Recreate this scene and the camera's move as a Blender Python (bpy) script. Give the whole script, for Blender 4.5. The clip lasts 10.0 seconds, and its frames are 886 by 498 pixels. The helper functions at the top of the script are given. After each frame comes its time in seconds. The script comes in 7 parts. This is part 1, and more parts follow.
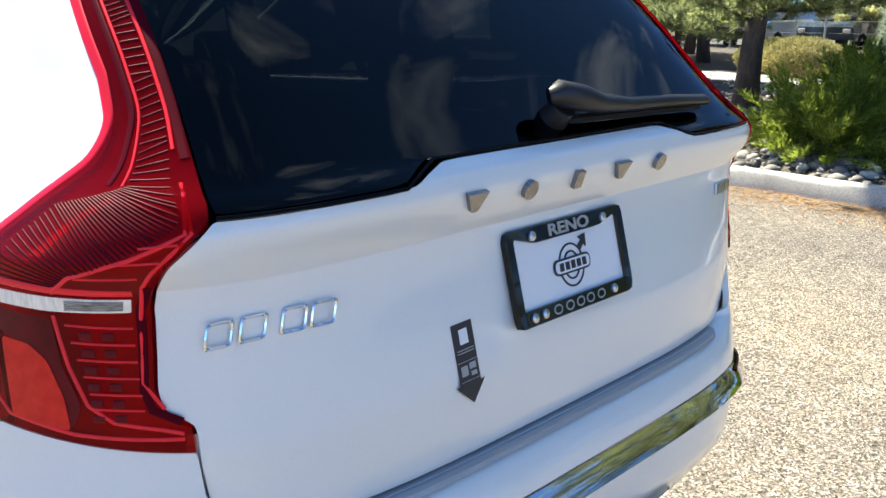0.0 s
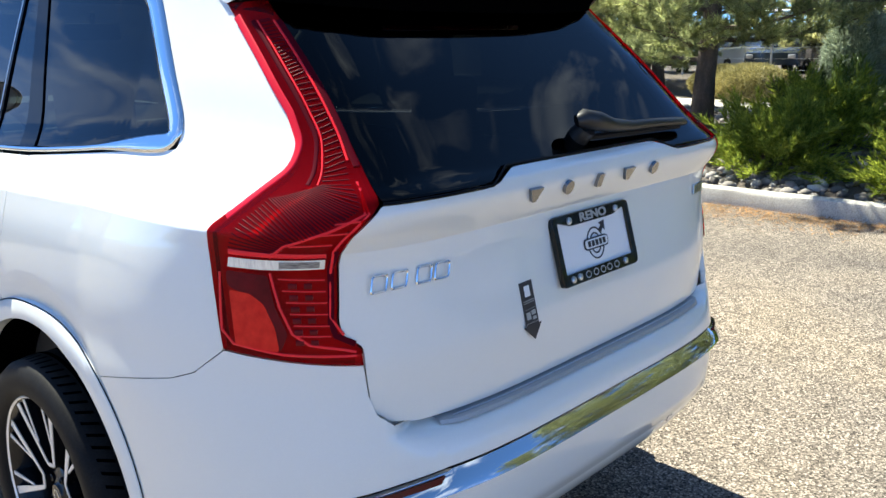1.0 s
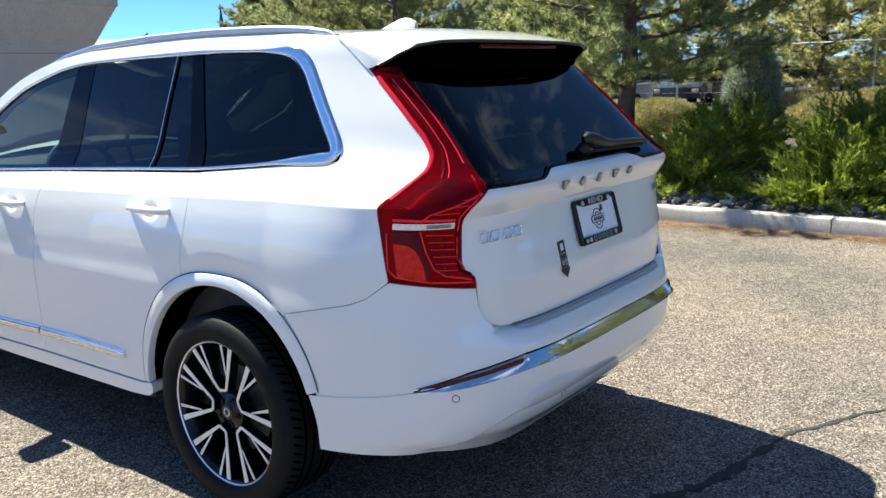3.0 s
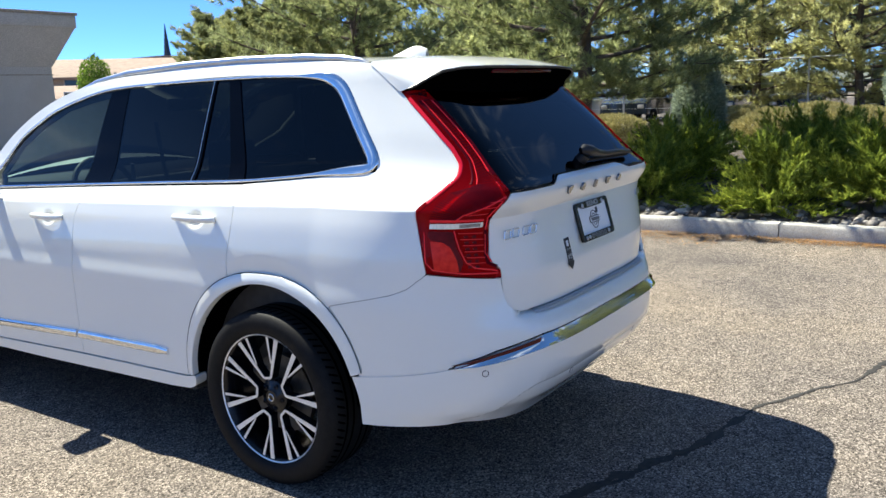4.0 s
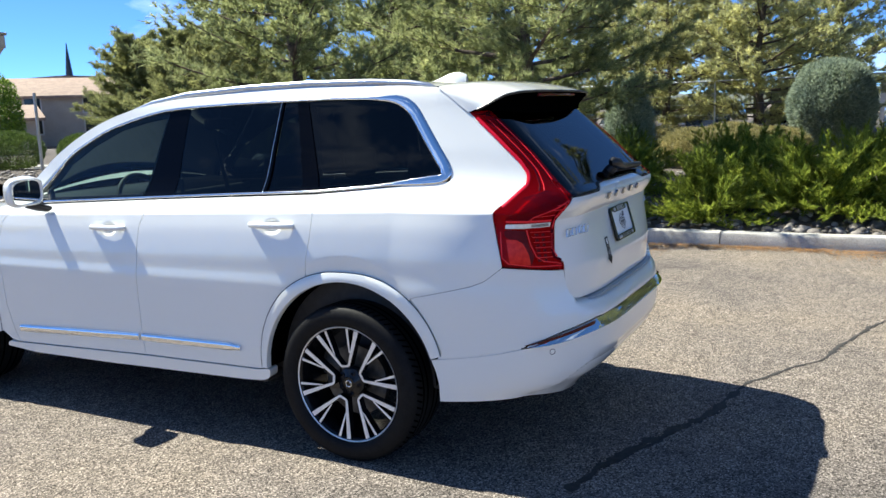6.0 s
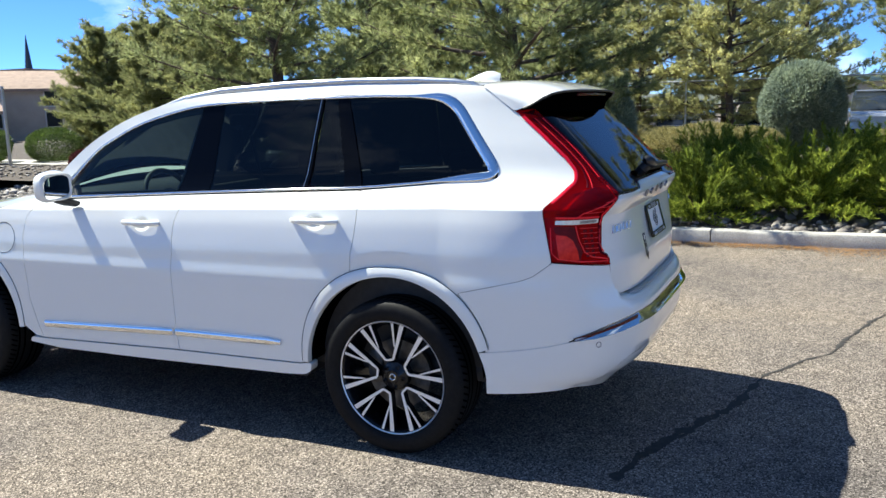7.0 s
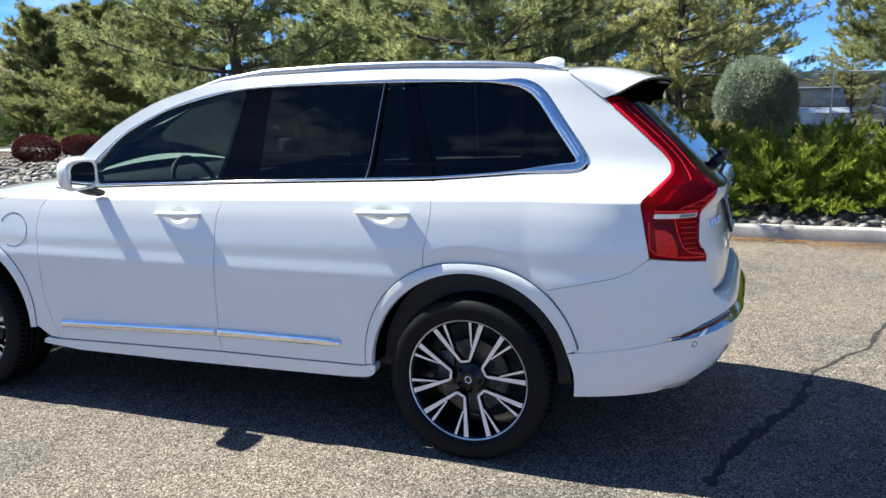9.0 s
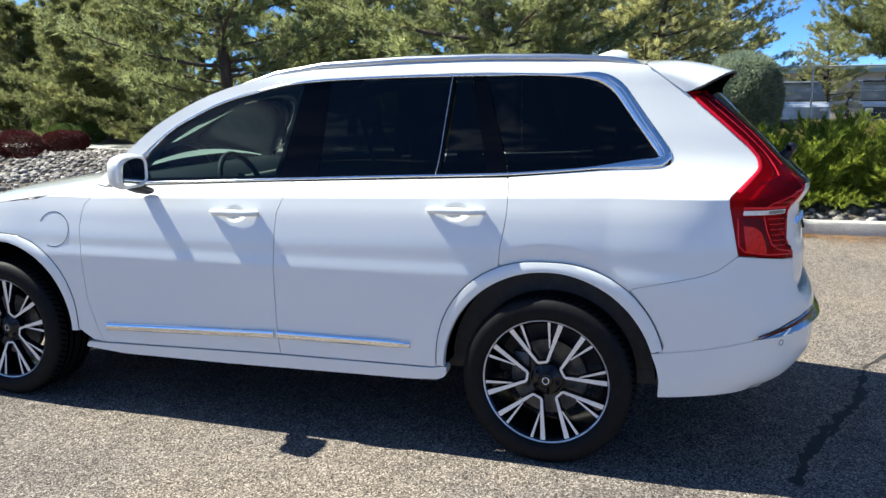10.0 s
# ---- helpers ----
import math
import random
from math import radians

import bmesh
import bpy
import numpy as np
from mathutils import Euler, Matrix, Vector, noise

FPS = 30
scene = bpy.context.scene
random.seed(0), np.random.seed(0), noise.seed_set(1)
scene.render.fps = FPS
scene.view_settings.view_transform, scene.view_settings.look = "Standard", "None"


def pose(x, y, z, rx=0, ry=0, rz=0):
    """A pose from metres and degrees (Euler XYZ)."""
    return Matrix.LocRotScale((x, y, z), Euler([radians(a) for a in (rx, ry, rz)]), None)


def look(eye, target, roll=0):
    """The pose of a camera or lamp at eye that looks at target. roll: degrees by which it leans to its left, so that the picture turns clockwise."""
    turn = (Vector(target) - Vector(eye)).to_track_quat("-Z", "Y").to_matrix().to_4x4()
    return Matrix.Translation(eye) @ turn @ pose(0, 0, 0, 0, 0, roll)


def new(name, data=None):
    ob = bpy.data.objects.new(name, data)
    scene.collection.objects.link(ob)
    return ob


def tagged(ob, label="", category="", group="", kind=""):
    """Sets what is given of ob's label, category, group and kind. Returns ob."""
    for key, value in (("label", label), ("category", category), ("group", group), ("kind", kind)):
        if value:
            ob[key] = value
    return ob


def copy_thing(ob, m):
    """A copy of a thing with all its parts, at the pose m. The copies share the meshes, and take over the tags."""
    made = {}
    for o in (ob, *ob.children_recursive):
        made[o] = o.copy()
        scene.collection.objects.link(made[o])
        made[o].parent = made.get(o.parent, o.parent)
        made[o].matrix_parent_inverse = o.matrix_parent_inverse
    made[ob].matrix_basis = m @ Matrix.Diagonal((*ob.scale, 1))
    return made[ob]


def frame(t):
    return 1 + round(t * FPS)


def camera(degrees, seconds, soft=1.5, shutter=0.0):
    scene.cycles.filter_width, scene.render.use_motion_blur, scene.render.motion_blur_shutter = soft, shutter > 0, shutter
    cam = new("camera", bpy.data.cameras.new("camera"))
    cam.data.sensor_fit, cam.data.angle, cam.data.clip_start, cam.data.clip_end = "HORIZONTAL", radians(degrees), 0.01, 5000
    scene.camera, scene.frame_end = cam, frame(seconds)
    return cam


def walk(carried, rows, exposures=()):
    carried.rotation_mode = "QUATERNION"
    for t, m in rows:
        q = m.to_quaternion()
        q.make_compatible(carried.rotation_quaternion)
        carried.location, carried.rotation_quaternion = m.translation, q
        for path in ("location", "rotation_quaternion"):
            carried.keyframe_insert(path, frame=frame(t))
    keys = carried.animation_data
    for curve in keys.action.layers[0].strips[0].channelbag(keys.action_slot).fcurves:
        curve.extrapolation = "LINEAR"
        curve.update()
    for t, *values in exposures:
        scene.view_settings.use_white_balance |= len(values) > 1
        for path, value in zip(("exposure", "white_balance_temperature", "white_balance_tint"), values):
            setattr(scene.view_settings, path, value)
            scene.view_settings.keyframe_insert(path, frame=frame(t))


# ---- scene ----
cam = camera(56.0, 10.0)
PATH = [
    (0, (-1.124, -1.884, 1.468), (0.205, -0.496, 0.917), -0.0),
    (0.5, (-1.395, -1.994, 1.485), (-0.012, -0.644, 0.97), -0.5),
    (1, (-1.656, -2.105, 1.515), (-0.25, -0.768, 1.031), -1.0),
    (1.5, (-1.93, -2.156, 1.531), (-0.495, -0.839, 1.076), -1.2),
    (2, (-2.182, -2.241, 1.556), (-0.712, -0.958, 1.116), -1.2),
    (2.5, (-2.447, -2.367, 1.558), (-0.94, -1.121, 1.137), -1.5),
    (4, (-3.239, -2.46, 1.586), (-1.614, -1.354, 1.219), -2.2),
    (4.5, (-3.449, -2.445, 1.6), (-1.786, -1.39, 1.25), -2.4),
    (5, (-3.653, -2.337, 1.61), (-1.958, -1.33, 1.272), -2.4),
    (6.5, (-4.143, -2.027, 1.606), (-2.378, -1.145, 1.278), -1.9),
    (7, (-4.243, -1.847, 1.622), (-2.46, -1.004, 1.287), -1.6),
    (7.5, (-4.321, -1.679, 1.617), (-2.523, -0.874, 1.274), -1.3),
    (8, (-4.325, -1.531, 1.606), (-2.511, -0.763, 1.257), -1.1),
    (8.5, (-4.29, -1.332, 1.606), (-2.463, -0.601, 1.252), -0.8),
    (9, (-4.284, -1.153, 1.609), (-2.443, -0.458, 1.251), -0.7),
    (9.5, (-4.315, -0.905, 1.615), (-2.463, -0.245, 1.253), -0.7),
    (10, (-4.34, -0.688, 1.612), (-2.478, -0.059, 1.241), -0.7),
]
walk(cam, [(t, look(eye, target, roll)) for t, eye, target, roll in PATH], [(0.0, 2.50, 6850, -1), (1.0, 2.33, 6800, -1), (2.5, 2.06, 6700, 0), (4.5, 1.92, 6550, 2), (10.0, 1.78, 6350, 2)])

# ---- light ----
SUN = Vector((0.06, 0.735, 1.0)).normalized()
world = bpy.data.worlds.new("sky")
scene.world = world
world.use_nodes = True
wn, wl = world.node_tree.nodes, world.node_tree.links
wn.clear()
sky = wn.new("ShaderNodeTexSky")
sky.sky_type, sky.sun_disc = "NISHITA", False
sky.sun_elevation, sky.sun_rotation = math.asin(SUN.z), math.atan2(SUN.x, SUN.y)
sky.air_density, sky.dust_density, sky.ozone_density, sky.altitude = 0.5, 0.0, 3.4, 1400
wtex, wmap = wn.new("ShaderNodeTexCoord"), wn.new("ShaderNodeMapping")
wmap.inputs["Scale"].default_value = (1.0, 2.2, 3.4)
wmap.inputs["Rotation"].default_value = (0.1, 0.25, 0.6)
wl.new(wtex.outputs["Generated"], wmap.inputs["Vector"])
wnoise = wn.new("ShaderNodeTexNoise")
wnoise.inputs["Scale"].default_value, wnoise.inputs["Detail"].default_value = 2.4, 9.0
wnoise.inputs["Distortion"].default_value, wnoise.inputs["Roughness"].default_value = 0.5, 0.58
wl.new(wmap.outputs["Vector"], wnoise.inputs["Vector"])
wramp = wn.new("ShaderNodeValToRGB")
wramp.color_ramp.elements[0].position, wramp.color_ramp.elements[1].position = 0.545, 0.84
wramp.color_ramp.elements[1].color = (0.55, 0.55, 0.55, 1)
wl.new(wnoise.outputs["Fac"], wramp.inputs["Fac"])
wmix = wn.new("ShaderNodeMix")
wmix.data_type = "RGBA"
wmix.inputs[7].default_value = (7.0, 7.3, 7.8, 1)
wl.new(wramp.outputs["Color"], wmix.inputs[0])
whsv = wn.new("ShaderNodeHueSaturation")
whsv.inputs["Hue"].default_value, whsv.inputs["Saturation"].default_value, whsv.inputs["Value"].default_value = 0.503, 1.12, 0.80
wl.new(sky.outputs["Color"], whsv.inputs["Color"])
wsep, wgrade = wn.new("ShaderNodeSeparateXYZ"), wn.new("ShaderNodeValToRGB")
wl.new(wtex.outputs["Generated"], wsep.inputs["Vector"])
wl.new(wsep.outputs["Z"], wgrade.inputs["Fac"])
wgrade.color_ramp.elements[0].position, wgrade.color_ramp.elements[0].color = 0.0, (0.40, 0.56, 0.80, 1)
wgrade.color_ramp.elements[1].position, wgrade.color_ramp.elements[1].color = 0.6, (1.0, 1.0, 1.0, 1)
wclear = wn.new("ShaderNodeMix")
wclear.data_type, wclear.blend_type = "RGBA", "MULTIPLY"
wclear.inputs[0].default_value = 1.0
wl.new(whsv.outputs["Color"], wclear.inputs[6])
wl.new(wgrade.outputs["Color"], wclear.inputs[7])
wl.new(wclear.outputs[2], wmix.inputs[6])
wbg, wout = wn.new("ShaderNodeBackground"), wn.new("ShaderNodeOutputWorld")
wbg.inputs["Strength"].default_value = 0.102
wl.new(wmix.outputs[2], wbg.inputs["Color"])
wl.new(wbg.outputs["Background"], wout.inputs["Surface"])
sun_data = bpy.data.lights.new("sun", "SUN")
sun_data.energy, sun_data.angle, sun_data.color = 3.35, radians(0.53), (1.0, 0.95, 0.87)
sun = new("sun", sun_data)
sun.matrix_world = look(SUN * 50, (0, 0, 0))


# ---- materials ----
def principled(name, base, rough=0.5, metal=0.0, coat=0.0, spec=0.5):
    m = bpy.data.materials.new(name)
    m.use_nodes = True
    b = m.node_tree.nodes["Principled BSDF"]
    b.inputs["Base Color"].default_value = (*base, 1)
    b.inputs["Roughness"].default_value, b.inputs["Metallic"].default_value = rough, metal
    b.inputs["Coat Weight"].default_value, b.inputs["Coat Roughness"].default_value = coat, 0.02
    b.inputs["Specular IOR Level"].default_value = spec
    return m, m.node_tree.nodes, m.node_tree.links, b


def noise_node(n, l, scale, detail=4.0, rough=0.5, coord="Object", stretch=None):
    tc, tx = n.new("ShaderNodeTexCoord"), n.new("ShaderNodeTexNoise")
    tx.inputs["Scale"].default_value, tx.inputs["Detail"].default_value, tx.inputs["Roughness"].default_value = scale, detail, rough
    if stretch:
        mp = n.new("ShaderNodeMapping")
        mp.inputs["Scale"].default_value = stretch
        l.new(tc.outputs[coord], mp.inputs["Vector"])
        l.new(mp.outputs["Vector"], tx.inputs["Vector"])
    else:
        l.new(tc.outputs[coord], tx.inputs["Vector"])
    return tx


def ramp_node(n, l, src, stops):
    r = n.new("ShaderNodeValToRGB")
    e = r.color_ramp.elements
    while len(e) < len(stops):
        e.new(0.5)
    for el, (p, c) in zip(e, stops):
        el.position, el.color = p, (*c, 1)
    l.new(src, r.inputs["Fac"])
    return r


def bump_node(n, l, src, b, strength, dist):
    bp = n.new("ShaderNodeBump")
    bp.inputs["Strength"].default_value, bp.inputs["Distance"].default_value = strength, dist
    l.new(src, bp.inputs["Height"])
    l.new(bp.outputs["Normal"], b.inputs["Normal"])


def mottled(name, stops, scale, rough=0.8, bump=0.0, dist=0.01, detail=6.0, metal=0.0, coat=0.0, coord="Object", stretch=None, fine=0.0):
    m, n, l, b = principled(name, stops[0][1], rough, metal, coat)
    tx = noise_node(n, l, scale, detail, 0.6, coord, stretch)
    r = ramp_node(n, l, tx.outputs["Fac"], stops)
    col = r.outputs["Color"]
    if fine:
        t2 = noise_node(n, l, fine, 3.0, 0.6, coord)
        r2 = ramp_node(n, l, t2.outputs["Fac"], [(0.3, (0.7, 0.7, 0.7)), (0.7, (1.2, 1.2, 1.2))])
        mx = n.new("ShaderNodeMix")
        mx.data_type, mx.blend_type = "RGBA", "MULTIPLY"
        mx.inputs[0].default_value = 1.0
        l.new(col, mx.inputs[6])
        l.new(r2.outputs["Color"], mx.inputs[7])
        col = mx.outputs[2]
    l.new(col, b.inputs["Base Color"])
    if bump:
        bump_node(n, l, (t2 if fine else tx).outputs["Fac"], b, bump, dist)
    return m


def leafy(name, dark, light, rough=0.6, trans=0.35):
    """Foliage: a colour of its own for every leaf, with light coming through."""
    m, n, l, b = principled(name, dark, rough, spec=0.3)
    geo = n.new("ShaderNodeNewGeometry")
    r = ramp_node(n, l, geo.outputs["Random Per Island"], [(0.0, dark), (0.6, tuple((a + c) / 2 for a, c in zip(dark, light))), (1.0, light)])
    tx = noise_node(n, l, 1.7, 2.0)
    r2 = ramp_node(n, l, tx.outputs["Fac"], [(0.3, (0.65, 0.68, 0.7)), (0.7, (1.15, 1.1, 1.0))])
    mx = n.new("ShaderNodeMix")
    mx.data_type, mx.blend_type = "RGBA", "MULTIPLY"
    mx.inputs[0].default_value = 1.0
    l.new(r.outputs["Color"], mx.inputs[6])
    l.new(r2.outputs["Color"], mx.inputs[7])
    l.new(mx.outputs[2], b.inputs["Base Color"])
    tr, ms = n.new("ShaderNodeBsdfTranslucent"), n.new("ShaderNodeMixShader")
    l.new(mx.outputs[2], tr.inputs["Color"])
    ms.inputs[0].default_value = trans
    l.new(b.outputs["BSDF"], ms.inputs[1])
    l.new(tr.outputs["BSDF"], ms.inputs[2])
    l.new(ms.outputs["Shader"], n["Material Output"].inputs["Surface"])
    return m


def clear_glass(name, tint, ior=1.5, rough=0.0):
    """Thin glass: what passes is tinted, what mirrors follows Fresnel."""
    m = bpy.data.materials.new(name)
    m.use_nodes = True
    n, l = m.node_tree.nodes, m.node_tree.links
    n.remove(n["Principled BSDF"])
    tr, gl, fr, ms = n.new("ShaderNodeBsdfTransparent"), n.new("ShaderNodeBsdfGlossy"), n.new("ShaderNodeFresnel"), n.new("ShaderNodeMixShader")
    tr.inputs["Color"].default_value, gl.inputs["Roughness"].default_value, fr.inputs["IOR"].default_value = (*tint, 1), rough, ior
    l.new(fr.outputs["Fac"], ms.inputs[0])
    l.new(tr.outputs["BSDF"], ms.inputs[1])
    l.new(gl.outputs["BSDF"], ms.inputs[2])
    l.new(ms.outputs["Shader"], n["Material Output"].inputs["Surface"])
    return m


PAINT, pn, pl_, pb = principled("white_pearl_paint", (0.80, 0.80, 0.76), 0.30, 0.0, 1.0, 0.4)
ptx = noise_node(pn, pl_, 900.0, 2.0)
prr = ramp_node(pn, pl_, ptx.outputs["Fac"], [(0.35, (0.77, 0.772, 0.74)), (0.65, (0.83, 0.828, 0.78))])
pl_.new(prr.outputs["Color"], pb.inputs["Base Color"])
GLASS_DARK = clear_glass("privacy_glass", (0.035, 0.042, 0.045), 1.38)
GLASS_SIDE = clear_glass("door_glass", (0.38, 0.47, 0.44), 1.42)
GLASS_FRONT = clear_glass("windscreen_glass", (0.50, 0.58, 0.55), 1.12)
GLASS_REAR = clear_glass("rear_glass", (0.02, 0.024, 0.028), 1.32)
CHROME = principled("chrome", (0.80, 0.81, 0.83), 0.06, 1.0)[0]
CHROME_DARK = principled("smoked_chrome", (0.26, 0.26, 0.27), 0.10, 1.0)[0]
SATIN = mottled("satin_trim", [(0.3, (0.55, 0.56, 0.58)), (0.7, (0.62, 0.63, 0.65))], 40, 0.28, metal=1.0)
BLACK_GLOSS = principled("gloss_black", (0.0015, 0.002, 0.004), 0.08, 0.0, 0.0, 0.08)[0]
PLASTIC = mottled("black_plastic", [(0.3, (0.006, 0.006, 0.007)), (0.7, (0.012, 0.012, 0.013))], 300, 0.42, 0.15, 0.001)
SCUFF = mottled("brushed_scuff_plate", [(0.3, (0.36, 0.365, 0.37)), (0.7, (0.46, 0.465, 0.47))], 14, 0.40, metal=0.25, stretch=(1, 60, 60))
RUBBER = mottled("tyre_rubber", [(0.3, (0.006, 0.006, 0.0065)), (0.7, (0.012, 0.0115, 0.0115))], 25, 0.62, 0.2, 0.002, fine=200)
RUBBER.node_tree.nodes["Principled BSDF"].inputs["Specular IOR Level"].default_value = 0.14
ALLOY = mottled("machined_alloy", [(0.3, (0.74, 0.75, 0.76)), (0.7, (0.86, 0.86, 0.87))], 60, 0.42, metal=0.55)
ALLOY_BLACK = principled("black_alloy", (0.006, 0.006, 0.007), 0.25, 0.0, 0.15, 0.3)[0]
STEEL = mottled("brake_steel", [(0.3, (0.07, 0.066, 0.062)), (0.7, (0.13, 0.125, 0.12))], 30, 0.45, metal=0.8)
RED_LENS = clear_glass("red_lens", (0.95, 0.020, 0.035), 1.2)
rn, rl = RED_LENS.node_tree.nodes, RED_LENS.node_tree.links
red_body, red_mix = rn.new("ShaderNodeBsdfDiffuse"), rn.new("ShaderNodeMixShader")
red_body.inputs["Color"].default_value = (0.60, 0.004, 0.012, 1)
red_mix.inputs[0].default_value = 0.13
clear_part, top_mix = rn["Transparent BSDF"], rn["Mix Shader"]
rl.new(clear_part.outputs["BSDF"], red_mix.inputs[1])
rl.new(red_body.outputs["BSDF"], red_mix.inputs[2])
rl.new(red_mix.outputs["Shader"], top_mix.inputs[1])
CLEAR_LENS = clear_glass("clear_lens", (0.9, 0.9, 0.92), 1.5)
LAMP_BACK = mottled("lamp_backing", [(0.3, (0.34, 0.04, 0.06)), (0.7, (0.50, 0.06, 0.085))], 9, 0.35)
LAMP_RIM = principled("lamp_rim_red", (0.66, 0.008, 0.032), 0.3)[0]
LAMP_DARK = mottled("lamp_dark_zone", [(0.3, (0.09, 0.002, 0.005)), (0.7, (0.16, 0.004, 0.009))], 30, 0.3)
LAMP_GUIDE = principled("light_guide", (0.90, 0.020, 0.034), 0.3)[0]
LAMP_RIB = principled("lamp_rib", (0.075, 0.002, 0.008), 0.4)[0]
LAMP_ORANGE = mottled("red_reflector", [(0.3, (0.62, 0.008, 0.008)), (0.7, (0.82, 0.025, 0.018))], 45, 0.12)
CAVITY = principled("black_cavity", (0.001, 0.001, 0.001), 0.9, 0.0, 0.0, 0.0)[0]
BAR_GREY = mottled("lamp_clear_grey", [(0.35, (0.10, 0.10, 0.105)), (0.65, (0.34, 0.34, 0.35))], 60, 0.2, metal=0.4, stretch=(1, 1, 14))
LAMP_SILVER = mottled("lamp_silver", [(0.35, (0.62, 0.63, 0.65)), (0.65, (0.9, 0.9, 0.92))], 45, 0.22, metal=0.5, stretch=(1, 6, 1))
REFLECTOR = principled("bumper_reflector", (0.07, 0.002, 0.005), 0.08, 0.0, 0.0, 0.35)[0]
PLATE_WHITE = principled("plate_white", (0.82, 0.82, 0.82), 0.35)[0]
INK = principled("black_ink", (0.012, 0.012, 0.02), 0.4)[0]
FRAME_BLACK = principled("plate_frame_black", (0.006, 0.007, 0.006), 0.15, 0.0, 0.1, 0.3)[0]
GREY_PRINT = principled("grey_print", (0.35, 0.36, 0.35), 0.4)[0]
TRIM_DARK = mottled("dark_cabin_trim", [(0.3, (0.012, 0.012, 0.013)), (0.7, (0.03, 0.03, 0.032))], 20, 0.6)
TRIM_CREAM = mottled("cream_cabin_trim", [(0.3, (0.42, 0.40, 0.35)), (0.7, (0.52, 0.49, 0.44))], 14, 0.55, 0.1, 0.002)
for lamp_mat, level in ((LAMP_DARK, 0.12), (LAMP_GUIDE, 0.2), (LAMP_ORANGE, 0.2), (LAMP_RIB, 0.02), (LAMP_RIM, 0.2)):
    lamp_mat.node_tree.nodes["Principled BSDF"].inputs["Specular IOR Level"].default_value = level
MIRROR = principled("mirror_silver", (0.86, 0.88, 0.88), 0.01, 1.0)[0]


# ---- small builders ----
def link_mesh(name, bm, material, parent=None, label="", smooth_angle=None):
    me = bpy.data.meshes.new(name)
    bm.to_mesh(me)
    bm.free()
    me.materials.append(material)
    if smooth_angle is not None:
        me.shade_smooth()
        if smooth_angle < 180:
            me.set_sharp_from_angle(angle=radians(smooth_angle))
    ob = new(name, me)
    if parent:
        ob.parent = parent
    if label:
        tagged(ob, label)
    return ob


def part(name, bm, material, parent, label="", smooth_angle=35):
    return link_mesh(name, bm, material, parent, label, smooth_angle)


def thing(name, label, category, where=None, group="", kind=""):
    ob = new(name)
    ob.empty_display_size = 0.2
    if where is not None:
        ob.matrix_basis = where
    return tagged(ob, label, category, group, kind)


def box_bm(x0, x1, y0, y1, z0, z1, bevel=0.0, seg=2, bm=None):
    bm = bm or bmesh.new()
    made = bmesh.ops.create_cube(bm, size=1, matrix=Matrix.LocRotScale(((x0 + x1) / 2, (y0 + y1) / 2, (z0 + z1) / 2), None, (abs(x1 - x0), abs(y1 - y0), abs(z1 - z0))))
    if bevel:
        edges = list({e for v in made["verts"] for e in v.link_edges})
        bmesh.ops.bevel(bm, geom=edges, offset=bevel, segments=seg, affect="EDGES", profile=0.5)
    return bm


def tube_bm(points, radii, sides=8, bm=None, cap=True):
    """A tube along a line of points, with a radius at each."""
    bm = bm or bmesh.new()
    pts = [Vector(p) for p in points]
    rings = []
    ref = Vector((0.31, 0.17, 0.93)).normalized()
    for i, p in enumerate(pts):
        ahead = (pts[min(i + 1, len(pts) - 1)] - pts[max(i - 1, 0)]).normalized()
        a = ahead.cross(ref)
        if a.length < 1e-3:
            a = ahead.cross(Vector((1, 0, 0)))
        a.normalize()
        b = ahead.cross(a)
        rings.append([bm.verts.new(p + (a * math.cos(k * math.tau / sides) + b * math.sin(k * math.tau / sides)) * radii[i]) for k in range(sides)])
    for r0, r1 in zip(rings, rings[1:]):
        for k in range(sides):
            bm.faces.new((r0[k], r0[(k + 1) % sides], r1[(k + 1) % sides], r1[k]))
    if cap:
        bm.faces.new(rings[0][::-1])
        bm.faces.new(rings[-1])
    return bm


def lathe_bm(profile, axis_x=True, sides=64, bm=None):
    """Turns (along, radius) pairs round the x axis; both ends stay open."""
    bm = bm or bmesh.new()
    rings = []
    for a, r in profile:
        rings.append([bm.verts.new((a, r * math.cos(k * math.tau / sides), r * math.sin(k * math.tau / sides))) for k in range(sides)])
    for r0, r1 in zip(rings, rings[1:]):
        for k in range(sides):
            bm.faces.new((r0[k], r0[(k + 1) % sides], r1[(k + 1) % sides], r1[k]))
    bmesh.ops.recalc_face_normals(bm, faces=bm.faces)
    return bm


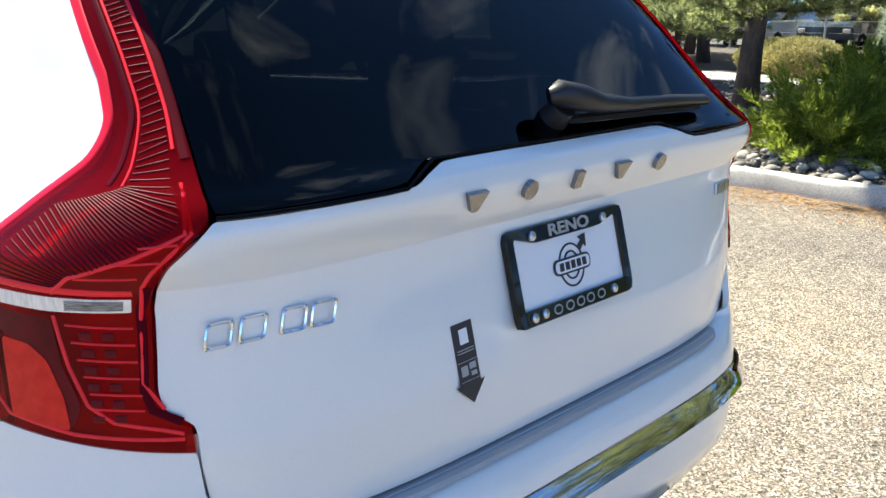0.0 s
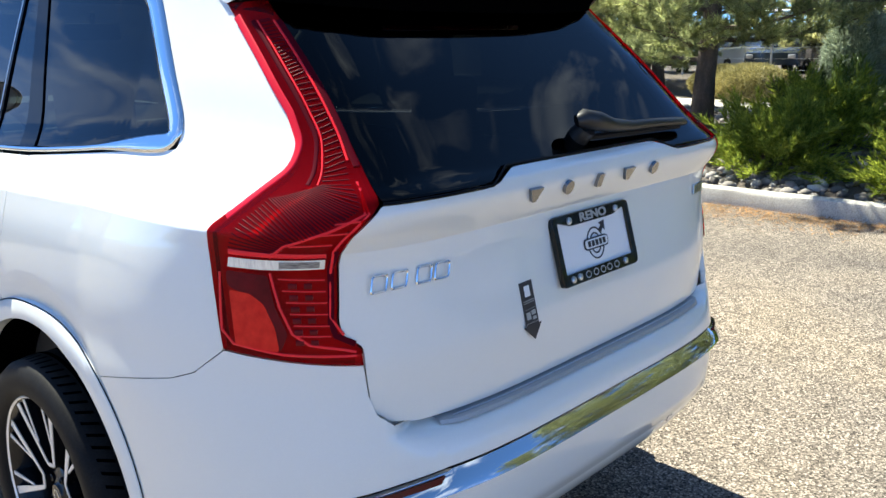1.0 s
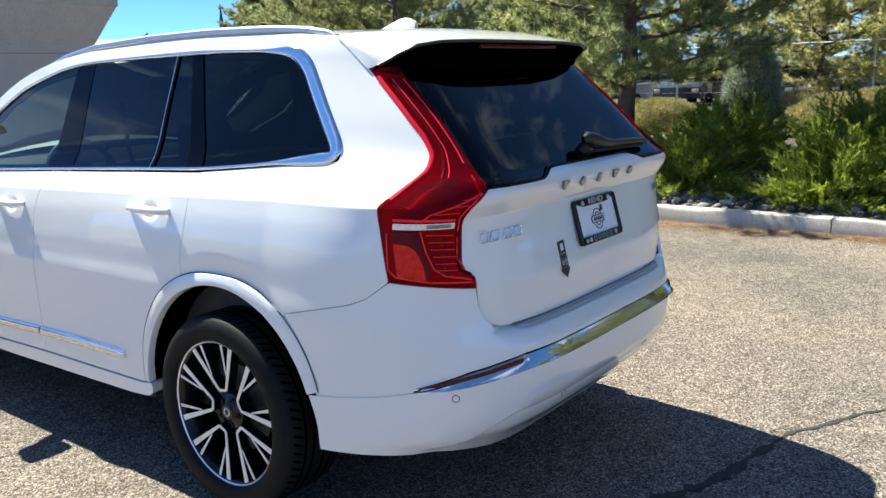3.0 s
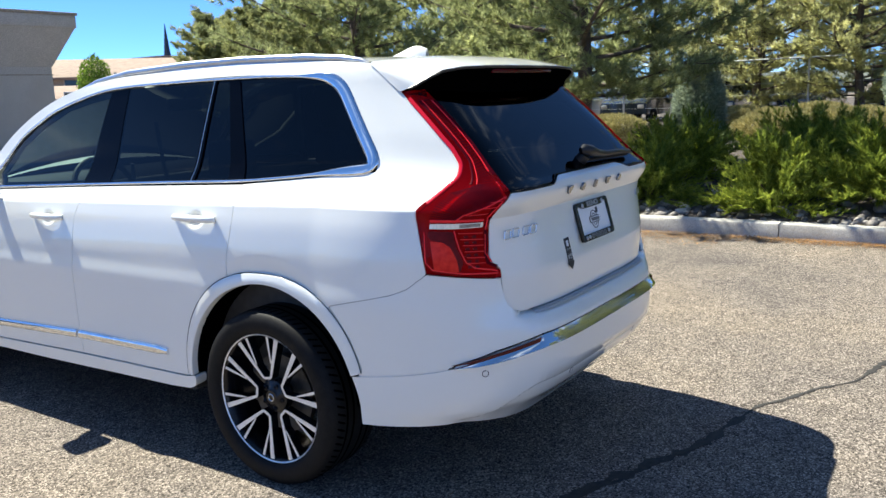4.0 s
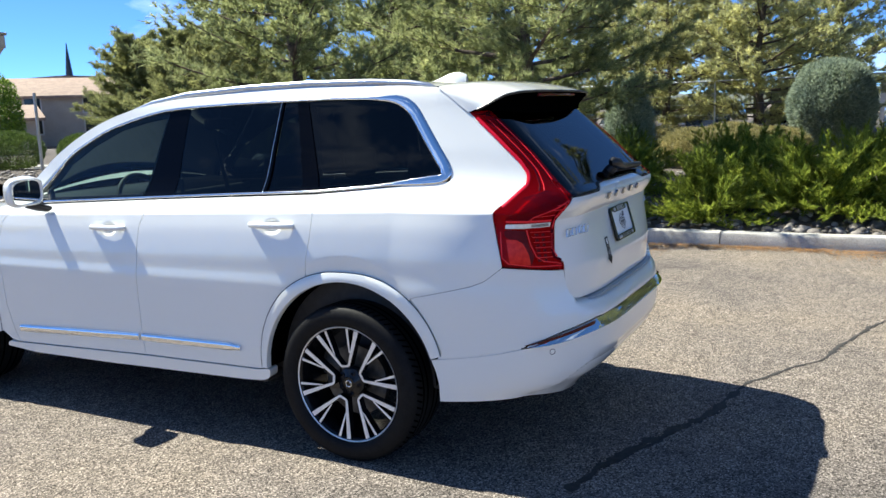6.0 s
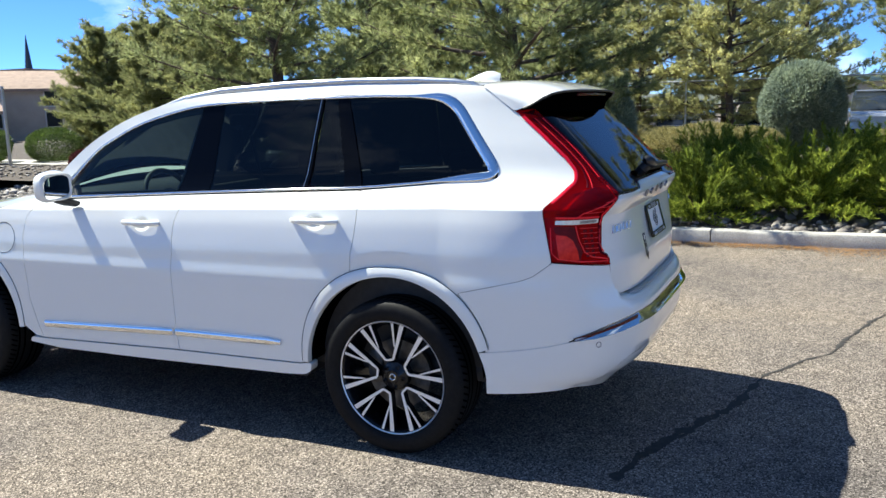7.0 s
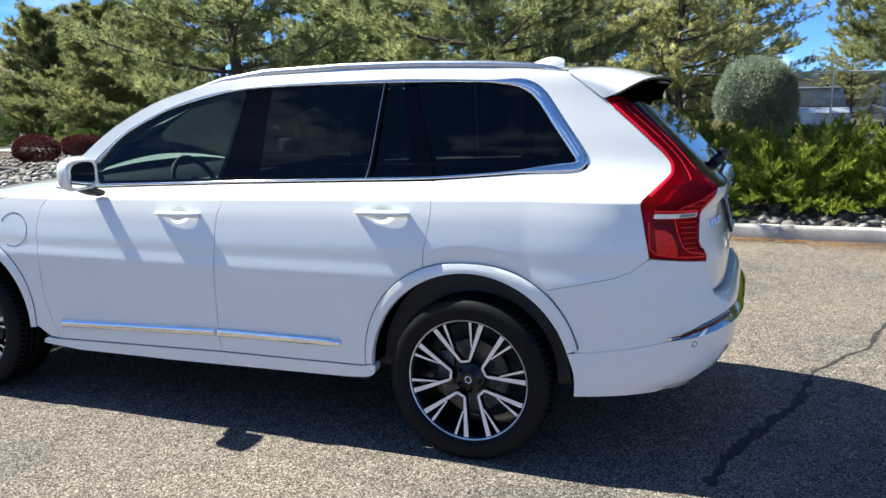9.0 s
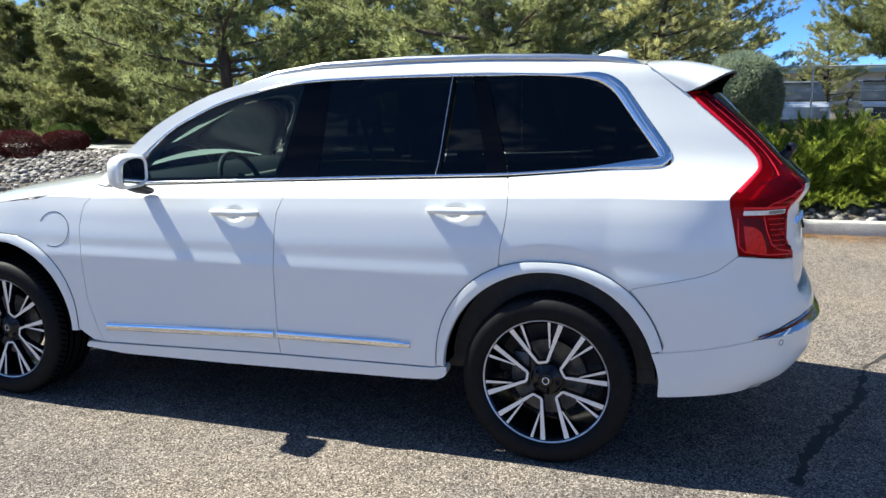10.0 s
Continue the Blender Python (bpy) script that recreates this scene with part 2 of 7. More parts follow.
def ring_bm(bm, m, rx, rz, w, depth, sides=24, a0=0.0, a1=math.tau, power=1.0, cx=0.0, cz=0.0):
    n = sides
    closed = abs(a1 - a0 - math.tau) < 1e-6
    rings = []
    for i in range(n if closed else n + 1):
        a = a0 + (a1 - a0) * i / n
        c, s = math.copysign(abs(math.cos(a)) ** power, math.cos(a)), math.copysign(abs(math.sin(a)) ** power, math.sin(a))
        rings.append([bm.verts.new(m @ Vector((cx + c * (rx + d), cz + s * (rz + d), h))) for d, h in ((w / 2, -depth), (w / 2, -depth * 0.45), (0, 0), (-w / 2, -depth * 0.45), (-w / 2, -depth))])
    for i in range(n):
        r0, r1 = rings[i], rings[(i + 1) % len(rings)]
        for k in range(4):
            bm.faces.new((r0[k], r0[k + 1], r1[k + 1], r1[k]))
    bmesh.ops.recalc_face_normals(bm, faces=bm.faces)
    return bm


def prism_bm(outline, depth, bm=None, m=None):
    """A flat outline of (a, b) in the local x-y plane, depth thick along -z, with a small chamfer."""
    bm = bm or bmesh.new()
    m = m or Matrix()
    top = [bm.verts.new(m @ Vector((a, b, 0))) for a, b in outline]
    low = [bm.verts.new(m @ Vector((a, b, -depth))) for a, b in outline]
    bm.faces.new(top)
    bm.faces.new(low[::-1])
    k = len(outline)
    for i in range(k):
        bm.faces.new((top[i], low[i], low[(i + 1) % k], top[(i + 1) % k]))
    bmesh.ops.recalc_face_normals(bm, faces=bm.faces)
    return bm


def raw_mesh(name, verts, faces, material):
    me = bpy.data.meshes.new(name)
    verts = np.asarray(verts, np.float32).reshape(-1, 3)
    faces = np.asarray(faces, np.int32)
    k = faces.shape[1]
    me.vertices.add(len(verts))
    me.vertices.foreach_set("co", verts.ravel())
    me.loops.add(faces.size)
    me.loops.foreach_set("vertex_index", faces.ravel())
    me.polygons.add(len(faces))
    me.polygons.foreach_set("loop_start", np.arange(0, faces.size, k, dtype=np.int32))
    me.update(calc_edges=True)
    me.validate()
    me.materials.append(material)
    return me


# ---- the car's skin ----
from mathutils import geometry


def sstep(a, b, x):
    t = min(1.0, max(0.0, (x - a) / (b - a)))
    return t * t * (3 - 2 * t)


def curve_at(tab, z):
    """A smooth, never overshooting curve through (z, value) pairs."""
    if z <= tab[0][0]:
        return tab[0][1]
    if z >= tab[-1][0]:
        return tab[-1][1]
    n = len(tab)
    i = next(k for k in range(n - 1) if z <= tab[k + 1][0])

    def slope(j):
        if j in (0, n - 1):
            p, q = (0, 1) if j == 0 else (n - 2, n - 1)
            return (tab[q][1] - tab[p][1]) / (tab[q][0] - tab[p][0])
        a = (tab[j][1] - tab[j - 1][1]) / (tab[j][0] - tab[j - 1][0])
        b = (tab[j + 1][1] - tab[j][1]) / (tab[j + 1][0] - tab[j][0])
        return 0.0 if a * b <= 0 else 2 * a * b / (a + b)

    h = tab[i + 1][0] - tab[i][0]
    t = (z - tab[i][0]) / h
    return (tab[i][1] * (2 * t**3 - 3 * t * t + 1) + slope(i) * h * (t**3 - 2 * t * t + t)
            + tab[i + 1][1] * (3 * t * t - 2 * t**3) + slope(i + 1) * h * (t**3 - t * t))


# half width by height; rear end of the tailgate, bumper and bumper corner by height; squareness of the corner
CREASE = 1.158
HALF_LOW = [(0.20, 0.900), (0.30, 0.935), (0.45, 0.945), (0.62, 0.945), (0.80, 0.945), (0.88, 0.936), (0.95, 0.930), (1.05, 0.915), (1.09, 0.907), (CREASE, 0.888)]
HALF_TOP = [(CREASE, 0.888), (1.20, 0.847), (1.24, 0.813), (1.27, 0.791), (1.32, 0.764), (1.45, 0.722), (1.614, 0.668), (1.69, 0.642), (1.80, 0.570)]
FOLD = 1.139
REAR_LOW = [(0.20, -1.0), (0.70, -1.03), (0.78, -1.045), (0.9, -1.05), (0.975, -1.037), (1.06, -1.019), (1.10, -1.012), (FOLD, -1.008)]
REAR_TOP = [(FOLD, -1.008), (1.165, -1.022), (1.188, -1.034), (1.210, -1.040), (1.235, -1.032), (1.262, -0.998), (1.45, -0.81), (1.614, -0.645), (1.7, -0.56), (1.8, -0.45)]
BUMPER = [(0.20, -0.855), (0.30, -0.925), (0.37, -0.995), (0.43, -1.064), (0.49, -1.096), (0.60, -1.108), (0.68, -1.105), (0.73, -1.096), (0.755, -1.08),
          (0.768, -1.055), (0.775, -1.01), (0.80, -0.99)]
CORNER = [(0.20, -0.85), (0.30, -0.915), (0.37, -0.985), (0.43, -1.058), (0.49, -1.089), (0.60, -1.102), (0.7, -1.095), (0.8, -1.072), (0.9, -1.05), (1.0, -1.03)]
SQUARE = [(0.3, 4.4), (0.8, 4.4), (0.95, 5.0), (1.1, 6.3), (1.22, 10.0), (1.4, 12.0), (1.6, 10.0)]
YC, YF, NOSE = -0.25, 2.75, 1.09
AF = 1 + YF - YC


def half_width(y, z):
    lift = 0.0275 * (0.3 - min(2.4, max(-0.8, y)))
    q = z - lift * sstep(0.75, 1.0, z) * (1 - sstep(1.3, 1.6, z))
    w = curve_at(HALF_LOW if q < CREASE else HALF_TOP, q)
    if y > 2.2:
        w *= 1 - 0.05 * ((min(y, YF) - 2.2) / 1.6) ** 2
    if y < 0.6:
        w *= 1 - 0.020 * ((0.6 - max(y, YC)) / 0.85) ** 2
    return w


def rear_depth(r, z, bumper):
    if not bumper:
        return YC - curve_at(REAR_LOW if z < FOLD else REAR_TOP, z)
    f = sstep(0.60, 0.72, r)
    return YC - (curve_at(BUMPER, z) * (1 - f) + curve_at(CORNER, z) * f)


def skin(u, z, bumper=False):
    """The point of the skin at u (0: rear middle, +-1: end of the rear corner, then metres along the side; minus: the car's left) and height z."""
    a, side = abs(u), 1 if u >= 0 else -1
    if a <= 1:
        th = a * math.pi / 2
        w = half_width(YC, z)
        r = math.sin(th) ** (2 / curve_at(SQUARE, z)) if th > 0 else 0.0
        return Vector((side * w * r, YC - rear_depth(r, z, bumper) * max(0.0, math.cos(th)) ** (2 / 3), z))
    if a <= AF:
        y = YC + a - 1
        return Vector((side * half_width(y, z), y, z))
    th = min(1.0, a - AF) * math.pi / 2
    w = half_width(YF, z)
    nose = NOSE - 0.10 * sstep(0.75, 1.15, z) - 0.12 * (1 - sstep(0.25, 0.5, z))
    return Vector((side * w * max(0.0, math.cos(th)) ** 0.5, YF + nose * math.sin(th) ** 0.8, z))


def skin_normal(u, z, bumper=False):
    e = 0.004
    lo = max(abs(u) - e, 0.0005) if abs(u) > e else None
    if lo is None:
        p0, p1 = skin(-e, z, bumper), skin(e, z, bumper)
        du = p1 - p0
    else:
        s = 1 if u >= 0 else -1
        du = skin(s * (abs(u) + e), z, bumper) - skin(s * lo, z, bumper)
        du = du if s > 0 else -du
    e = 0.0015
    dz = skin(u, z + e, bumper) - skin(u, z - e, bumper)
    n = du.cross(dz)
    return n.normalized() if n.length > 1e-9 else Vector((0, -1, 0))


def side_u(y, z, bumper=False):
    """u on the left side of the car at length y."""
    if y >= YF:
        nose = NOSE - 0.10 * sstep(0.75, 1.15, z) - 0.12 * (1 - sstep(0.25, 0.5, z))
        return -(AF + math.asin(min(1, (y - YF) / nose) ** 1.25) * 2 / math.pi)
    if y >= YC:
        return -(1 + y - YC)
    r = 0.85
    for _ in range(12):
        d = min(1.0, (YC - y) / rear_depth(r, z, bumper))
        th = math.acos(d**1.5)
        r = math.sin(th) ** (2 / curve_at(SQUARE, z))
    return -th * 2 / math.pi


def rear_u(x, z):
    r = min(1.0, abs(x) / half_width(YC, z))
    th = math.asin(r ** (curve_at(SQUARE, z) / 2)) * 2 / math.pi
    return th if x > 0 else -th


def S(*pairs, bumper=False):
    return [(side_u(y, z, bumper), z) for y, z in pairs]


def SS(pairs, step=0.015, bumper=False):
    """The same for a line of (length, height), closely sampled."""
    return S(*resample(pairs, step, False), bumper=bumper)


def R(*pairs):
    return [(rear_u(x, z), z) for x, z in pairs]


def mirrored(outline):
    return [(-u, z) for u, z in outline][::-1]


def fillet(poly, r, steps=4, closed=True):
    out, k = [], len(poly)
    for i, p in enumerate(poly):
        if not closed and i in (0, k - 1):
            out.append(p)
            continue
        p, a, b = Vector(p), Vector(poly[i - 1]), Vector(poly[(i + 1) % k])
        va, vb = a - p, b - p
        if va.length < 1e-6 or vb.length < 1e-6:
            continue
        d = min(r, va.length * 0.45, vb.length * 0.45)
        if va.normalized().dot(vb.normalized()) < -0.97:
            out.append(tuple(p))
            continue
        a, b = p + va.normalized() * d, p + vb.normalized() * d
        for s in range(steps + 1):
            t = s / steps
            out.append(tuple(a * (1 - t) ** 2 + p * 2 * t * (1 - t) + b * t * t))
    return out


def resample(poly, step=0.03, closed=True):
    out, k = [], len(poly)
    for i in range(k if closed else k - 1):
        a, b = Vector(poly[i]), Vector(poly[(i + 1) % k])
        n = max(1, int((b - a).length / step))
        out += [tuple(a.lerp(b, s / n)) for s in range(n)]
    if not closed:
        out.append(tuple(poly[-1]))
    return out


def inset(poly, g):
    k = len(poly)
    area = sum(poly[i][0] * poly[(i + 1) % k][1] - poly[(i + 1) % k][0] * poly[i][1] for i in range(k))
    out = []
    for i in range(k):
        a, b, p = Vector(poly[i - 1]), Vector(poly[(i + 1) % k]), Vector(poly[i])
        t = b - a
        if t.length < 1e-9:
            out.append(tuple(p))
            continue
        t.normalize()
        nrm = Vector((-t.y, t.x)) * (1 if area > 0 else -1)
        out.append(tuple(p + nrm * g))
    return out


ZLINES = sorted([0.22 + 0.04 * i for i in range(23)] + [0.385 + 0.01 * i for i in range(13)] + [1.105 + 0.0125 * i for i in range(13)] + [1.134, 1.137, 1.1385, 1.1395, 1.141, 1.146, 1.152] + [0.74, 0.752, 0.764, 0.772] + [1.28 + 0.04 * i for i in range(12)])


def sheet(name, outline, material, parent, label="", off=0.0, thick=0.014, gap=0.0, bumper=False, round_r=0.006, offset_fn=None, fine=()):
    """A panel cut from the skin along an outline of (u, z), with turned-in edges."""
    poly = resample(fillet(outline, round_r) if round_r else list(outline), 0.03)
    if gap:
        poly = inset(poly, gap)
    clean = [p for i, p in enumerate(poly) if (Vector(p) - Vector(poly[i - 1])).length > 1e-5]
    bm = bmesh.new()
    k = len(clean)
    flat, _, tris, *_ = geometry.delaunay_2d_cdt([Vector(p) for p in clean], [], [list(range(k))], 1, 1e-6)
    flat = [bm.verts.new((p.x, p.y, 0)) for p in flat]
    for t in tris:
        bm.faces.new([flat[i] for i in t])
    us, zs = [p[0] for p in clean], [p[1] for p in clean]
    lines, u = [], math.floor(min(us) / 0.025) * 0.025
    while u < max(us):
        lines.append(u)
        u += 0.025 if abs(u) < 1.15 or abs(u) > AF - 0.1 else 0.075
    lines += [g * v for g in (-1, 1) for v in (0.962, 0.985, 0.991, 0.995, 0.998, 0.9994)]
    rows_ = list(ZLINES)
    for y0, y1, z0, z1 in fine:
        sg = 1 if us[0] > 0 else -1
        lines += [sg * (1 + y0 + (y1 - y0) * i / 24 - YC) for i in range(25)]
        rows_ += [z0 + (z1 - z0) * i / 20 for i in range(21)]
    for v in lines:
        if min(us) + 1e-4 < v < max(us):
            bmesh.ops.bisect_plane(bm, geom=bm.verts[:] + bm.edges[:] + bm.faces[:], dist=1e-6, plane_co=(v, 0, 0), plane_no=(1, 0, 0))
    for v in rows_:
        if min(zs) + 1e-4 < v < max(zs):
            bmesh.ops.bisect_plane(bm, geom=bm.verts[:] + bm.edges[:] + bm.faces[:], dist=1e-6, plane_co=(0, v, 0), plane_no=(0, 1, 0))
    if min(zs) < CREASE < max(zs) and max(abs(v) for v in us) > 0.5:
        # cuts that follow the shoulder crease
        sg = 1 if sum(us) > 0 else -1
        for d in (-0.012, -0.0035, -0.0005, 0.0025, 0.010, 0.022):
            zc = CREASE + d + 0.0275 * (0.3 - YC)
            bmesh.ops.bisect_plane(bm, geom=bm.verts[:] + bm.edges[:] + bm.faces[:], dist=1e-6, plane_co=(sg, zc, 0), plane_no=(sg * 0.0275, 1, 0))
            bmesh.ops.bisect_plane(bm, geom=bm.verts[:] + bm.edges[:] + bm.faces[:], dist=1e-6, plane_co=(sg, zc, 0), plane_no=(0, 1, 0))
    bm.verts.index_update()
    normals = []
    border = [e for e in bm.edges if len(e.link_faces) == 1]
    for v in bm.verts:
        u, z = v.co.x, v.co.y
        n = skin_normal(u, z, bumper)
        o = off + (offset_fn(u, z) if offset_fn else 0.0)
        v.co = skin(u, z, bumper) + n * o
        if offset_fn:
            e = 0.005
            pu = [skin(u + d, z, bumper) + n * offset_fn(u + d, z) for d in (-e, e)]
            pz = [skin(u, z + d, bumper) + n * offset_fn(u, z + d) for d in (-e, e)]
            n = (pu[1] - pu[0]).cross(pz[1] - pz[0]).normalized()
        normals.append(n)
    for f in bm.faces:
        f.normal_update()
    wrong = [f for f in bm.faces if f.normal.dot(normals[f.verts[0].index]) < 0]
    if wrong:
        bmesh.ops.reverse_faces(bm, faces=wrong)
    outer = set(bm.faces)
    if thick:
        low = {}
        for e in border:
            for v in e.verts:
                if v not in low:
                    low[v] = bm.verts.new(v.co - normals[v.index] * thick)
        for e in border:
            f = e.link_faces[0]
            l = next(x for x in f.loops if x.edge == e)
            a, b = l.vert, l.link_loop_next.vert
            bm.faces.new((b, a, low[a], low[b]))
    bm.normal_update()
    bm.faces.ensure_lookup_table()
    custom = []
    for f in bm.faces:
        f.smooth = True
        for l in f.loops:
            custom.append(tuple(normals[l.vert.index]) if f in outer else tuple(f.normal))
    me = bpy.data.meshes.new(name)
    bm.to_mesh(me)
    bm.free()
    me.normals_split_custom_set(custom)
    me.materials.append(material)
    ob = new(name, me)
    ob.parent = parent
    if label:
        tagged(ob, label)
    return ob


def bead(name, path, width, height, material, parent, label="", off=0.0, bumper=False, closed=False, step=0.03, bm=None, sides=6, link=True):
    """A rounded strip laid on the skin along a path of (u, z)."""
    pts = resample(path, step, closed)
    bm = bm or bmesh.new()
    rings, k = [], len(pts)
    place = [skin(u, z, bumper) + skin_normal(u, z, bumper) * off for u, z in pts]
    for i, (u, z) in enumerate(pts):
        n = skin_normal(u, z, bumper)
        if closed:
            ahead = place[(i + 1) % k] - place[i - 1]
        else:
            ahead = place[min(i + 1, k - 1)] - place[max(i - 1, 0)]
        across = n.cross(ahead).normalized()
        w = width(place[i]) if callable(width) else width
        ring = []
        for s in range(sides + 1):
            c = math.pi * s / sides
            ring.append(bm.verts.new(place[i] + across * (math.cos(c) * w / 2) + n * (math.sin(c) ** 0.6 * height)))
        rings.append(ring)
    for i in range(k if closed else k - 1):
        r0, r1 = rings[i], rings[(i + 1) % k]
        for s in range(sides):
            bm.faces.new((r0[s], r0[s + 1], r1[s + 1], r1[s]))
    if not closed:
        bm.faces.new(rings[0])
        bm.faces.new(rings[-1][::-1])
    bmesh.ops.recalc_face_normals(bm, faces=bm.faces)
    return part(name, bm, material, parent, label, 50) if link else bm


def loft(name, rows, material, parent, label="", smooth_angle=40, flip=False):
    """A surface through rows of points."""
    bm = bmesh.new()
    grid = [[bm.verts.new(p) for p in row] for row in rows]
    for r0, r1 in zip(grid, grid[1:]):
        for i in range(len(r0) - 1):
            bm.faces.new((r0[i], r0[i + 1], r1[i + 1], r1[i]))
    bmesh.ops.recalc_face_normals(bm, faces=bm.faces)
    if flip:
        bmesh.ops.reverse_faces(bm, faces=bm.faces[:])
    return part(name, bm, material, parent, label, smooth_angle)


def glide(pts, step=0.02):
    """A smooth line through (length, height) points."""
    out = []
    for i in range(len(pts) - 1):
        p0, p1, p2, p3 = (Vector(pts[max(0, min(len(pts) - 1, k))]) for k in (i - 1, i, i + 1, i + 2))
        lim = (p2 - p1).length
        n = max(1, int(lim / step))
        t0, t1 = (p2 - p0) * 0.5, (p3 - p1) * 0.5
        t0, t1 = t0.normalized() * min(t0.length, lim), t1.normalized() * min(t1.length, lim)
        for s in range(n):
            t = s / n
            out.append(tuple(p1 * (2 * t**3 - 3 * t * t + 1) + t0 * (t**3 - 2 * t * t + t) + p2 * (3 * t * t - 2 * t**3) + t1 * (t**3 - t * t)))
    out.append(tuple(pts[-1]))
    return out


car = thing("car", "white pearl mid-size SUV parked on sunlit asphalt, clean and new", "car")

# panel outlines on the left side, as (length, height)
BELT = [(2.325, 1.152), (2.097, 1.163), (1.246, 1.203), (0.202, 1.242), (-0.282, 1.285)]
B_LINE = [(1.291, 0.381), (1.303, 0.513), (1.309, 0.789), (1.304, 0.994), (1.296, 1.068), (1.259, 1.159), (1.246, 1.203)]
C_LINE = [(0.212, 0.874), (0.208, 0.947), (0.190, 1.044), (0.183, 1.114), (0.185, 1.185), (0.202, 1.242)]
FRONT_LINE = [(2.330, 0.352), (2.357, 0.414), (2.411, 0.577), (2.433, 0.843), (2.442, 0.958), (2.419, 1.066), (2.325, 1.152)]
ARCH_O = [(0.490, 0.398), (0.485, 0.526), (0.460, 0.632), (0.405, 0.727), (0.316, 0.808), (0.212, 0.861)]
ARCH_R = [(0.187, 0.870), (0.040, 0.894), (-0.104, 0.882), (-0.221, 0.847), (-0.337, 0.787)]
BUMP_LINE = [(-0.353, 0.803), (-0.622, 0.865), (-0.686, 0.889), (-0.761, 0.947)]
LAMP_OUT = [(-0.522, 1.600), (-0.659, 1.483), (-0.770, 1.385), (-0.818, 1.329), (-0.824, 1.287), (-0.736, 1.199), (-0.717, 1.180), (-0.720, 1.151), (-0.761, 0.949)]
LAMP_IN = [(-0.688, 0.920), (-0.689, 0.956), (-0.719, 0.982), (-0.722, 1.010), (-0.716, 1.116), (-0.713, 1.155), (-0.662, 1.228), (-0.643, 1.285), (-0.615, 1.415), (-0.600, 1.519), (-0.592, 1.605)]
FRAME_TOP = [(2.245, 1.228), (2.000, 1.434), (1.681, 1.584), (1.373, 1.657), (1.162, 1.678), (0.783, 1.689), (0.347, 1.694), (-0.037, 1.682), (-0.161, 1.653), (-0.261, 1.591), (-0.468, 1.341), (-0.464, 1.307), (-0.397, 1.293)]

door_front = S(*FRONT_LINE) + S((2.097, 1.163), (1.683, 1.183)) + S(*B_LINE[::-1])
door_rear = S(*B_LINE) + S((0.720, 1.223)) + S(*C_LINE[::-1]) + S(*ARCH_O[::-1]) + S((0.504, 0.391))
CANT = [(-0.356, 1.716), (-0.097, 1.736), (0.355, 1.743), (1.159, 1.726), (1.411, 1.700), (1.704, 1.635), (2.033, 1.488), (2.330, 1.255), (2.403, 1.169)]
CANT_LINE = [(y, curve_at(CANT, y)) for y in [-0.358 + (2.36 + 0.358) * i / 60 for i in range(61)]]
FRAME_ARC = glide(FRAME_TOP[:8], 0.05) + fillet([FRAME_TOP[7], (-0.182, 1.664), (-0.345, 1.490)], 0.13, 8, False)[1:-1] + fillet([(-0.345, 1.490), (-0.479, 1.330), (-0.482, 1.303), (-0.397, 1.293)], 0.03, 6, False)
LAMP_EDGE = resample(fillet(LAMP_OUT, 0.03, 5, False), 0.015, False)
quarter = (S(*C_LINE) + SS([C_LINE[-1], (-0.282, 1.285), (-0.397, 1.293)])[1:-1] + SS(FRAME_ARC[::-1]) + S((2.325, 1.154), (2.403, 1.169)) + S(*CANT_LINE[:-1][::-1])
           + S((-0.438, 1.662)) + S(*LAMP_EDGE) + SS(BUMP_LINE[::-1])[1:] + S(*ARCH_R[::-1]))
fender = S(*FRONT_LINE) + S((2.402, 1.162), (2.639, 1.109), (3.044, 1.048), (3.440, 0.979), (3.652, 0.915)) + S((3.561, 0.798), (3.440, 0.740), (3.347, 0.755), (3.218, 0.842), (3.103, 0.878), (3.008, 0.888), (2.861, 0.871), (2.711, 0.812), (2.580, 0.700), (2.510, 0.550), (2.497, 0.420), (2.400, 0.360))
sill = S((2.45, 0.318), (2.43, 0.350), (2.33, 0.349), (1.291, 0.378), (0.52, 0.388), (0.445, 0.402), (0.452, 0.352), (0.49, 0.334), (0.62, 0.325), (1.606, 0.305), (2.2, 0.300))


ARCH_FINE = (-0.66, 0.66, 0.74, 1.0)


def flare(u, z):
    """A soft band over the rear wheel that leans in below its sharp upper edge."""
    y = YC + abs(u) - 1 if abs(u) >= 1 else -abs(skin(u, z).y)
    a = math.atan2(z - 0.385, y)
    r = math.hypot(y, z - 0.385)
    s = max(0.0, math.sin(a))
    outer = 0.515 + 0.072 * s**3
    return -0.16 * max(0.0, outer - r) * s**2


def scoop(u, z):
    """Hollows behind the door handles."""
    y, dip = YC + abs(u) - 1, flare(u, z)
    for yc, zc in ((1.523, 1.049), (0.412, 1.094)):
        q = ((y - yc) / 0.062) ** 2 + ((z - zc) / 0.040) ** 2
        dip -= 0.020 * max(0.0, 1 - q) ** 1.5
    return dip


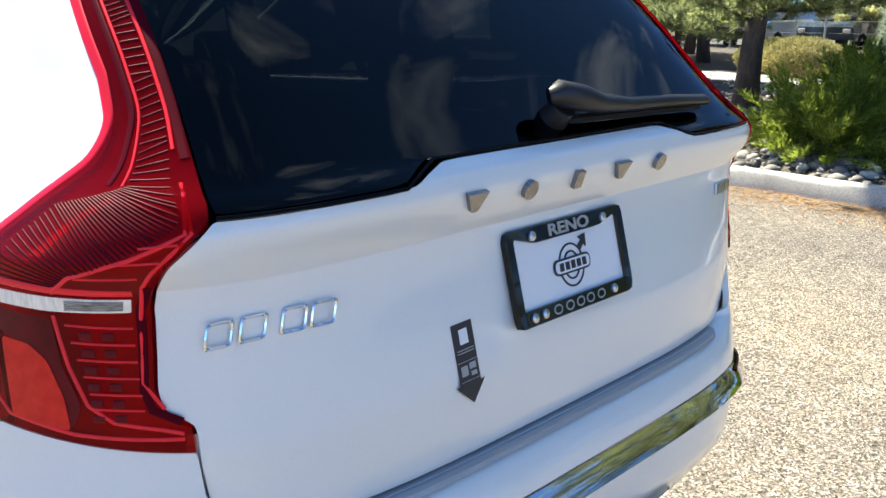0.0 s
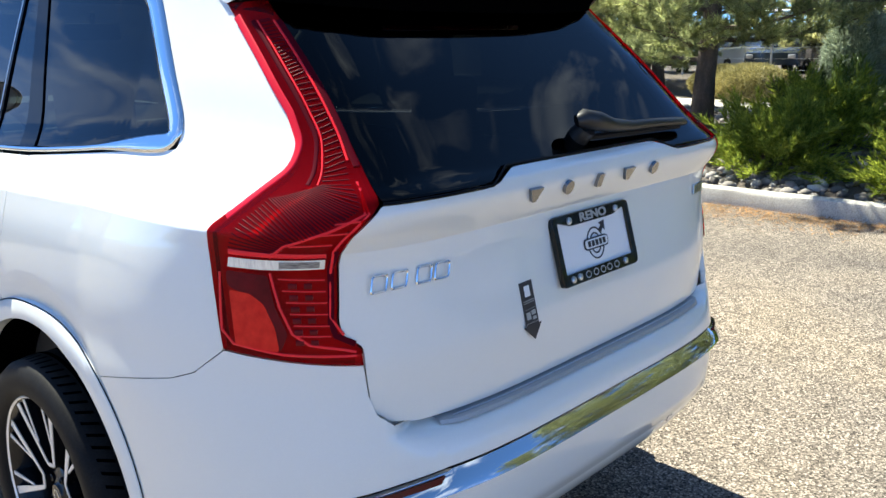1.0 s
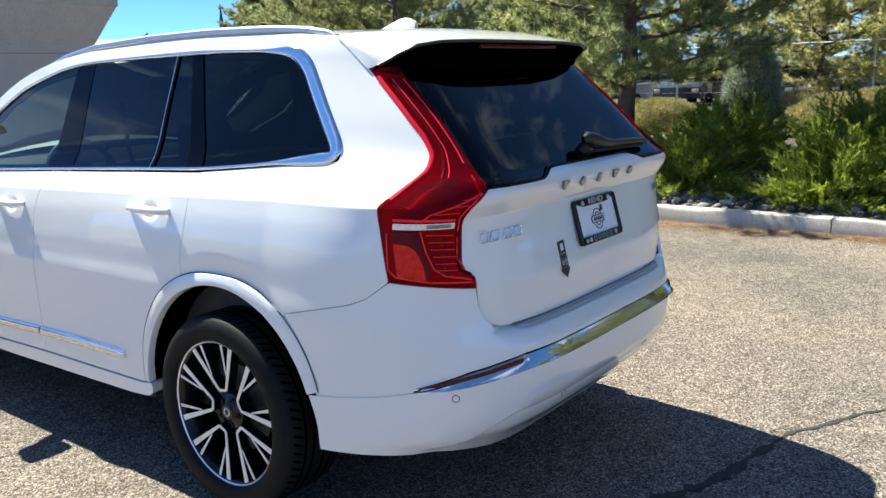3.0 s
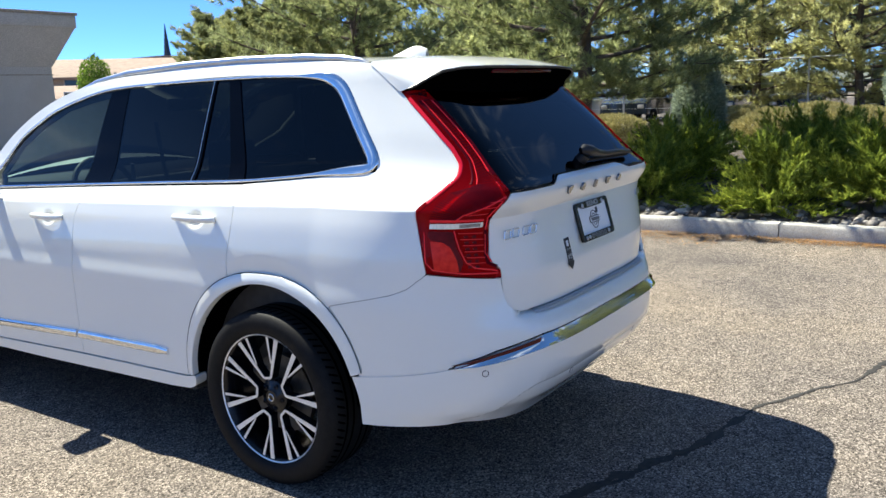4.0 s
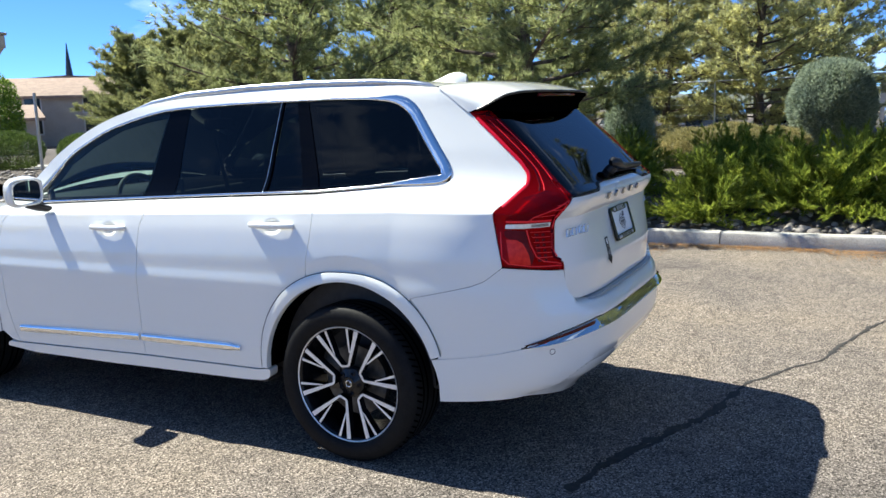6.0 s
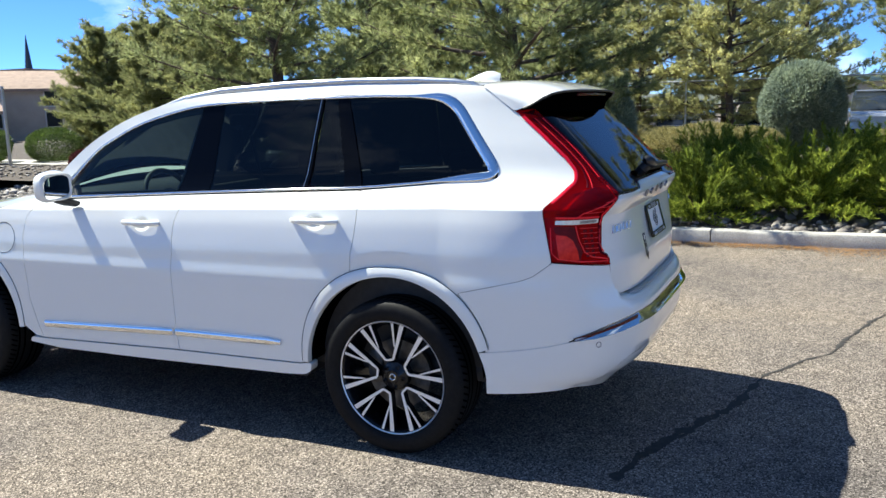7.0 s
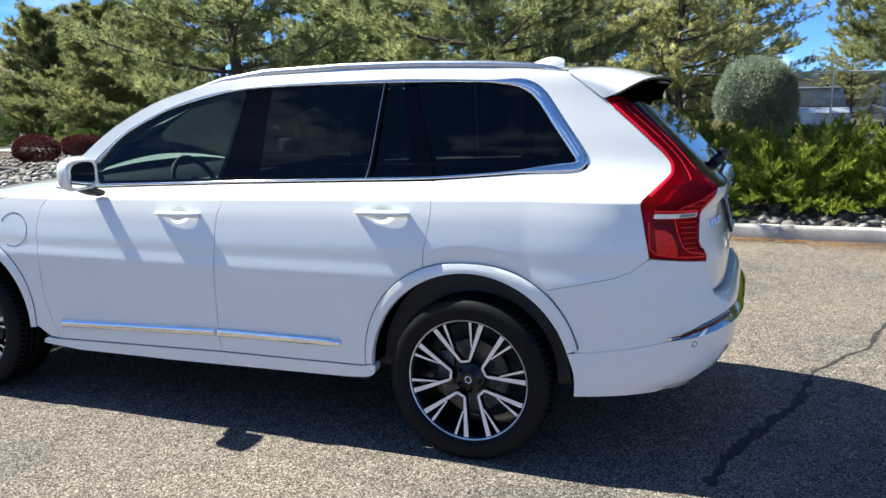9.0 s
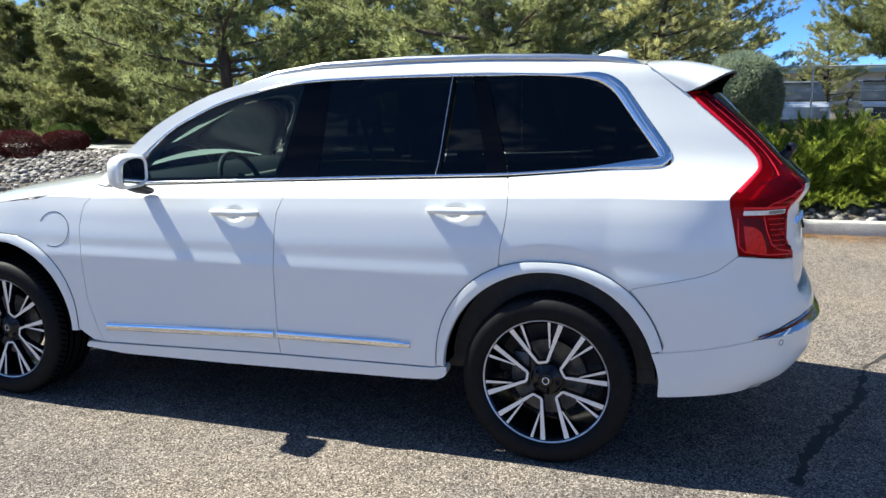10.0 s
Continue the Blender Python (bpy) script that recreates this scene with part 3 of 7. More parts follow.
for flip in (False, True):
    way = mirrored if flip else list
    sheet("front_door", way(door_front), PAINT, car, gap=0.0017, offset_fn=scoop, fine=[(1.446, 1.596, 1.00, 1.09), ARCH_FINE])
    sheet("rear_door", way(door_rear), PAINT, car, gap=0.0017, offset_fn=scoop, fine=[(0.338, 0.488, 1.05, 1.14), ARCH_FINE])
    sheet("quarter_panel", way(quarter), PAINT, car, gap=0.0009, offset_fn=flare, fine=[ARCH_FINE])
    sheet("front_fender", way(fender), PAINT, car, gap=0.0017)
    sheet("sill", way(sill), PAINT, car, "white painted side skirt under the doors", off=0.006, gap=0.001, thick=0.06, round_r=0.02)

    lining = S(*[p for p in CANT_LINE if 0.2 < p[0] < 2.33]) + S((2.26, 1.20)) + S(*[p for p in FRAME_ARC if p[0] > 0.2])
    sheet("pillar_lining", way(lining), TRIM_DARK, car, "dark lining inside pillar and roof", off=-0.020, thick=0.0, round_r=0.0)

# bumpers: the upper skin, the lower skin, the bright strip between them
half_up = S((-0.345, 0.80), (-0.437, 0.684), (-0.487, 0.578), (-0.492, 0.545), (-0.846, 0.606), (-0.862, 0.618), bumper=True) + R((-0.74, 0.662), (-0.56, 0.692), (-0.3, 0.694))
half_top = SS(BUMP_LINE, bumper=True)[1:] + R((-0.689, 0.92), (-0.686, 0.86), (-0.677, 0.820), (-0.646, 0.792), (-0.585, 0.779), (-0.3, 0.776))
upper = S((-0.355, 0.803), bumper=True) + half_top + [(-u, z) for u, z in half_top[::-1]] + [(-side_u(-0.355, 0.803, True), 0.803)] + [(-u, z) for u, z in half_up] + half_up[::-1]
sheet("rear_bumper", upper, PAINT, car, gap=0.0009, bumper=True, round_r=0.004)
half_low = S((-0.437, 0.533), (-0.498, 0.540), (-0.846, 0.600), bumper=True) + R((-0.745, 0.617), (-0.56, 0.640), (-0.3, 0.642))
half_bot = S((-0.470, 0.342), (-0.60, 0.352), bumper=True) + R((-0.80, 0.372), (-0.6, 0.33), (-0.4, 0.30))
lower = half_low + [(-u, z) for u, z in half_low[::-1]] + [(-u, z) for u, z in half_bot] + half_bot[::-1]


def valance(u, z):
    """The lower middle of the bumper stands a little proud under a soft edge."""
    edge = 0.50 - 0.11 * sstep(0.20, 0.46, abs(u))
    return -0.013 * (1 - sstep(edge - 0.010, edge + 0.008, z)) * (1 - sstep(0.44, 0.56, abs(u)))


sheet("lower_bumper", lower, PAINT, car, gap=0.0009, bumper=True, round_r=0.004, offset_fn=valance)
for flip in (False, True):
    sheet("bumper_backing", (mirrored if flip else list)(SS([(-0.47, 0.56), (-0.84, 0.622)], bumper=True) + SS([(-0.83, 0.578), (-0.47, 0.515)], bumper=True)), PAINT, car, off=-0.005, thick=0.0, bumper=True, round_r=0.0)
half_c0 = S((-0.860, 0.612), bumper=True) + R((-0.74, 0.656), (-0.56, 0.686), (-0.3, 0.689))
half_c1 = S((-0.852, 0.604), bumper=True) + R((-0.745, 0.621), (-0.56, 0.645), (-0.3, 0.647))


def at_fraction(poly, f):
    lens = [(Vector(b) - Vector(a)).length for a, b in zip(poly, poly[1:])]
    want = f * sum(lens)
    for (a, b), ln in zip(zip(poly, poly[1:]), lens):
        if want <= ln:
            return tuple(Vector(a).lerp(Vector(b), want / ln if ln else 0))
        want -= ln
    return tuple(poly[-1])


top_line = half_c0 + [(-u, z) for u, z in half_c0[::-1]]
low_line = half_c1 + [(-u, z) for u, z in half_c1[::-1]]
rows = []
for i in range(121):
    a, b = at_fraction(top_line, i / 120), at_fraction(low_line, i / 120)
    end = min(1.0, min(i, 120 - i) / 10)
    row = []
    for t, o in ((0.0, -0.010), (0.0, -0.002), (0.25, 0.007), (0.5, 0.015), (0.75, 0.0225), (0.93, 0.0265), (1.0, 0.023), (1.02, -0.010)):
        u, z = Vector(a).lerp(Vector(b), t)
        row.append(skin(u, z, True) + skin_normal(u, z, True) * (o * (0.35 + 0.65 * end)))
    rows.append(row)
loft("bright_strip", rows, CHROME, car, "polished chrome strip across the bumper", 50)
for flip in (False, True):
    way = mirrored if flip else list
    ref = S((-0.845, 0.617), bumper=True) + R((-0.74, 0.653), (-0.575, 0.682), (-0.592, 0.655), (-0.74, 0.633))
    sheet("reflector", way(ref), REFLECTOR, car, "dark red rear reflector", off=0.012, bumper=True, round_r=0.003, thick=0.006)
    for x, z in ((-0.773, 0.580), (-0.331, 0.478)):
        u = rear_u(x, z) * (-1 if flip else 1)
        n = skin_normal(u, z, True)
        p = skin(u, z, True) + n * valance(u, z)
        turn = n.to_track_quat("X", "Z").to_matrix().to_4x4()
        eye = lathe_bm([(-0.01, 0.0125), (0.0006, 0.0125), (0.0010, 0.0112), (-0.002, 0.0106), (-0.002, 0.0098), (0.0010, 0.0094), (0.0012, 0.0004)], sides=20)
        bmesh.ops.transform(eye, matrix=Matrix.Translation(p) @ turn, verts=eye.verts)
        part("parking_sensor", eye, PAINT, car, "small round parking sensor")
        seam = ring_bm(bmesh.new(), Matrix.Translation(p + n * 0.0012) @ n.to_track_quat("Z", "Y").to_matrix().to_4x4(), 0.0118, 0.0118, 0.0026, 0.001, 24)
        part("sensor_seam", seam, INK, car, "", 60)

# tailgate
half_gate = R((-0.661, 1.226), (-0.7125, 1.155), (-0.7155, 1.116), (-0.7215, 1.010), (-0.7185, 0.983), (-0.6885, 0.957), (-0.6865, 0.90), (-0.680, 0.85), (-0.672, 0.818), (-0.640, 0.792), (-0.58, 0.780), (-0.3, 0.778))
glass_low = R((-0.655, 1.228), (-0.375, 1.228), (-0.30, 1.257))
gate = half_gate + [(-u, z) for u, z in half_gate[::-1]] + [(-u, z) for u, z in glass_low] + glass_low[::-1]
tailgate = sheet("tailgate", gate, PAINT, car, gap=0.0015, round_r=0.008)
jamb = R((-0.70, 0.94), (-0.72, 0.83), (-0.62, 0.765), (-0.3, 0.762))
sheet("tailgate_jamb", jamb + [(-u, z) for u, z in jamb[::-1]], PAINT, car, off=-0.016, thick=0.0, round_r=0.0)
glass_side = R((-0.655, 1.236), (-0.641, 1.285), (-0.613, 1.415), (-0.598, 1.519), (-0.588, 1.62))
glass_l = R((-0.376, 1.236), (-0.298, 1.264))
rear_pane = glass_side[:1] + glass_l + [(-u, z) for u, z in glass_l[::-1]] + [(-u, z) for u, z in glass_side] + glass_side[::-1][:-1]
sheet("rear_window", rear_pane, GLASS_REAR, car, "dark tinted rear window reflecting the sky", off=-0.004, round_r=0.01, thick=0.004)
seal = bead("window_seal", R((-0.655, 1.230), (-0.378, 1.230), (-0.30, 1.259), (0.30, 1.259), (0.378, 1.230), (0.655, 1.230)), 0.006, 0.003, BLACK_GLOSS, car, off=0.0)

# roof and spoiler
def roof_z(y):
    return 1.775 - 0.035 * sstep(0.6, -0.75, y) * 1.0 - 0.05 * sstep(0.9, 1.55, y)


def cant_z(y):
    return curve_at([(p, q) for p, q in CANT], y)


def roof_row(y, n=18):
    w = half_width(max(y, YC), cant_z(y)) if y > YC else abs(skin(side_u(y, cant_z(y)), cant_z(y)).x)
    row = []
    for i in range(n + 1):
        f = -1 + 2 * i / n
        row.append(Vector((w * f, y, cant_z(y) + 0.002 + (roof_z(y) - cant_z(y)) * (1 - abs(f) ** 2.6))))
    return row


loft("roof", [roof_row(-0.352 + (1.40 + 0.352) * i / 24) for i in range(25)], PAINT, car, smooth_angle=180)

WING = [(0.0, -0.725, 1.690), (0.30, -0.722, 1.689), (0.48, -0.705, 1.684), (0.57, -0.675, 1.672), (0.605, -0.635, 1.650), (0.625, -0.585, 1.622), (0.641, -0.530, 1.600)]


def wing_edge(f):
    """The trailing edge of the spoiler at f, from -1 to 1 across the car."""
    k = abs(f) * (len(WING) - 1)
    i = min(int(k), len(WING) - 2)
    p = Vector(WING[i]).lerp(Vector(WING[i + 1]), k - i)
    return Vector((math.copysign(p.x, f), p.y, p.z))


def wing_root(f):
    """The joint between roof and spoiler."""
    w = 0.628
    a = abs(f)
    if a > 0.86:
        t = (a - 0.86) / 0.14
        p = Vector((0.622, -0.362, 1.714)).lerp(Vector((0.644, -0.518, 1.602)), t)
        return Vector((math.copysign(p.x, f), p.y, p.z))
    x = 0.622 * a / 0.86
    return Vector((math.copysign(x, f), -0.356, 1.716 + (roof_z(-0.356) - 1.716) * (1 - (x / w) ** 2.6)))


cols = [-1 + 2 * i / 44 for i in range(45)]
rows = []
for t in [i / 10 for i in range(11)]:
    row = []
    for f in cols:
        a, b = wing_root(f), wing_edge(f)
        p = a.lerp(b, t)
        p.z += 0.018 * math.sin(math.pi * t) * (1 - abs(f) ** 6)
        row.append(p)
    rows.append(row)
spoiler = loft("spoiler", rows, PAINT, car, "white roof spoiler over the rear window", 60)
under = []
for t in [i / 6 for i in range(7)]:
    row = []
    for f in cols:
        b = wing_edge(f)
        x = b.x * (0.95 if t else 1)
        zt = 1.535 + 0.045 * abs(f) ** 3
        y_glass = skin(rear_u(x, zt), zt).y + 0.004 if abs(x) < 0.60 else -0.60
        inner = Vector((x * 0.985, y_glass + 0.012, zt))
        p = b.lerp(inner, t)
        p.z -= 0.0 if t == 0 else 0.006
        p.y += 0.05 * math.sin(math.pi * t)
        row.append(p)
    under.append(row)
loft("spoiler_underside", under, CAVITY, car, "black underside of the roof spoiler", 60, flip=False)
lip = bmesh.new()
tube_bm([wing_edge(f) + Vector((0, 0, -0.004)) for f in cols[2:-2]], [0.006] * 41, 6, lip)
part("spoiler_lip", lip, PLASTIC, car)
lamp_bm = bmesh.new()
box_bm(-0.26, 0.26, -0.712, -0.685, 1.660, 1.676, 0.004, 2, lamp_bm)
part("brake_light", lamp_bm, REFLECTOR, car, "slim red high-level brake light")

# windscreen, bonnet and front end, plain
loft("windscreen", [[Vector((f * (0.60 + 0.20 * t), 1.42 + 0.93 * t + 0.10 * (1 - f * f), 1.715 - 0.555 * t + 0.03 * (1 - f * f))) for f in [-1 + i / 8 for i in range(17)]] for t in [i / 8 for i in range(9)]], GLASS_FRONT, car, "clear windscreen", 180)
def bonnet_edge(y):
    z = curve_at([(2.30, 1.17), (2.6, 1.117), (3.0, 1.057), (3.4, 0.987), (3.66, 0.90)], y)
    return skin(side_u(y, z), z)


rows = []
for i in range(13):
    y = 2.31 + (3.66 - 2.31) * i / 12
    e = bonnet_edge(y)
    rows.append([Vector((e.x * f, y + 0.13 * (1 - f * f) * sstep(3.0, 3.66, y), e.z + 0.085 * (1 - abs(f) ** 2.5) * (1 - 0.6 * sstep(3.2, 3.66, y)))) for f in [1 - j / 8 for j in range(17)]])
loft("bonnet", rows, PAINT, car, smooth_angle=180)
front = S((3.55, 0.80), (3.62, 0.915)) + [(-(AF + 1) + 0.001, 0.90)] + [(-(AF + 1) + 0.001, 0.28)] + S((3.45, 0.27), (3.40, 0.42), (3.46, 0.55), (3.45, 0.73))
for flip in (False, True):
    sheet("front_bumper", (mirrored if flip else list)(front), PAINT, car, gap=0.0, round_r=0.0)

# wheel arch lips, liners
def arch_lip(yc, flip, rear):
    bm = bmesh.new()
    a0, a1 = (2, 178) if not rear else (2, 161)
    n, rings = 40, []
    sgn = 1 if flip else -1
    for i in range(n + 1):
        a = radians(a0 + (a1 - a0) * i / n)
        # low end: forward of the wheel at a = 0, behind it at 180
        ring = []
        full = 0.492 + 0.026 * (math.sqrt(math.sin(2 * a) ** 2 + 0.05) - 0.05) + 0.015 * max(0.0, math.sin(a))
        thin = 0.459 + 0.010 * max(0.0, math.sin(a)) ** 0.5
        for f, o in ((1.25, -0.018), (1.04, -0.010), (1.0, 0.0), (0.95, 0.004), (0.62, 0.008), (0.16, 0.011), (0.03, 0.009), (-0.01, 0.002), (-0.01, -0.022)):
            rr = thin + (full - thin) * f
            y, z = yc + rr * math.cos(a), 0.385 + rr * math.sin(a) 
            z = max(0.30, z)
            base = half_width(min(y, YF), z) if y > YC else abs(skin(side_u(y, z, True), z, True).x)
            if y > YF:
                base = abs(skin(side_u(y, z), z).x)
            ring.append(bm.verts.new((sgn * (base + o), y, z)))
        rings.append(ring)
    for r0, r1 in zip(rings, rings[1:]):
        for k in range(len(r0) - 1):
            bm.faces.new((r0[k], r0[k + 1], r1[k + 1], r1[k]))
    bmesh.ops.recalc_face_normals(bm, faces=bm.faces)
    if sum(f.normal.x for f in bm.faces) * sgn < 0:
        bmesh.ops.reverse_faces(bm, faces=bm.faces[:])
    part("wheel_arch_trim", bm, PAINT, car, "white wheel arch trim", 40)
    seam = bmesh.new()
    pts = []
    for i in range(n + 1):
        a = radians(a0 + (a1 - a0) * i / n)
        rr = 0.4935 + 0.026 * (math.sqrt(math.sin(2 * a) ** 2 + 0.05) - 0.05) + 0.015 * max(0.0, math.sin(a))
        y, z = yc + rr * math.cos(a), max(0.30, 0.385 + rr * math.sin(a))
        base = abs(skin(side_u(y, z, rear), z, rear).x)
        pts.append((sgn * (base + 0.0015), y, z))
    tube_bm(pts, [0.0014] * len(pts), 5, seam)
    part("arch_seam", seam, CAVITY, car, "thin dark seam round the arch trim", 60)
    bm = bmesh.new()
    rings = []
    for i in range(29):
        a = radians(2 + 174 * i / 28)
        rings.append([bm.verts.new((sgn * x, yc + 0.462 * math.cos(a) * (1 + 0.01 * math.sin(a)), 0.385 + 0.470 * math.sin(a))) for x in (0.925, 0.60)])
    for r0, r1 in zip(rings, rings[1:]):
        bm.faces.new((r0[0], r0[1], r1[1], r1[0]))
    bm.faces.new([r[1] for r in rings])
    part("wheel_arch_liner", bm, CAVITY, car)


for flip in (False, True):
    arch_lip(0.0, flip, True)
    arch_lip(2.984, flip, False)
# side windows
WIN_FRONT = S((2.092, 1.186), (2.155, 1.248), (2.009, 1.401), (1.835, 1.503), (1.616, 1.594), (1.422, 1.634), (1.247, 1.656), (1.351, 1.215), (1.685, 1.201))
WIN_REAR = S((1.141, 1.223), (1.119, 1.664), (0.810, 1.671), (0.503, 1.676), (0.540, 1.247))
WIN_SMALL = S((0.508, 1.249), (0.478, 1.676), (0.410, 1.679), (0.305, 1.260))
WIN_FIXED = SS([(0.203, 1.264), (0.339, 1.678), (0.20, 1.679)] + fillet([(0.20, 1.679), (-0.178, 1.672), (-0.33, 1.486)], 0.14, 8, False)[1:-1]
               + fillet([(-0.33, 1.486), (-0.466, 1.313), (-0.089, 1.280)], 0.055, 8, False) + [(0.190, 1.266)])
PILLAR_B = S((1.343, 1.213), (1.253, 1.655), (1.113, 1.668), (1.136, 1.222))
PILLAR_D = S((0.537, 1.247), (0.505, 1.677), (0.331, 1.684), (0.195, 1.262))
FRAME_LOW = (glide([(2.129, 1.174), (1.684, 1.193), (1.248, 1.212), (0.722, 1.234), (0.203, 1.254), (-0.089, 1.277)], 0.05)
             + fillet([(-0.089, 1.277), (-0.292, 1.299), (-0.482, 1.316), (-0.348, 1.4895)], 0.070, 10, False)[1:-1]
             + fillet([(-0.348, 1.4895), (-0.212, 1.671), (0.20, 1.684)], 0.14, 10, False)
             + glide([(0.20, 1.683), (0.347, 1.684), (0.784, 1.681), (1.163, 1.671), (1.374, 1.649), (1.681, 1.576), (1.839, 1.511), (2.000, 1.425), (2.195, 1.243)], 0.05)[1:])


def chrome_width(p):
    """The bright frame is broad round the rear corner of the last window."""
    return 0.013 + 0.032 * sstep(-0.12, -0.40, p.y) if p.z < 1.335 else 0.013 + 0.042 * sstep(0.02, -0.26, p.y)


for flip in (False, True):
    way = mirrored if flip else list
    sheet("front_door_window", way(WIN_FRONT), GLASS_SIDE, car, "lightly tinted front door window", off=-0.004, thick=0.004, round_r=0.012)
    sheet("rear_door_window", way(WIN_REAR), GLASS_DARK, car, "dark privacy glass in the rear door", off=-0.004, thick=0.004, round_r=0.01)
    sheet("quarter_light", way(WIN_SMALL), GLASS_DARK, car, "narrow dark rear door quarter light", off=-0.004, thick=0.004, round_r=0.008)
    sheet("rear_side_window", way(WIN_FIXED), GLASS_DARK, car, "dark privacy glass beside the third row", off=-0.004, thick=0.004, round_r=0.0)
    sheet("door_pillar", way(PILLAR_B), BLACK_GLOSS, car, "gloss black pillar between the door windows", off=-0.002, round_r=0.003)
    sheet("window_bar", way(S((0.552, 1.244), (0.510, 1.680), (0.487, 1.681), (0.519, 1.244))), BLACK_GLOSS, car, off=0.001, round_r=0.0)
    sheet("window_bar", way(S((0.303, 1.256), (0.407, 1.683), (0.344, 1.684), (0.207, 1.260))), BLACK_GLOSS, car, "gloss black rear door pillar", off=0.0, round_r=0.0)
    bead("window_edge_trim", way(S((0.538, 1.247), (0.501, 1.680))), 0.003, 0.0022, SATIN, car, off=0.001)
    path = way(SS(FRAME_LOW, 0.01))
    bead("window_surround", path, chrome_width, 0.007, CHROME, car, "bright chrome window surround", off=0.001, step=0.012)
    bead("door_strip", way(S((2.295, 0.440), (1.318, 0.478))), 0.042, 0.014, CHROME, car, "chrome strip low on the front door", off=0.001)
    bead("door_strip", way(S((1.300, 0.479), (0.72, 0.486), (0.62, 0.486))), lambda p: 0.042 if p.y > 0.665 else 0.030, 0.014, CHROME, car, "chrome strip low on the rear door", off=0.001)
    # door handles with a scooped recess below
    sgn = 1 if flip else -1
    for y0, y1, z in ((1.395, 1.651, 1.056), (0.283, 0.541, 1.101)):
        handle = bmesh.new()
        x = half_width((y0 + y1) / 2, z)
        pts = [(y0 - 0.002, 0.006), (y0 + 0.015, 0.018), (y0 + 0.06, 0.024), ((y0 + y1) / 2, 0.026), (y1 - 0.06, 0.024), (y1 - 0.015, 0.018), (y1 + 0.002, 0.006)]
        tube_bm([(sgn * (x + o), y, z) for y, o in pts], [0.012, 0.014, 0.0155, 0.016, 0.0155, 0.014, 0.010], 10, handle)
        bmesh.ops.scale(handle, vec=(1.05, 1, 1.02), verts=handle.verts, space=Matrix.Translation((-sgn * (x + 0.03), 0, -z)))
        part("door_handle", handle, PAINT, car, "white painted pull handle", 60)
    bead("window_lining", way(WIN_FRONT), 0.055, 0.004, TRIM_DARK, car, "dark lining round the front door window", off=-0.017, closed=True)
    # charging flap
    flap = [(side_u(2.609 + 0.098 * math.cos(k * math.tau / 28), 0.932 + 0.09 * math.sin(k * math.tau / 28)), 0.932 + 0.09 * math.sin(k * math.tau / 28)) for k in range(28)]
    if not flip:
        bead("flap_gap", flap[2:24], 0.0035, 0.0008, BLACK_GLOSS, car, "round seam of the charging flap", off=0.0004)
    # roof rail
    rail = bmesh.new()
    ys = [1.74, 1.60, 1.42, 1.175, 0.75, 0.358, 0.0, -0.20, -0.30, -0.352]
    zs = [1.612, 1.668, 1.718, 1.753, 1.772, 1.775, 1.766, 1.752, 1.738, 1.720]
    xs = [0.630, 0.622, 0.612, 0.600, 0.594, 0.592, 0.592, 0.592, 0.593, 0.594]
    tube_bm([(sgn * x, y, z - 0.012) for x, y, z in zip(xs, ys, zs)], [0.006, 0.013, 0.016, 0.017, 0.017, 0.017, 0.017, 0.016, 0.013, 0.006], 10, rail)
    tube_bm([(sgn * (x + 0.004), y, z - 0.035) for x, y, z in zip(xs, ys, zs)], [0.004, 0.011, 0.014, 0.015, 0.015, 0.015, 0.015, 0.014, 0.011, 0.004], 8, rail)
    part("roof_rail", rail, SATIN, car, "satin silver roof rail", 60)
    # door mirror
    mir = bmesh.new()
    bmesh.ops.create_icosphere(mir, subdivisions=4, radius=1.0)
    for v in mir.verts:
        c = v.co
        q = Vector([math.copysign(abs(k) ** 0.62, k) for k in c])
        v.co = Vector((sgn * (1.030 + 0.098 * q.x * (1.0 - 0.12 * max(0, q.y))), 2.028 + (0.070 * q.y if q.y > 0 else 0.043 * q.y), 1.255 + 0.078 * q.z - 0.012 * q.x + 0.01 * q.y))
    part("mirror_cap", mir, PAINT, car, "white door mirror housing", 60)
    mg = bmesh.new()
    for k in range(24):
        a = k * math.tau / 24
        cx, cz = math.copysign(abs(math.cos(a)) ** 0.5, math.cos(a)), math.copysign(abs(math.sin(a)) ** 0.5, math.sin(a))
        mg.verts.new((sgn * (1.035 + 0.086 * cx), 1.9815 - 0.004 * cx, 1.253 + 0.062 * cz - 0.01 * cx))
    mg.faces.new(mg.verts[:])
    bmesh.ops.recalc_face_normals(mg, faces=mg.faces)
    if mg.faces[:][0].normal.y > 0:
        bmesh.ops.reverse_faces(mg, faces=mg.faces[:])
    part("mirror_glass", mg, MIRROR, car, "mirror glass showing the trees behind")
    rim = ring_bm(bmesh.new(), Matrix.Translation((sgn * 1.035, 1.9775, 1.254)) @ pose(0, 0, 0, 90, 0, 0), 0.093, 0.068, 0.017, 0.016, 40, power=0.5)
    part("mirror_rim", rim, PAINT, car, "", 60)
    arm = bmesh.new()
    tube_bm([(sgn * 0.885, 2.035, 1.130), (sgn * 0.93, 2.037, 1.150), (sgn * 0.975, 2.040, 1.180), (sgn * 1.0, 2.040, 1.20)], [0.03, 0.034, 0.036, 0.03], 12, arm)
    bmesh.ops.scale(arm, vec=(1, 1.5, 0.62), verts=arm.verts, space=Matrix.Translation((0, -2.037, -1.165)))
    part("mirror_arm", arm, PLASTIC, car, "black mirror arm", 60)

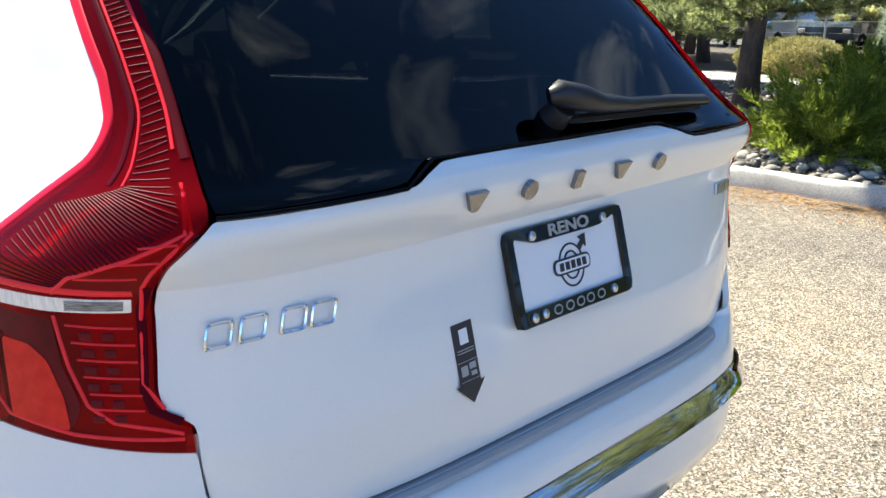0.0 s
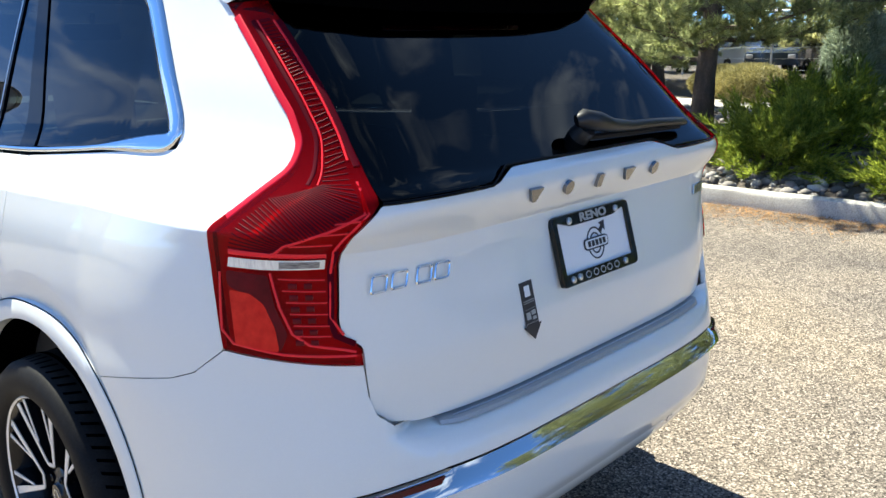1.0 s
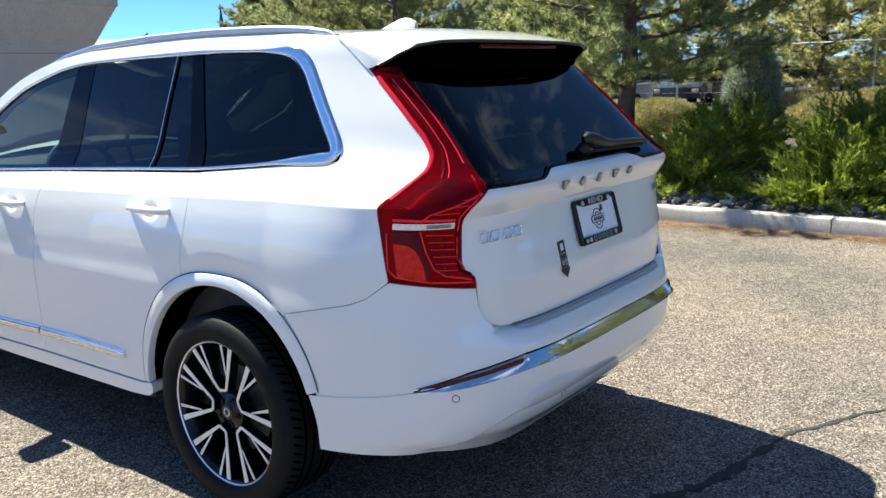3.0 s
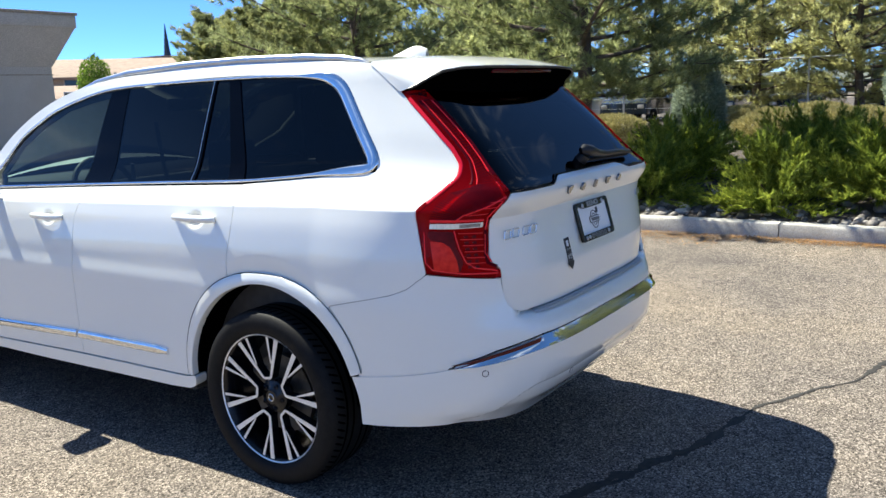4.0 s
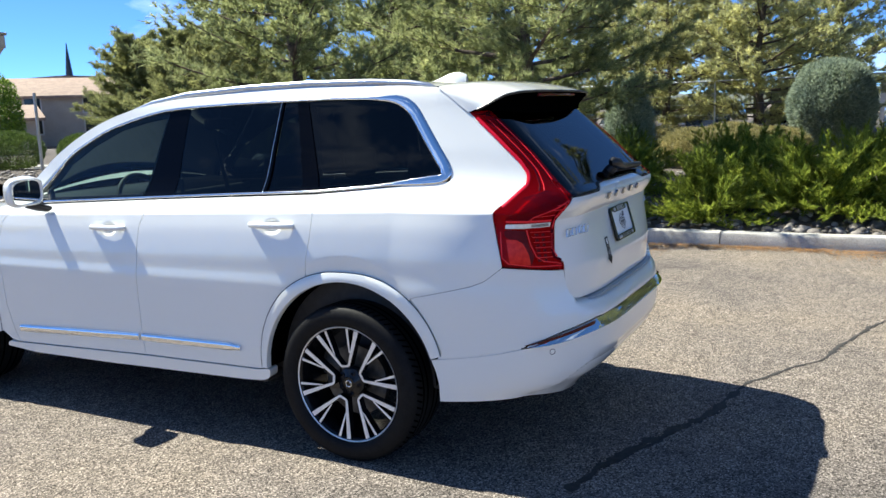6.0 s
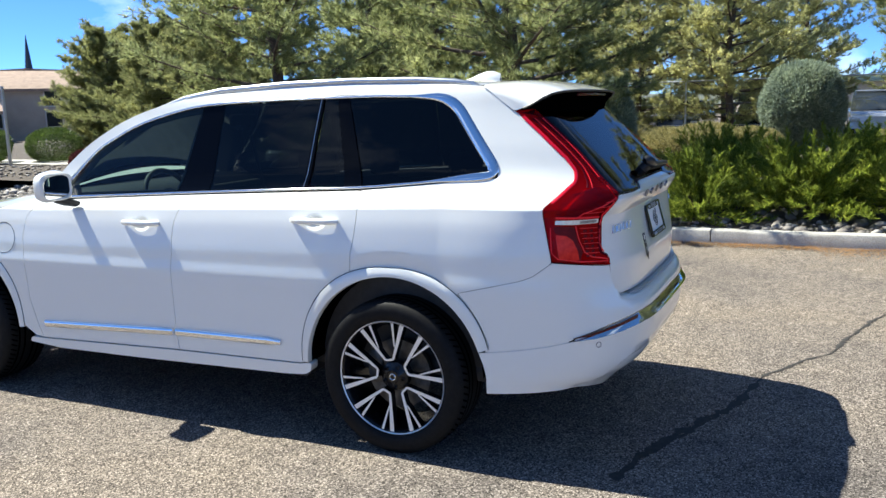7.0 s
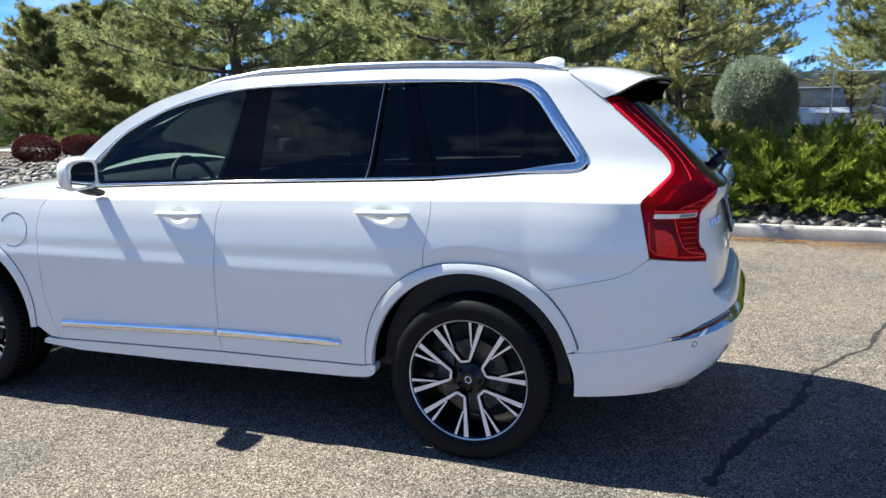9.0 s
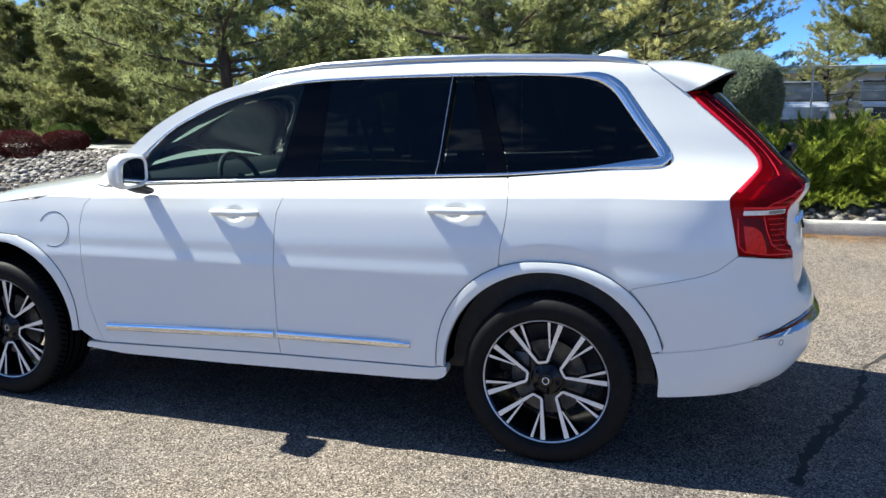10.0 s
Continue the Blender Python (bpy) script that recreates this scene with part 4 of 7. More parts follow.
# tail lamps
lamp_outline = S(*LAMP_EDGE) + R(*LAMP_IN)
OUT_BY_Z = sorted((z, y) for y, z in LAMP_OUT)
IN_BY_Z = sorted((z, x) for x, z in LAMP_IN)
for flip in (False, True):
    way = mirrored if flip else list
    lamp = sheet("tail_lamp", way(lamp_outline), RED_LENS, car, "tall red tail lamp wrapping the corner", off=0.004, thick=0.03, gap=0.003, round_r=0.004)
    sheet("lamp_backing", way(lamp_outline), LAMP_BACK, lamp, "", off=-0.022, thick=0.0, gap=0.003, round_r=0.004)
    bead("lamp_rim", way([(u * 0.975, z) for u, z in S(*[p for p in LAMP_EDGE if 1.19 < p[1] < 1.575])]), 0.016, 0.0016, LAMP_RIM, lamp, "bright red outer band of the lamp", off=0.0036)
    # light guide that follows the lamp's line
    guide = R((-0.672, 1.255), (-0.690, 1.215), (-0.745, 1.185), (-0.790, 1.160), (-0.800, 1.135))
    guide2 = R((-0.800, 1.105), (-0.795, 1.04), (-0.785, 0.99), (-0.765, 0.968), (-0.72, 0.957), (-0.70, 0.950))
    guide3 = R((-0.700, 0.943), (-0.80, 0.950)) + S((-0.785, 0.965), (-0.760, 0.99), (-0.752, 1.10))
    guide4 = R((-0.716, 0.985), (-0.733, 1.02), (-0.727, 1.10), (-0.728, 1.150), (-0.684, 1.215), (-0.668, 1.265))
    for g in (guide, guide2, guide3, guide4):
        bead("light_guide", way(g), 0.0055, 0.0018, LAMP_GUIDE, lamp, "bright red light guide", off=0.0036)
    # dark zone and bright reflector of the lower lamp
    sheet("dark_zone", way(R((-0.802, 1.100), (-0.800, 1.04), (-0.790, 0.99), (-0.80, 0.957)) + S((-0.795, 0.962), (-0.825, 1.0), (-0.81, 1.06), (-0.77, 1.075), (-0.765, 1.105))), LAMP_DARK, lamp, off=0.0044, thick=0.0, round_r=0.01)
    sheet("reflector_block", way(S((-0.790, 0.962), (-0.868, 0.955), (-0.860, 1.0), (-0.840, 1.045), (-0.815, 1.064), (-0.774, 1.068))), LAMP_ORANGE, lamp, "bright orange-red reflector block", off=0.0050, thick=0.003, round_r=0.008)
    sheet("white_bar", way(S((-0.772, 1.130)) + R((-0.805, 1.130), (-0.735, 1.132), (-0.735, 1.114), (-0.805, 1.111)) + S((-0.770, 1.112))), LAMP_SILVER, lamp, "clear white reversing light bar", off=0.0052, thick=0.003, round_r=0.002)
    sheet("bar_end", way(R((-0.790, 1.1275), (-0.742, 1.129), (-0.742, 1.117), (-0.790, 1.1145))), BAR_GREY, lamp, off=0.0062, thick=0.001, round_r=0.0)
    # cells below and above the bar
    for z in (1.092, 1.070, 1.048, 1.026, 1.004, 0.984):
        bead("cell_line", way(R((-0.792 + (1.092 - z) * 0.12, z + 0.002), (-0.735, z))), 0.003, 0.0022, LAMP_GUIDE, lamp, off=0.0036)
        for x in (-0.777, -0.758):
            bead("light_cell", way(R((x - 0.005, z - 0.011), (x + 0.005, z - 0.011))), 0.011, 0.0018, LAMP_DARK, lamp, off=0.0036)
    for z in (1.160, 1.180, 1.200):
        bead("cell_line", way(R((-0.785 + (z - 1.16) * 1.3, z), (-0.735 + (z - 1.16) * 0.9, z + 0.004))), 0.003, 0.0022, LAMP_GUIDE, lamp, off=0.0036)
    # fine ribs along the upper arm, a dark groove beside them and a dark inner border
    def across(z, f):
        yo, xi = curve_at(OUT_BY_Z, z), curve_at(IN_BY_Z, z)
        a, b = side_u(yo, z), rear_u(xi, z)
        return (a + (b - a) * f, z)

    arm = [1.56 - 0.30 * i / 30 for i in range(31)]
    a = [across(z, 0.50) for z in arm] + S((-0.825, 1.235), (-0.790, 1.195), (-0.772, 1.150))
    b = [across(z + 0.004, 0.79) for z in arm] + R((-0.695, 1.222), (-0.755, 1.183), (-0.800, 1.145))
    a, b = resample(a, 0.004, False), resample(b, 0.004, False)
    k = 74
    ribs = bmesh.new()
    for i in range(k):
        p, q = a[int(i * (len(a) - 1) / (k - 1))], b[int(i * (len(b) - 1) / (k - 1))]
        bead("", way([p, q]), 0.0030, 0.0007, LAMP_RIB, None, off=0.0042, bm=ribs, sides=3, link=False, step=0.02)
    bead("groove", way([across(z, 0.36) for z in arm]), 0.009, 0.0010, LAMP_RIB, lamp, "dark groove in the lamp", off=0.0042)
    bead("light_guide", way([across(z, 0.465) for z in arm]), 0.004, 0.0016, LAMP_GUIDE, lamp, off=0.0040)
    bead("light_guide", way([across(z, 0.835) for z in arm[:-4]]), 0.005, 0.0016, LAMP_GUIDE, lamp, off=0.0040)
    bead("inner_border", way([across(z, 0.93) for z in arm[:-3]]), 0.013, 0.0010, LAMP_RIB, lamp, "dark inner border of the lamp", off=0.0042)
    bead("inner_border", way(R((-0.724, 1.150), (-0.727, 1.116), (-0.733, 1.010), (-0.728, 0.984), (-0.700, 0.966))), 0.012, 0.0010, LAMP_RIB, lamp, off=0.0042)
    bead("light_guide", way(S((-0.772, 1.141)) + R((-0.805, 1.140), (-0.735, 1.141))), 0.010, 0.0018, LAMP_GUIDE, lamp, off=0.0040)
    part("ribs", ribs, LAMP_RIB, lamp, "fine ribs inside the lamp", 60)

# scuff plate on the bumper's shelf
rows = []
for i in range(33):
    x = -0.545 + 1.09 * i / 32
    y0 = skin(rear_u(x, 0.7745), 0.7745, True).y
    y1 = skin(rear_u(x, 0.752), 0.752, True).y
    e = 0.012 if i in (0, 32) else 0.0
    rows.append([Vector((x, y0 + 0.016 - e, 0.7792)), Vector((x, y1 + 0.012 + e, 0.7735)), Vector((x, y1 + 0.008 + e, 0.766))])
loft("scuff_plate", rows, SCUFF, car, "brushed grey scuff plate on the bumper", 30)
rib_bm = bmesh.new()
tube_bm([r[0].lerp(r[1], 0.25) + Vector((0, 0, 0.0012)) for r in rows[1:-1]], [0.0014] * 31, 4, rib_bm)
tube_bm([r[0].lerp(r[1], 0.8) + Vector((0, 0, 0.0012)) for r in rows[1:-1]], [0.0014] * 31, 4, rib_bm)
part("scuff_ribs", rib_bm, SATIN, car)
# spaced chrome badge, drawn as plain shapes
def on_skin(x, z, off=0.0, bumper=False):
    u = rear_u(x, z)
    n = skin_normal(u, z, bumper)
    right = Vector((1, 0, 0)) - n * n.x
    right.normalize()
    up = n.cross(right).normalized()
    m = Matrix((right, up, n)).transposed().to_4x4()
    m.translation = skin(u, z, bumper) + n * off
    return m


def stroke_bm(bm, m, a, b, w, depth):
    a, b = Vector(a), Vector(b)
    t = (b - a).normalized() * (w / 2)
    s = Vector((-t.y, t.x))
    c = [a - t * 0.2 + s, a - t * 0.2 - s, b + t * 0.2 - s, b + t * 0.2 + s]
    low = [bm.verts.new(m @ Vector((*p, -depth))) for p in c]
    mid = [bm.verts.new(m @ Vector((*p, -depth * 0.45))) for p in c]
    ridge = [bm.verts.new(m @ Vector((*p, 0))) for p in (a + t * 0.5, b - t * 0.5)]
    for i in range(4):
        bm.faces.new((low[i], low[(i + 1) % 4], mid[(i + 1) % 4], mid[i]))
    for f in ((mid[0], mid[1], ridge[0]), (mid[1], mid[2], ridge[1], ridge[0]), (mid[2], mid[3], ridge[1]), (mid[3], mid[0], ridge[0], ridge[1])):
        bm.faces.new(f)
    bmesh.ops.recalc_face_normals(bm, faces=bm.faces)
    return bm


WEDGE = [(-0.006, -0.016), (0.006, -0.016), (0.022, 0.016), (-0.022, 0.016)]
OVAL = [(0.0155 * math.cos(k * math.tau / 20), 0.017 * math.sin(k * math.tau / 20)) for k in range(20)]
for shape, x in ((WEDGE, -0.250), (OVAL, -0.125), (None, 0.0), (WEDGE, 0.125), (OVAL, 0.250)):
    m = on_skin(x, 1.195, 0.009)
    shape = shape or [(-0.010, -0.016), (0.010, -0.016), (0.010, 0.016), (-0.010, 0.016)]
    part("badge_shape", prism_bm(shape, 0.009, None, m), CHROME_DARK, car, "small chrome badge shape on the tailgate", 30)


# model badge, as plain slanted chrome outlines
m = on_skin(-0.588, 1.076, 0.006) @ Matrix(((1, 0.25, 0, 0), (0, 1, 0, 0), (0, 0, 1, 0), (0, 0, 0, 1)))
for xc in (-0.065, -0.020, 0.036, 0.078):
    bm = ring_bm(bmesh.new(), m, 0.0165, 0.0155, 0.0042, 0.005, 32, power=0.28, cx=xc)
    part("model_badge", bm, CHROME, car, "slanted chrome badge outline", 40)
m = on_skin(0.585, 1.090, 0.005)
for x0, x1 in ((-0.045, -0.032), (-0.028, -0.012), (-0.008, 0.008), (0.012, 0.04)):
    part("engine_badge", prism_bm([(x0, -0.012), (x1, -0.012), (x1 + 0.004, 0.012), (x0 + 0.004, 0.012)], 0.004, None, m), SATIN, car, "small chrome engine badge bar", 30)

# number plate with its dealer frame: a thing of its own on the tailgate
lean = Vector((0, -0.040, -0.146)).normalized()
plate_n = Vector((1, 0, 0)).cross(-lean).normalized()
mp = Matrix((Vector((1, 0, 0)), -lean, plate_n)).transposed().to_4x4()
mp.translation = Vector((0.0, -1.034, 1.043))
plate = thing("licence_plate", "white paper plate in a glossy black dealer frame on the tailgate", "licence plate", mp)
bm = prism_bm([(-0.152, -0.075), (0.152, -0.075), (0.152, 0.075), (-0.152, 0.075)], 0.003)
part("plate_sheet", bm, PLATE_WHITE, plate, "plain white plate")
bm = bmesh.new()
outer = fillet([(-0.160, -0.082), (0.160, -0.082), (0.160, 0.082), (-0.160, 0.082)], 0.014)
inner = fillet([(-0.140, -0.056), (0.140, -0.056), (0.140, 0.066), (0.105, 0.066), (0.092, 0.052), (-0.092, 0.052), (-0.105, 0.066), (-0.140, 0.066)], 0.004)
outer, inner = resample(outer, 0.01), resample(inner, 0.01)
rings = []
for k in range(96):
    a = k * math.tau / 96
    d = Vector((math.cos(a), math.sin(a) * 0.5)).normalized()
    hits = []
    for poly in (outer, inner):
        best = max(poly, key=lambda p: Vector(p).normalized().dot(d))
        hits.append(best)
    (ox, oy), (ix, iy) = hits
    rings.append([bm.verts.new((x, y, z)) for x, y, z in ((ox, oy, -0.006), (ox, oy, 0.004), ((ox * 0.93 + ix * 0.07), (oy * 0.93 + iy * 0.07), 0.007), ((ox * 0.1 + ix * 0.9), (oy * 0.1 + iy * 0.9), 0.006), (ix, iy, 0.001))])
for k in range(96):
    r0, r1 = rings[k], rings[(k + 1) % 96]
    for j in range(4):
        bm.faces.new((r0[j], r0[j + 1], r1[j + 1], r1[j]))
bmesh.ops.recalc_face_normals(bm, faces=bm.faces)
frame_part = part("plate_frame", bm, FRAME_BLACK, plate, "glossy black plate frame", 40)
txt = bpy.data.curves.new("city_name", "FONT")
txt.body, txt.size, txt.align_x, txt.align_y, txt.extrude, txt.offset = "RENO", 0.031, "CENTER", "CENTER", 0.0008, 0.0009
txt_ob = new("city_name", txt)
dg = bpy.context.evaluated_depsgraph_get()
me = bpy.data.meshes.new_from_object(txt_ob.evaluated_get(dg))
bpy.data.objects.remove(txt_ob)
me.materials.clear()
me.materials.append(GREY_PRINT)
city = new("city_name", me)
city.parent = plate
city.matrix_basis = Matrix.Translation((0.0, 0.0665, 0.0085)) @ Matrix.Diagonal((1.35, 0.9, 1, 1))
tagged(city, "raised grey city lettering on the frame")
bm = prism_bm([(-0.088, 0.054), (0.088, 0.054), (0.093, 0.079), (-0.093, 0.079)], 0.006, None, Matrix.Translation((0, 0, 0.0074)))
part("name_panel", bm, FRAME_BLACK, plate)
bm = prism_bm([(-0.142, -0.079), (0.142, -0.079), (0.142, -0.054), (-0.142, -0.054)], 0.006, None, Matrix.Translation((0, 0, 0.0074)))
part("name_panel", bm, FRAME_BLACK, plate)
for x in (-0.062, -0.030, 0.0, 0.028, 0.060):
    part("raised_mark", ring_bm(bmesh.new(), Matrix.Translation((x, -0.067, 0.0085)), 0.010, 0.0075, 0.003, 0.002, 16), GREY_PRINT, plate, "raised mark on the frame", 40)
for x, z in ((-0.098, 0.066), (0.098, 0.066), (-0.098, -0.066), (0.098, -0.066), (-0.125, -0.067)):
    screw = lathe_bm([(0.0, 0.0085), (0.004, 0.008), (0.0055, 0.005), (0.006, 0.0005)], sides=16)
    bmesh.ops.transform(screw, matrix=Matrix.Translation((x, z, 0.007)) @ pose(0, 0, 0, 0, -90, 0), verts=screw.verts)
    part("screw", screw, SATIN, plate, "chrome plate screw")
# round emblem, plain rings and bars
emblem = bmesh.new()
ring_bm(emblem, Matrix.Translation((0, -0.002, 0.0022)), 0.033, 0.037, 0.0035, 0.002, 36)
part("emblem_ring", emblem, INK, plate, "black printed ring", 40)
part("emblem_ring", ring_bm(bmesh.new(), Matrix.Translation((0, -0.002, 0.0022)), 0.020, 0.024, 0.0035, 0.002, 30), INK, plate, "black printed ring", 40)
part("emblem_arrow", prism_bm([(0.020, 0.026), (0.034, 0.036), (0.026, 0.042), (0.048, 0.046), (0.045, 0.022), (0.040, 0.030), (0.028, 0.018)], 0.002, None, Matrix.Translation((0, 0, 0.0024))), INK, plate, "black printed arrow")
pill = fillet([(-0.050, -0.015), (0.050, -0.015), (0.050, 0.013), (-0.050, 0.013)], 0.0135)
part("emblem_band", prism_bm(pill, 0.002, None, Matrix.Translation((0, 0, 0.0032))), INK, plate, "black edge of the printed band")
pill = fillet([(-0.0465, -0.0115), (0.0465, -0.0115), (0.0465, 0.0095), (-0.0465, 0.0095)], 0.0105)
part("emblem_band", prism_bm(pill, 0.002, None, Matrix.Translation((0, 0, 0.0040))), PLATE_WHITE, plate, "white printed band")
for x in (-0.031, -0.0155, 0.0, 0.0155, 0.031):
    part("emblem_mark", prism_bm([(x - 0.0055, -0.008), (x + 0.0055, -0.008), (x + 0.0055, 0.006), (x - 0.0055, 0.006)], 0.001, None, Matrix.Translation((0, 0, 0.0048))), INK, plate, "plain black printed block")

# warning sticker with an arrow tip
ms = on_skin(-0.268, 0.943, 0.0015) @ pose(0, 0, 0, 0, 0, 2)
sticker = thing("sticker", "black paper sticker with an arrow tip on the tailgate", "sticker", ms)
part("sheet", prism_bm([(-0.022, 0.062), (-0.022, -0.036), (-0.031, -0.036), (0.0, -0.068), (0.031, -0.036), (0.022, -0.036), (0.022, 0.062)][::-1], 0.001), INK, sticker)
for x0, x1, z0, z1 in ((-0.009, 0.009, 0.028, 0.052), (-0.018, 0.018, 0.0185, 0.020), (-0.018, 0.018, 0.014, 0.0155), (-0.02, 0.02, 0.0, 0.0008), (-0.016, -0.002, -0.022, -0.006), (0.002, 0.016, -0.014, -0.004), (0.004, 0.016, -0.025, -0.018), (-0.02, 0.02, -0.031, -0.0302)):
    part("printed_bar", prism_bm([(x0, z0), (x1, z0), (x1, z1), (x0, z1)], 0.0005, None, Matrix.Translation((0, 0, 0.0008))), GREY_PRINT if z0 < 0.02 else PLATE_WHITE, sticker, "plain printed bar")

# rear wiper
wip = new("wiper")
wip.parent = car
wb = Vector((0.02, skin(0.02, 1.29).y, 1.29))
gn = skin_normal(0.02, 1.32)
bm = bmesh.new()
tube_bm([wb - gn * 0.02, wb + gn * 0.030], [0.030, 0.024], 20, bm)
part("wiper_boss", bm, PLASTIC, wip, "", 40)


def on_glass(x, z, d):
    u = rear_u(x, z)
    return skin(u, z) + skin_normal(u, z) * d


bm = bmesh.new()
tube_bm([on_glass(-0.012, 1.302, 0.036), on_glass(0.004, 1.299, 0.046), on_glass(0.05, 1.290, 0.046), on_glass(0.11, 1.283, 0.036), on_glass(0.2, 1.280, 0.028), on_glass(0.33, 1.278, 0.026), on_glass(0.47, 1.274, 0.022), on_glass(0.49, 1.273, 0.018)], [0.014, 0.024, 0.024, 0.018, 0.014, 0.013, 0.011, 0.007], 12, bm)
part("wiper_arm", bm, PLASTIC, wip, "matt black wiper arm", 60)
bm = bmesh.new()
tube_bm([on_glass(0.03, 1.278, 0.012), on_glass(0.2, 1.275, 0.012), on_glass(0.45, 1.270, 0.012)], [0.008, 0.010, 0.008], 6, bm)
part("wiper_blade", bm, RUBBER, wip)

# roof aerial
rows = []
for i in range(13):
    t = i / 12
    y = 0.03 - 0.24 * t
    h = 0.052 * sstep(0.0, 0.75, t) * (1 - 0.25 * sstep(0.85, 1.0, t)) + 0.004
    w = 0.036 * math.sin(math.pi * (0.08 + 0.84 * t)) ** 0.6
    rows.append([Vector((w * c, y, roof_z(y) - 0.004 + h * s)) for c, s in ((-1, 0), (-0.8, 0.35), (-0.35, 0.85), (0, 1), (0.35, 0.85), (0.8, 0.35), (1, 0))])
loft("aerial", rows, PAINT, car, "white shark-fin aerial", 60)

# ---- wheels ----
def build_wheel():
    w = new("wheel")
    w.parent = car
    prof = [(0.135, 0.284), (0.150, 0.291), (0.158, 0.312), (0.158, 0.345), (0.150, 0.368), (0.132, 0.381), (0.10, 0.3865)]
    bm = lathe_bm([(a - 0.14, r) for a, r in prof] + [(-a - 0.13, r) for a, r in prof[::-1]], sides=72)
    part("tyre", bm, RUBBER, w, "black road tyre with grooved tread", 50)
    # flat black bands on the tread: the shade inside the grooves, as colour
    bm = bmesh.new()
    for x in (-0.205, -0.165, -0.105, -0.065):
        lathe_bm([(x - 0.006, 0.3872), (x + 0.006, 0.3872)], sides=72, bm=bm)
    part("tread_groove_shade", bm, CAVITY, w, "", 50)
    # slanted black slips, likewise colour for the shade in the cross cuts
    bm = bmesh.new()
    for k in range(72):
        a = k * math.tau / 72
        mm = Matrix.Rotation(a, 4, "X")
        for x0, x1, tw in ((-0.012, -0.050, 0.018), (-0.225, -0.262, -0.018)):
            vs = [bm.verts.new(mm @ Vector((x, dy, 0.3878 - (0.006 if x in (-0.012, -0.262) else 0)))) for x, dy in ((x0, -0.0045), (x0, 0.0045), (x1, 0.0045 + tw), (x1, -0.0045 + tw))]
            bm.faces.new(vs)
    tagged(part("tread_sipe_shade", bm, CAVITY, w), kind="stuff")
    bm = lathe_bm([(-0.012, 0.288), (-0.004, 0.287), (-0.002, 0.281), (-0.006, 0.275), (-0.02, 0.268), (-0.08, 0.250), (-0.20, 0.244), (-0.25, 0.262)], sides=72)
    part("rim_barrel", bm, ALLOY_BLACK, w, "gloss black wheel rim", 50)
    bm = lathe_bm([(-0.003, 0.2875), (0.0018, 0.2830), (-0.003, 0.2785)], sides=96)
    part("rim_edge", bm, ALLOY, w, "thin machined rim edge", 60)
    R0, R1 = 0.070, 0.281

    def at(r, deg, x):
        return Vector((x, r * math.sin(radians(deg)), r * math.cos(radians(deg))))

    def slab(outline, x_top, x_low, mat, name):
        bm = bmesh.new()
        top = [bm.verts.new(at(r, d, x_top(r))) for r, d in outline]
        low = [bm.verts.new(at(r, d, x_low(r))) for r, d in outline]
        bm.faces.new(top)
        k = len(outline)
        for i in range(k):
            bm.faces.new((top[i], low[i], low[(i + 1) % k], top[(i + 1) % k]))
        bm.faces.new(low[::-1])
        bmesh.ops.triangulate(bm, faces=[f for f in bm.faces if len(f.verts) > 4])
        bmesh.ops.recalc_face_normals(bm, faces=bm.faces)
        return bm

    def face_x(r):
        return -0.006 - 0.018 * (1 - (r / R1) ** 1.5)

    def polar(y, z):
        return (math.hypot(y, z), math.degrees(math.atan2(y, z)))

    arms = []
    for s in (-1, 1):
        # broad arm: from the foot near the hub to the rim
        foot, end = Vector((s * 0.022, 0.088)), Vector((math.sin(radians(s * 24.5)), math.cos(radians(s * 24.5)))) * R1
        t = (end - foot).normalized()
        nrm = Vector((-t.y, t.x))
        broad = [foot + nrm * 0.0056, foot - nrm * 0.0056, end - nrm * 0.0115, end + nrm * 0.0115]
        mid = foot.lerp(end, 0.36) + Vector((-s * 0.012, 0.0))
        end2 = Vector((math.sin(radians(s * 13.2)), math.cos(radians(s * 13.2)))) * R1
        t2 = (end2 - mid).normalized()
        n2 = Vector((-t2.y, t2.x))
        thin = [mid + n2 * 0.0028, mid - n2 * 0.0028, end2 - n2 * 0.0066, end2 + n2 * 0.0066]
        arms += [broad, thin]
    foot_bar = [Vector((-0.018, 0.0805)), Vector((0.018, 0.0805)), Vector((0.0272, 0.0875)), Vector((0.017, 0.0910)), Vector((-0.017, 0.0910)), Vector((-0.0272, 0.0875))]
    arms.append(foot_bar)
    for k in range(5):
        turn = Matrix.Rotation(radians(-61.8 + 72 * k), 4, "X")
        sp = None
        for j, a in enumerate(arms):
            bm = slab([polar(p.x, p.y) for p in a], lambda r: face_x(r) + (0.0004 * 1), lambda r: face_x(r) - 0.006, ALLOY, "face")
            bmesh.ops.transform(bm, matrix=turn, verts=bm.verts)
            if sp is None:
                sp = part("spoke", bm, ALLOY, w, "machined silver spoke face with black sides", 30)
            else:
                part("spoke_face", bm, ALLOY, w, "", 30)
            # black body behind the bright face
            c = sum(a, Vector((0, 0))) / len(a)
            body = [c + (p - c) * 1.0 + (p - c).normalized() * 0.004 for p in a]
            bm = slab([polar(p.x, p.y) for p in body], lambda r: face_x(r) - 0.002, lambda r: face_x(r) - 0.040, ALLOY_BLACK, "body")
            bmesh.ops.transform(bm, matrix=turn, verts=bm.verts)
            part("spoke_body", bm, ALLOY_BLACK, w, "", 30)
    bm = lathe_bm([(-0.075, 0.074), (-0.040, 0.072), (-0.034, 0.062), (-0.027, 0.036), (-0.024, 0.033), (-0.020, 0.030), (-0.019, 0.001)], sides=40)
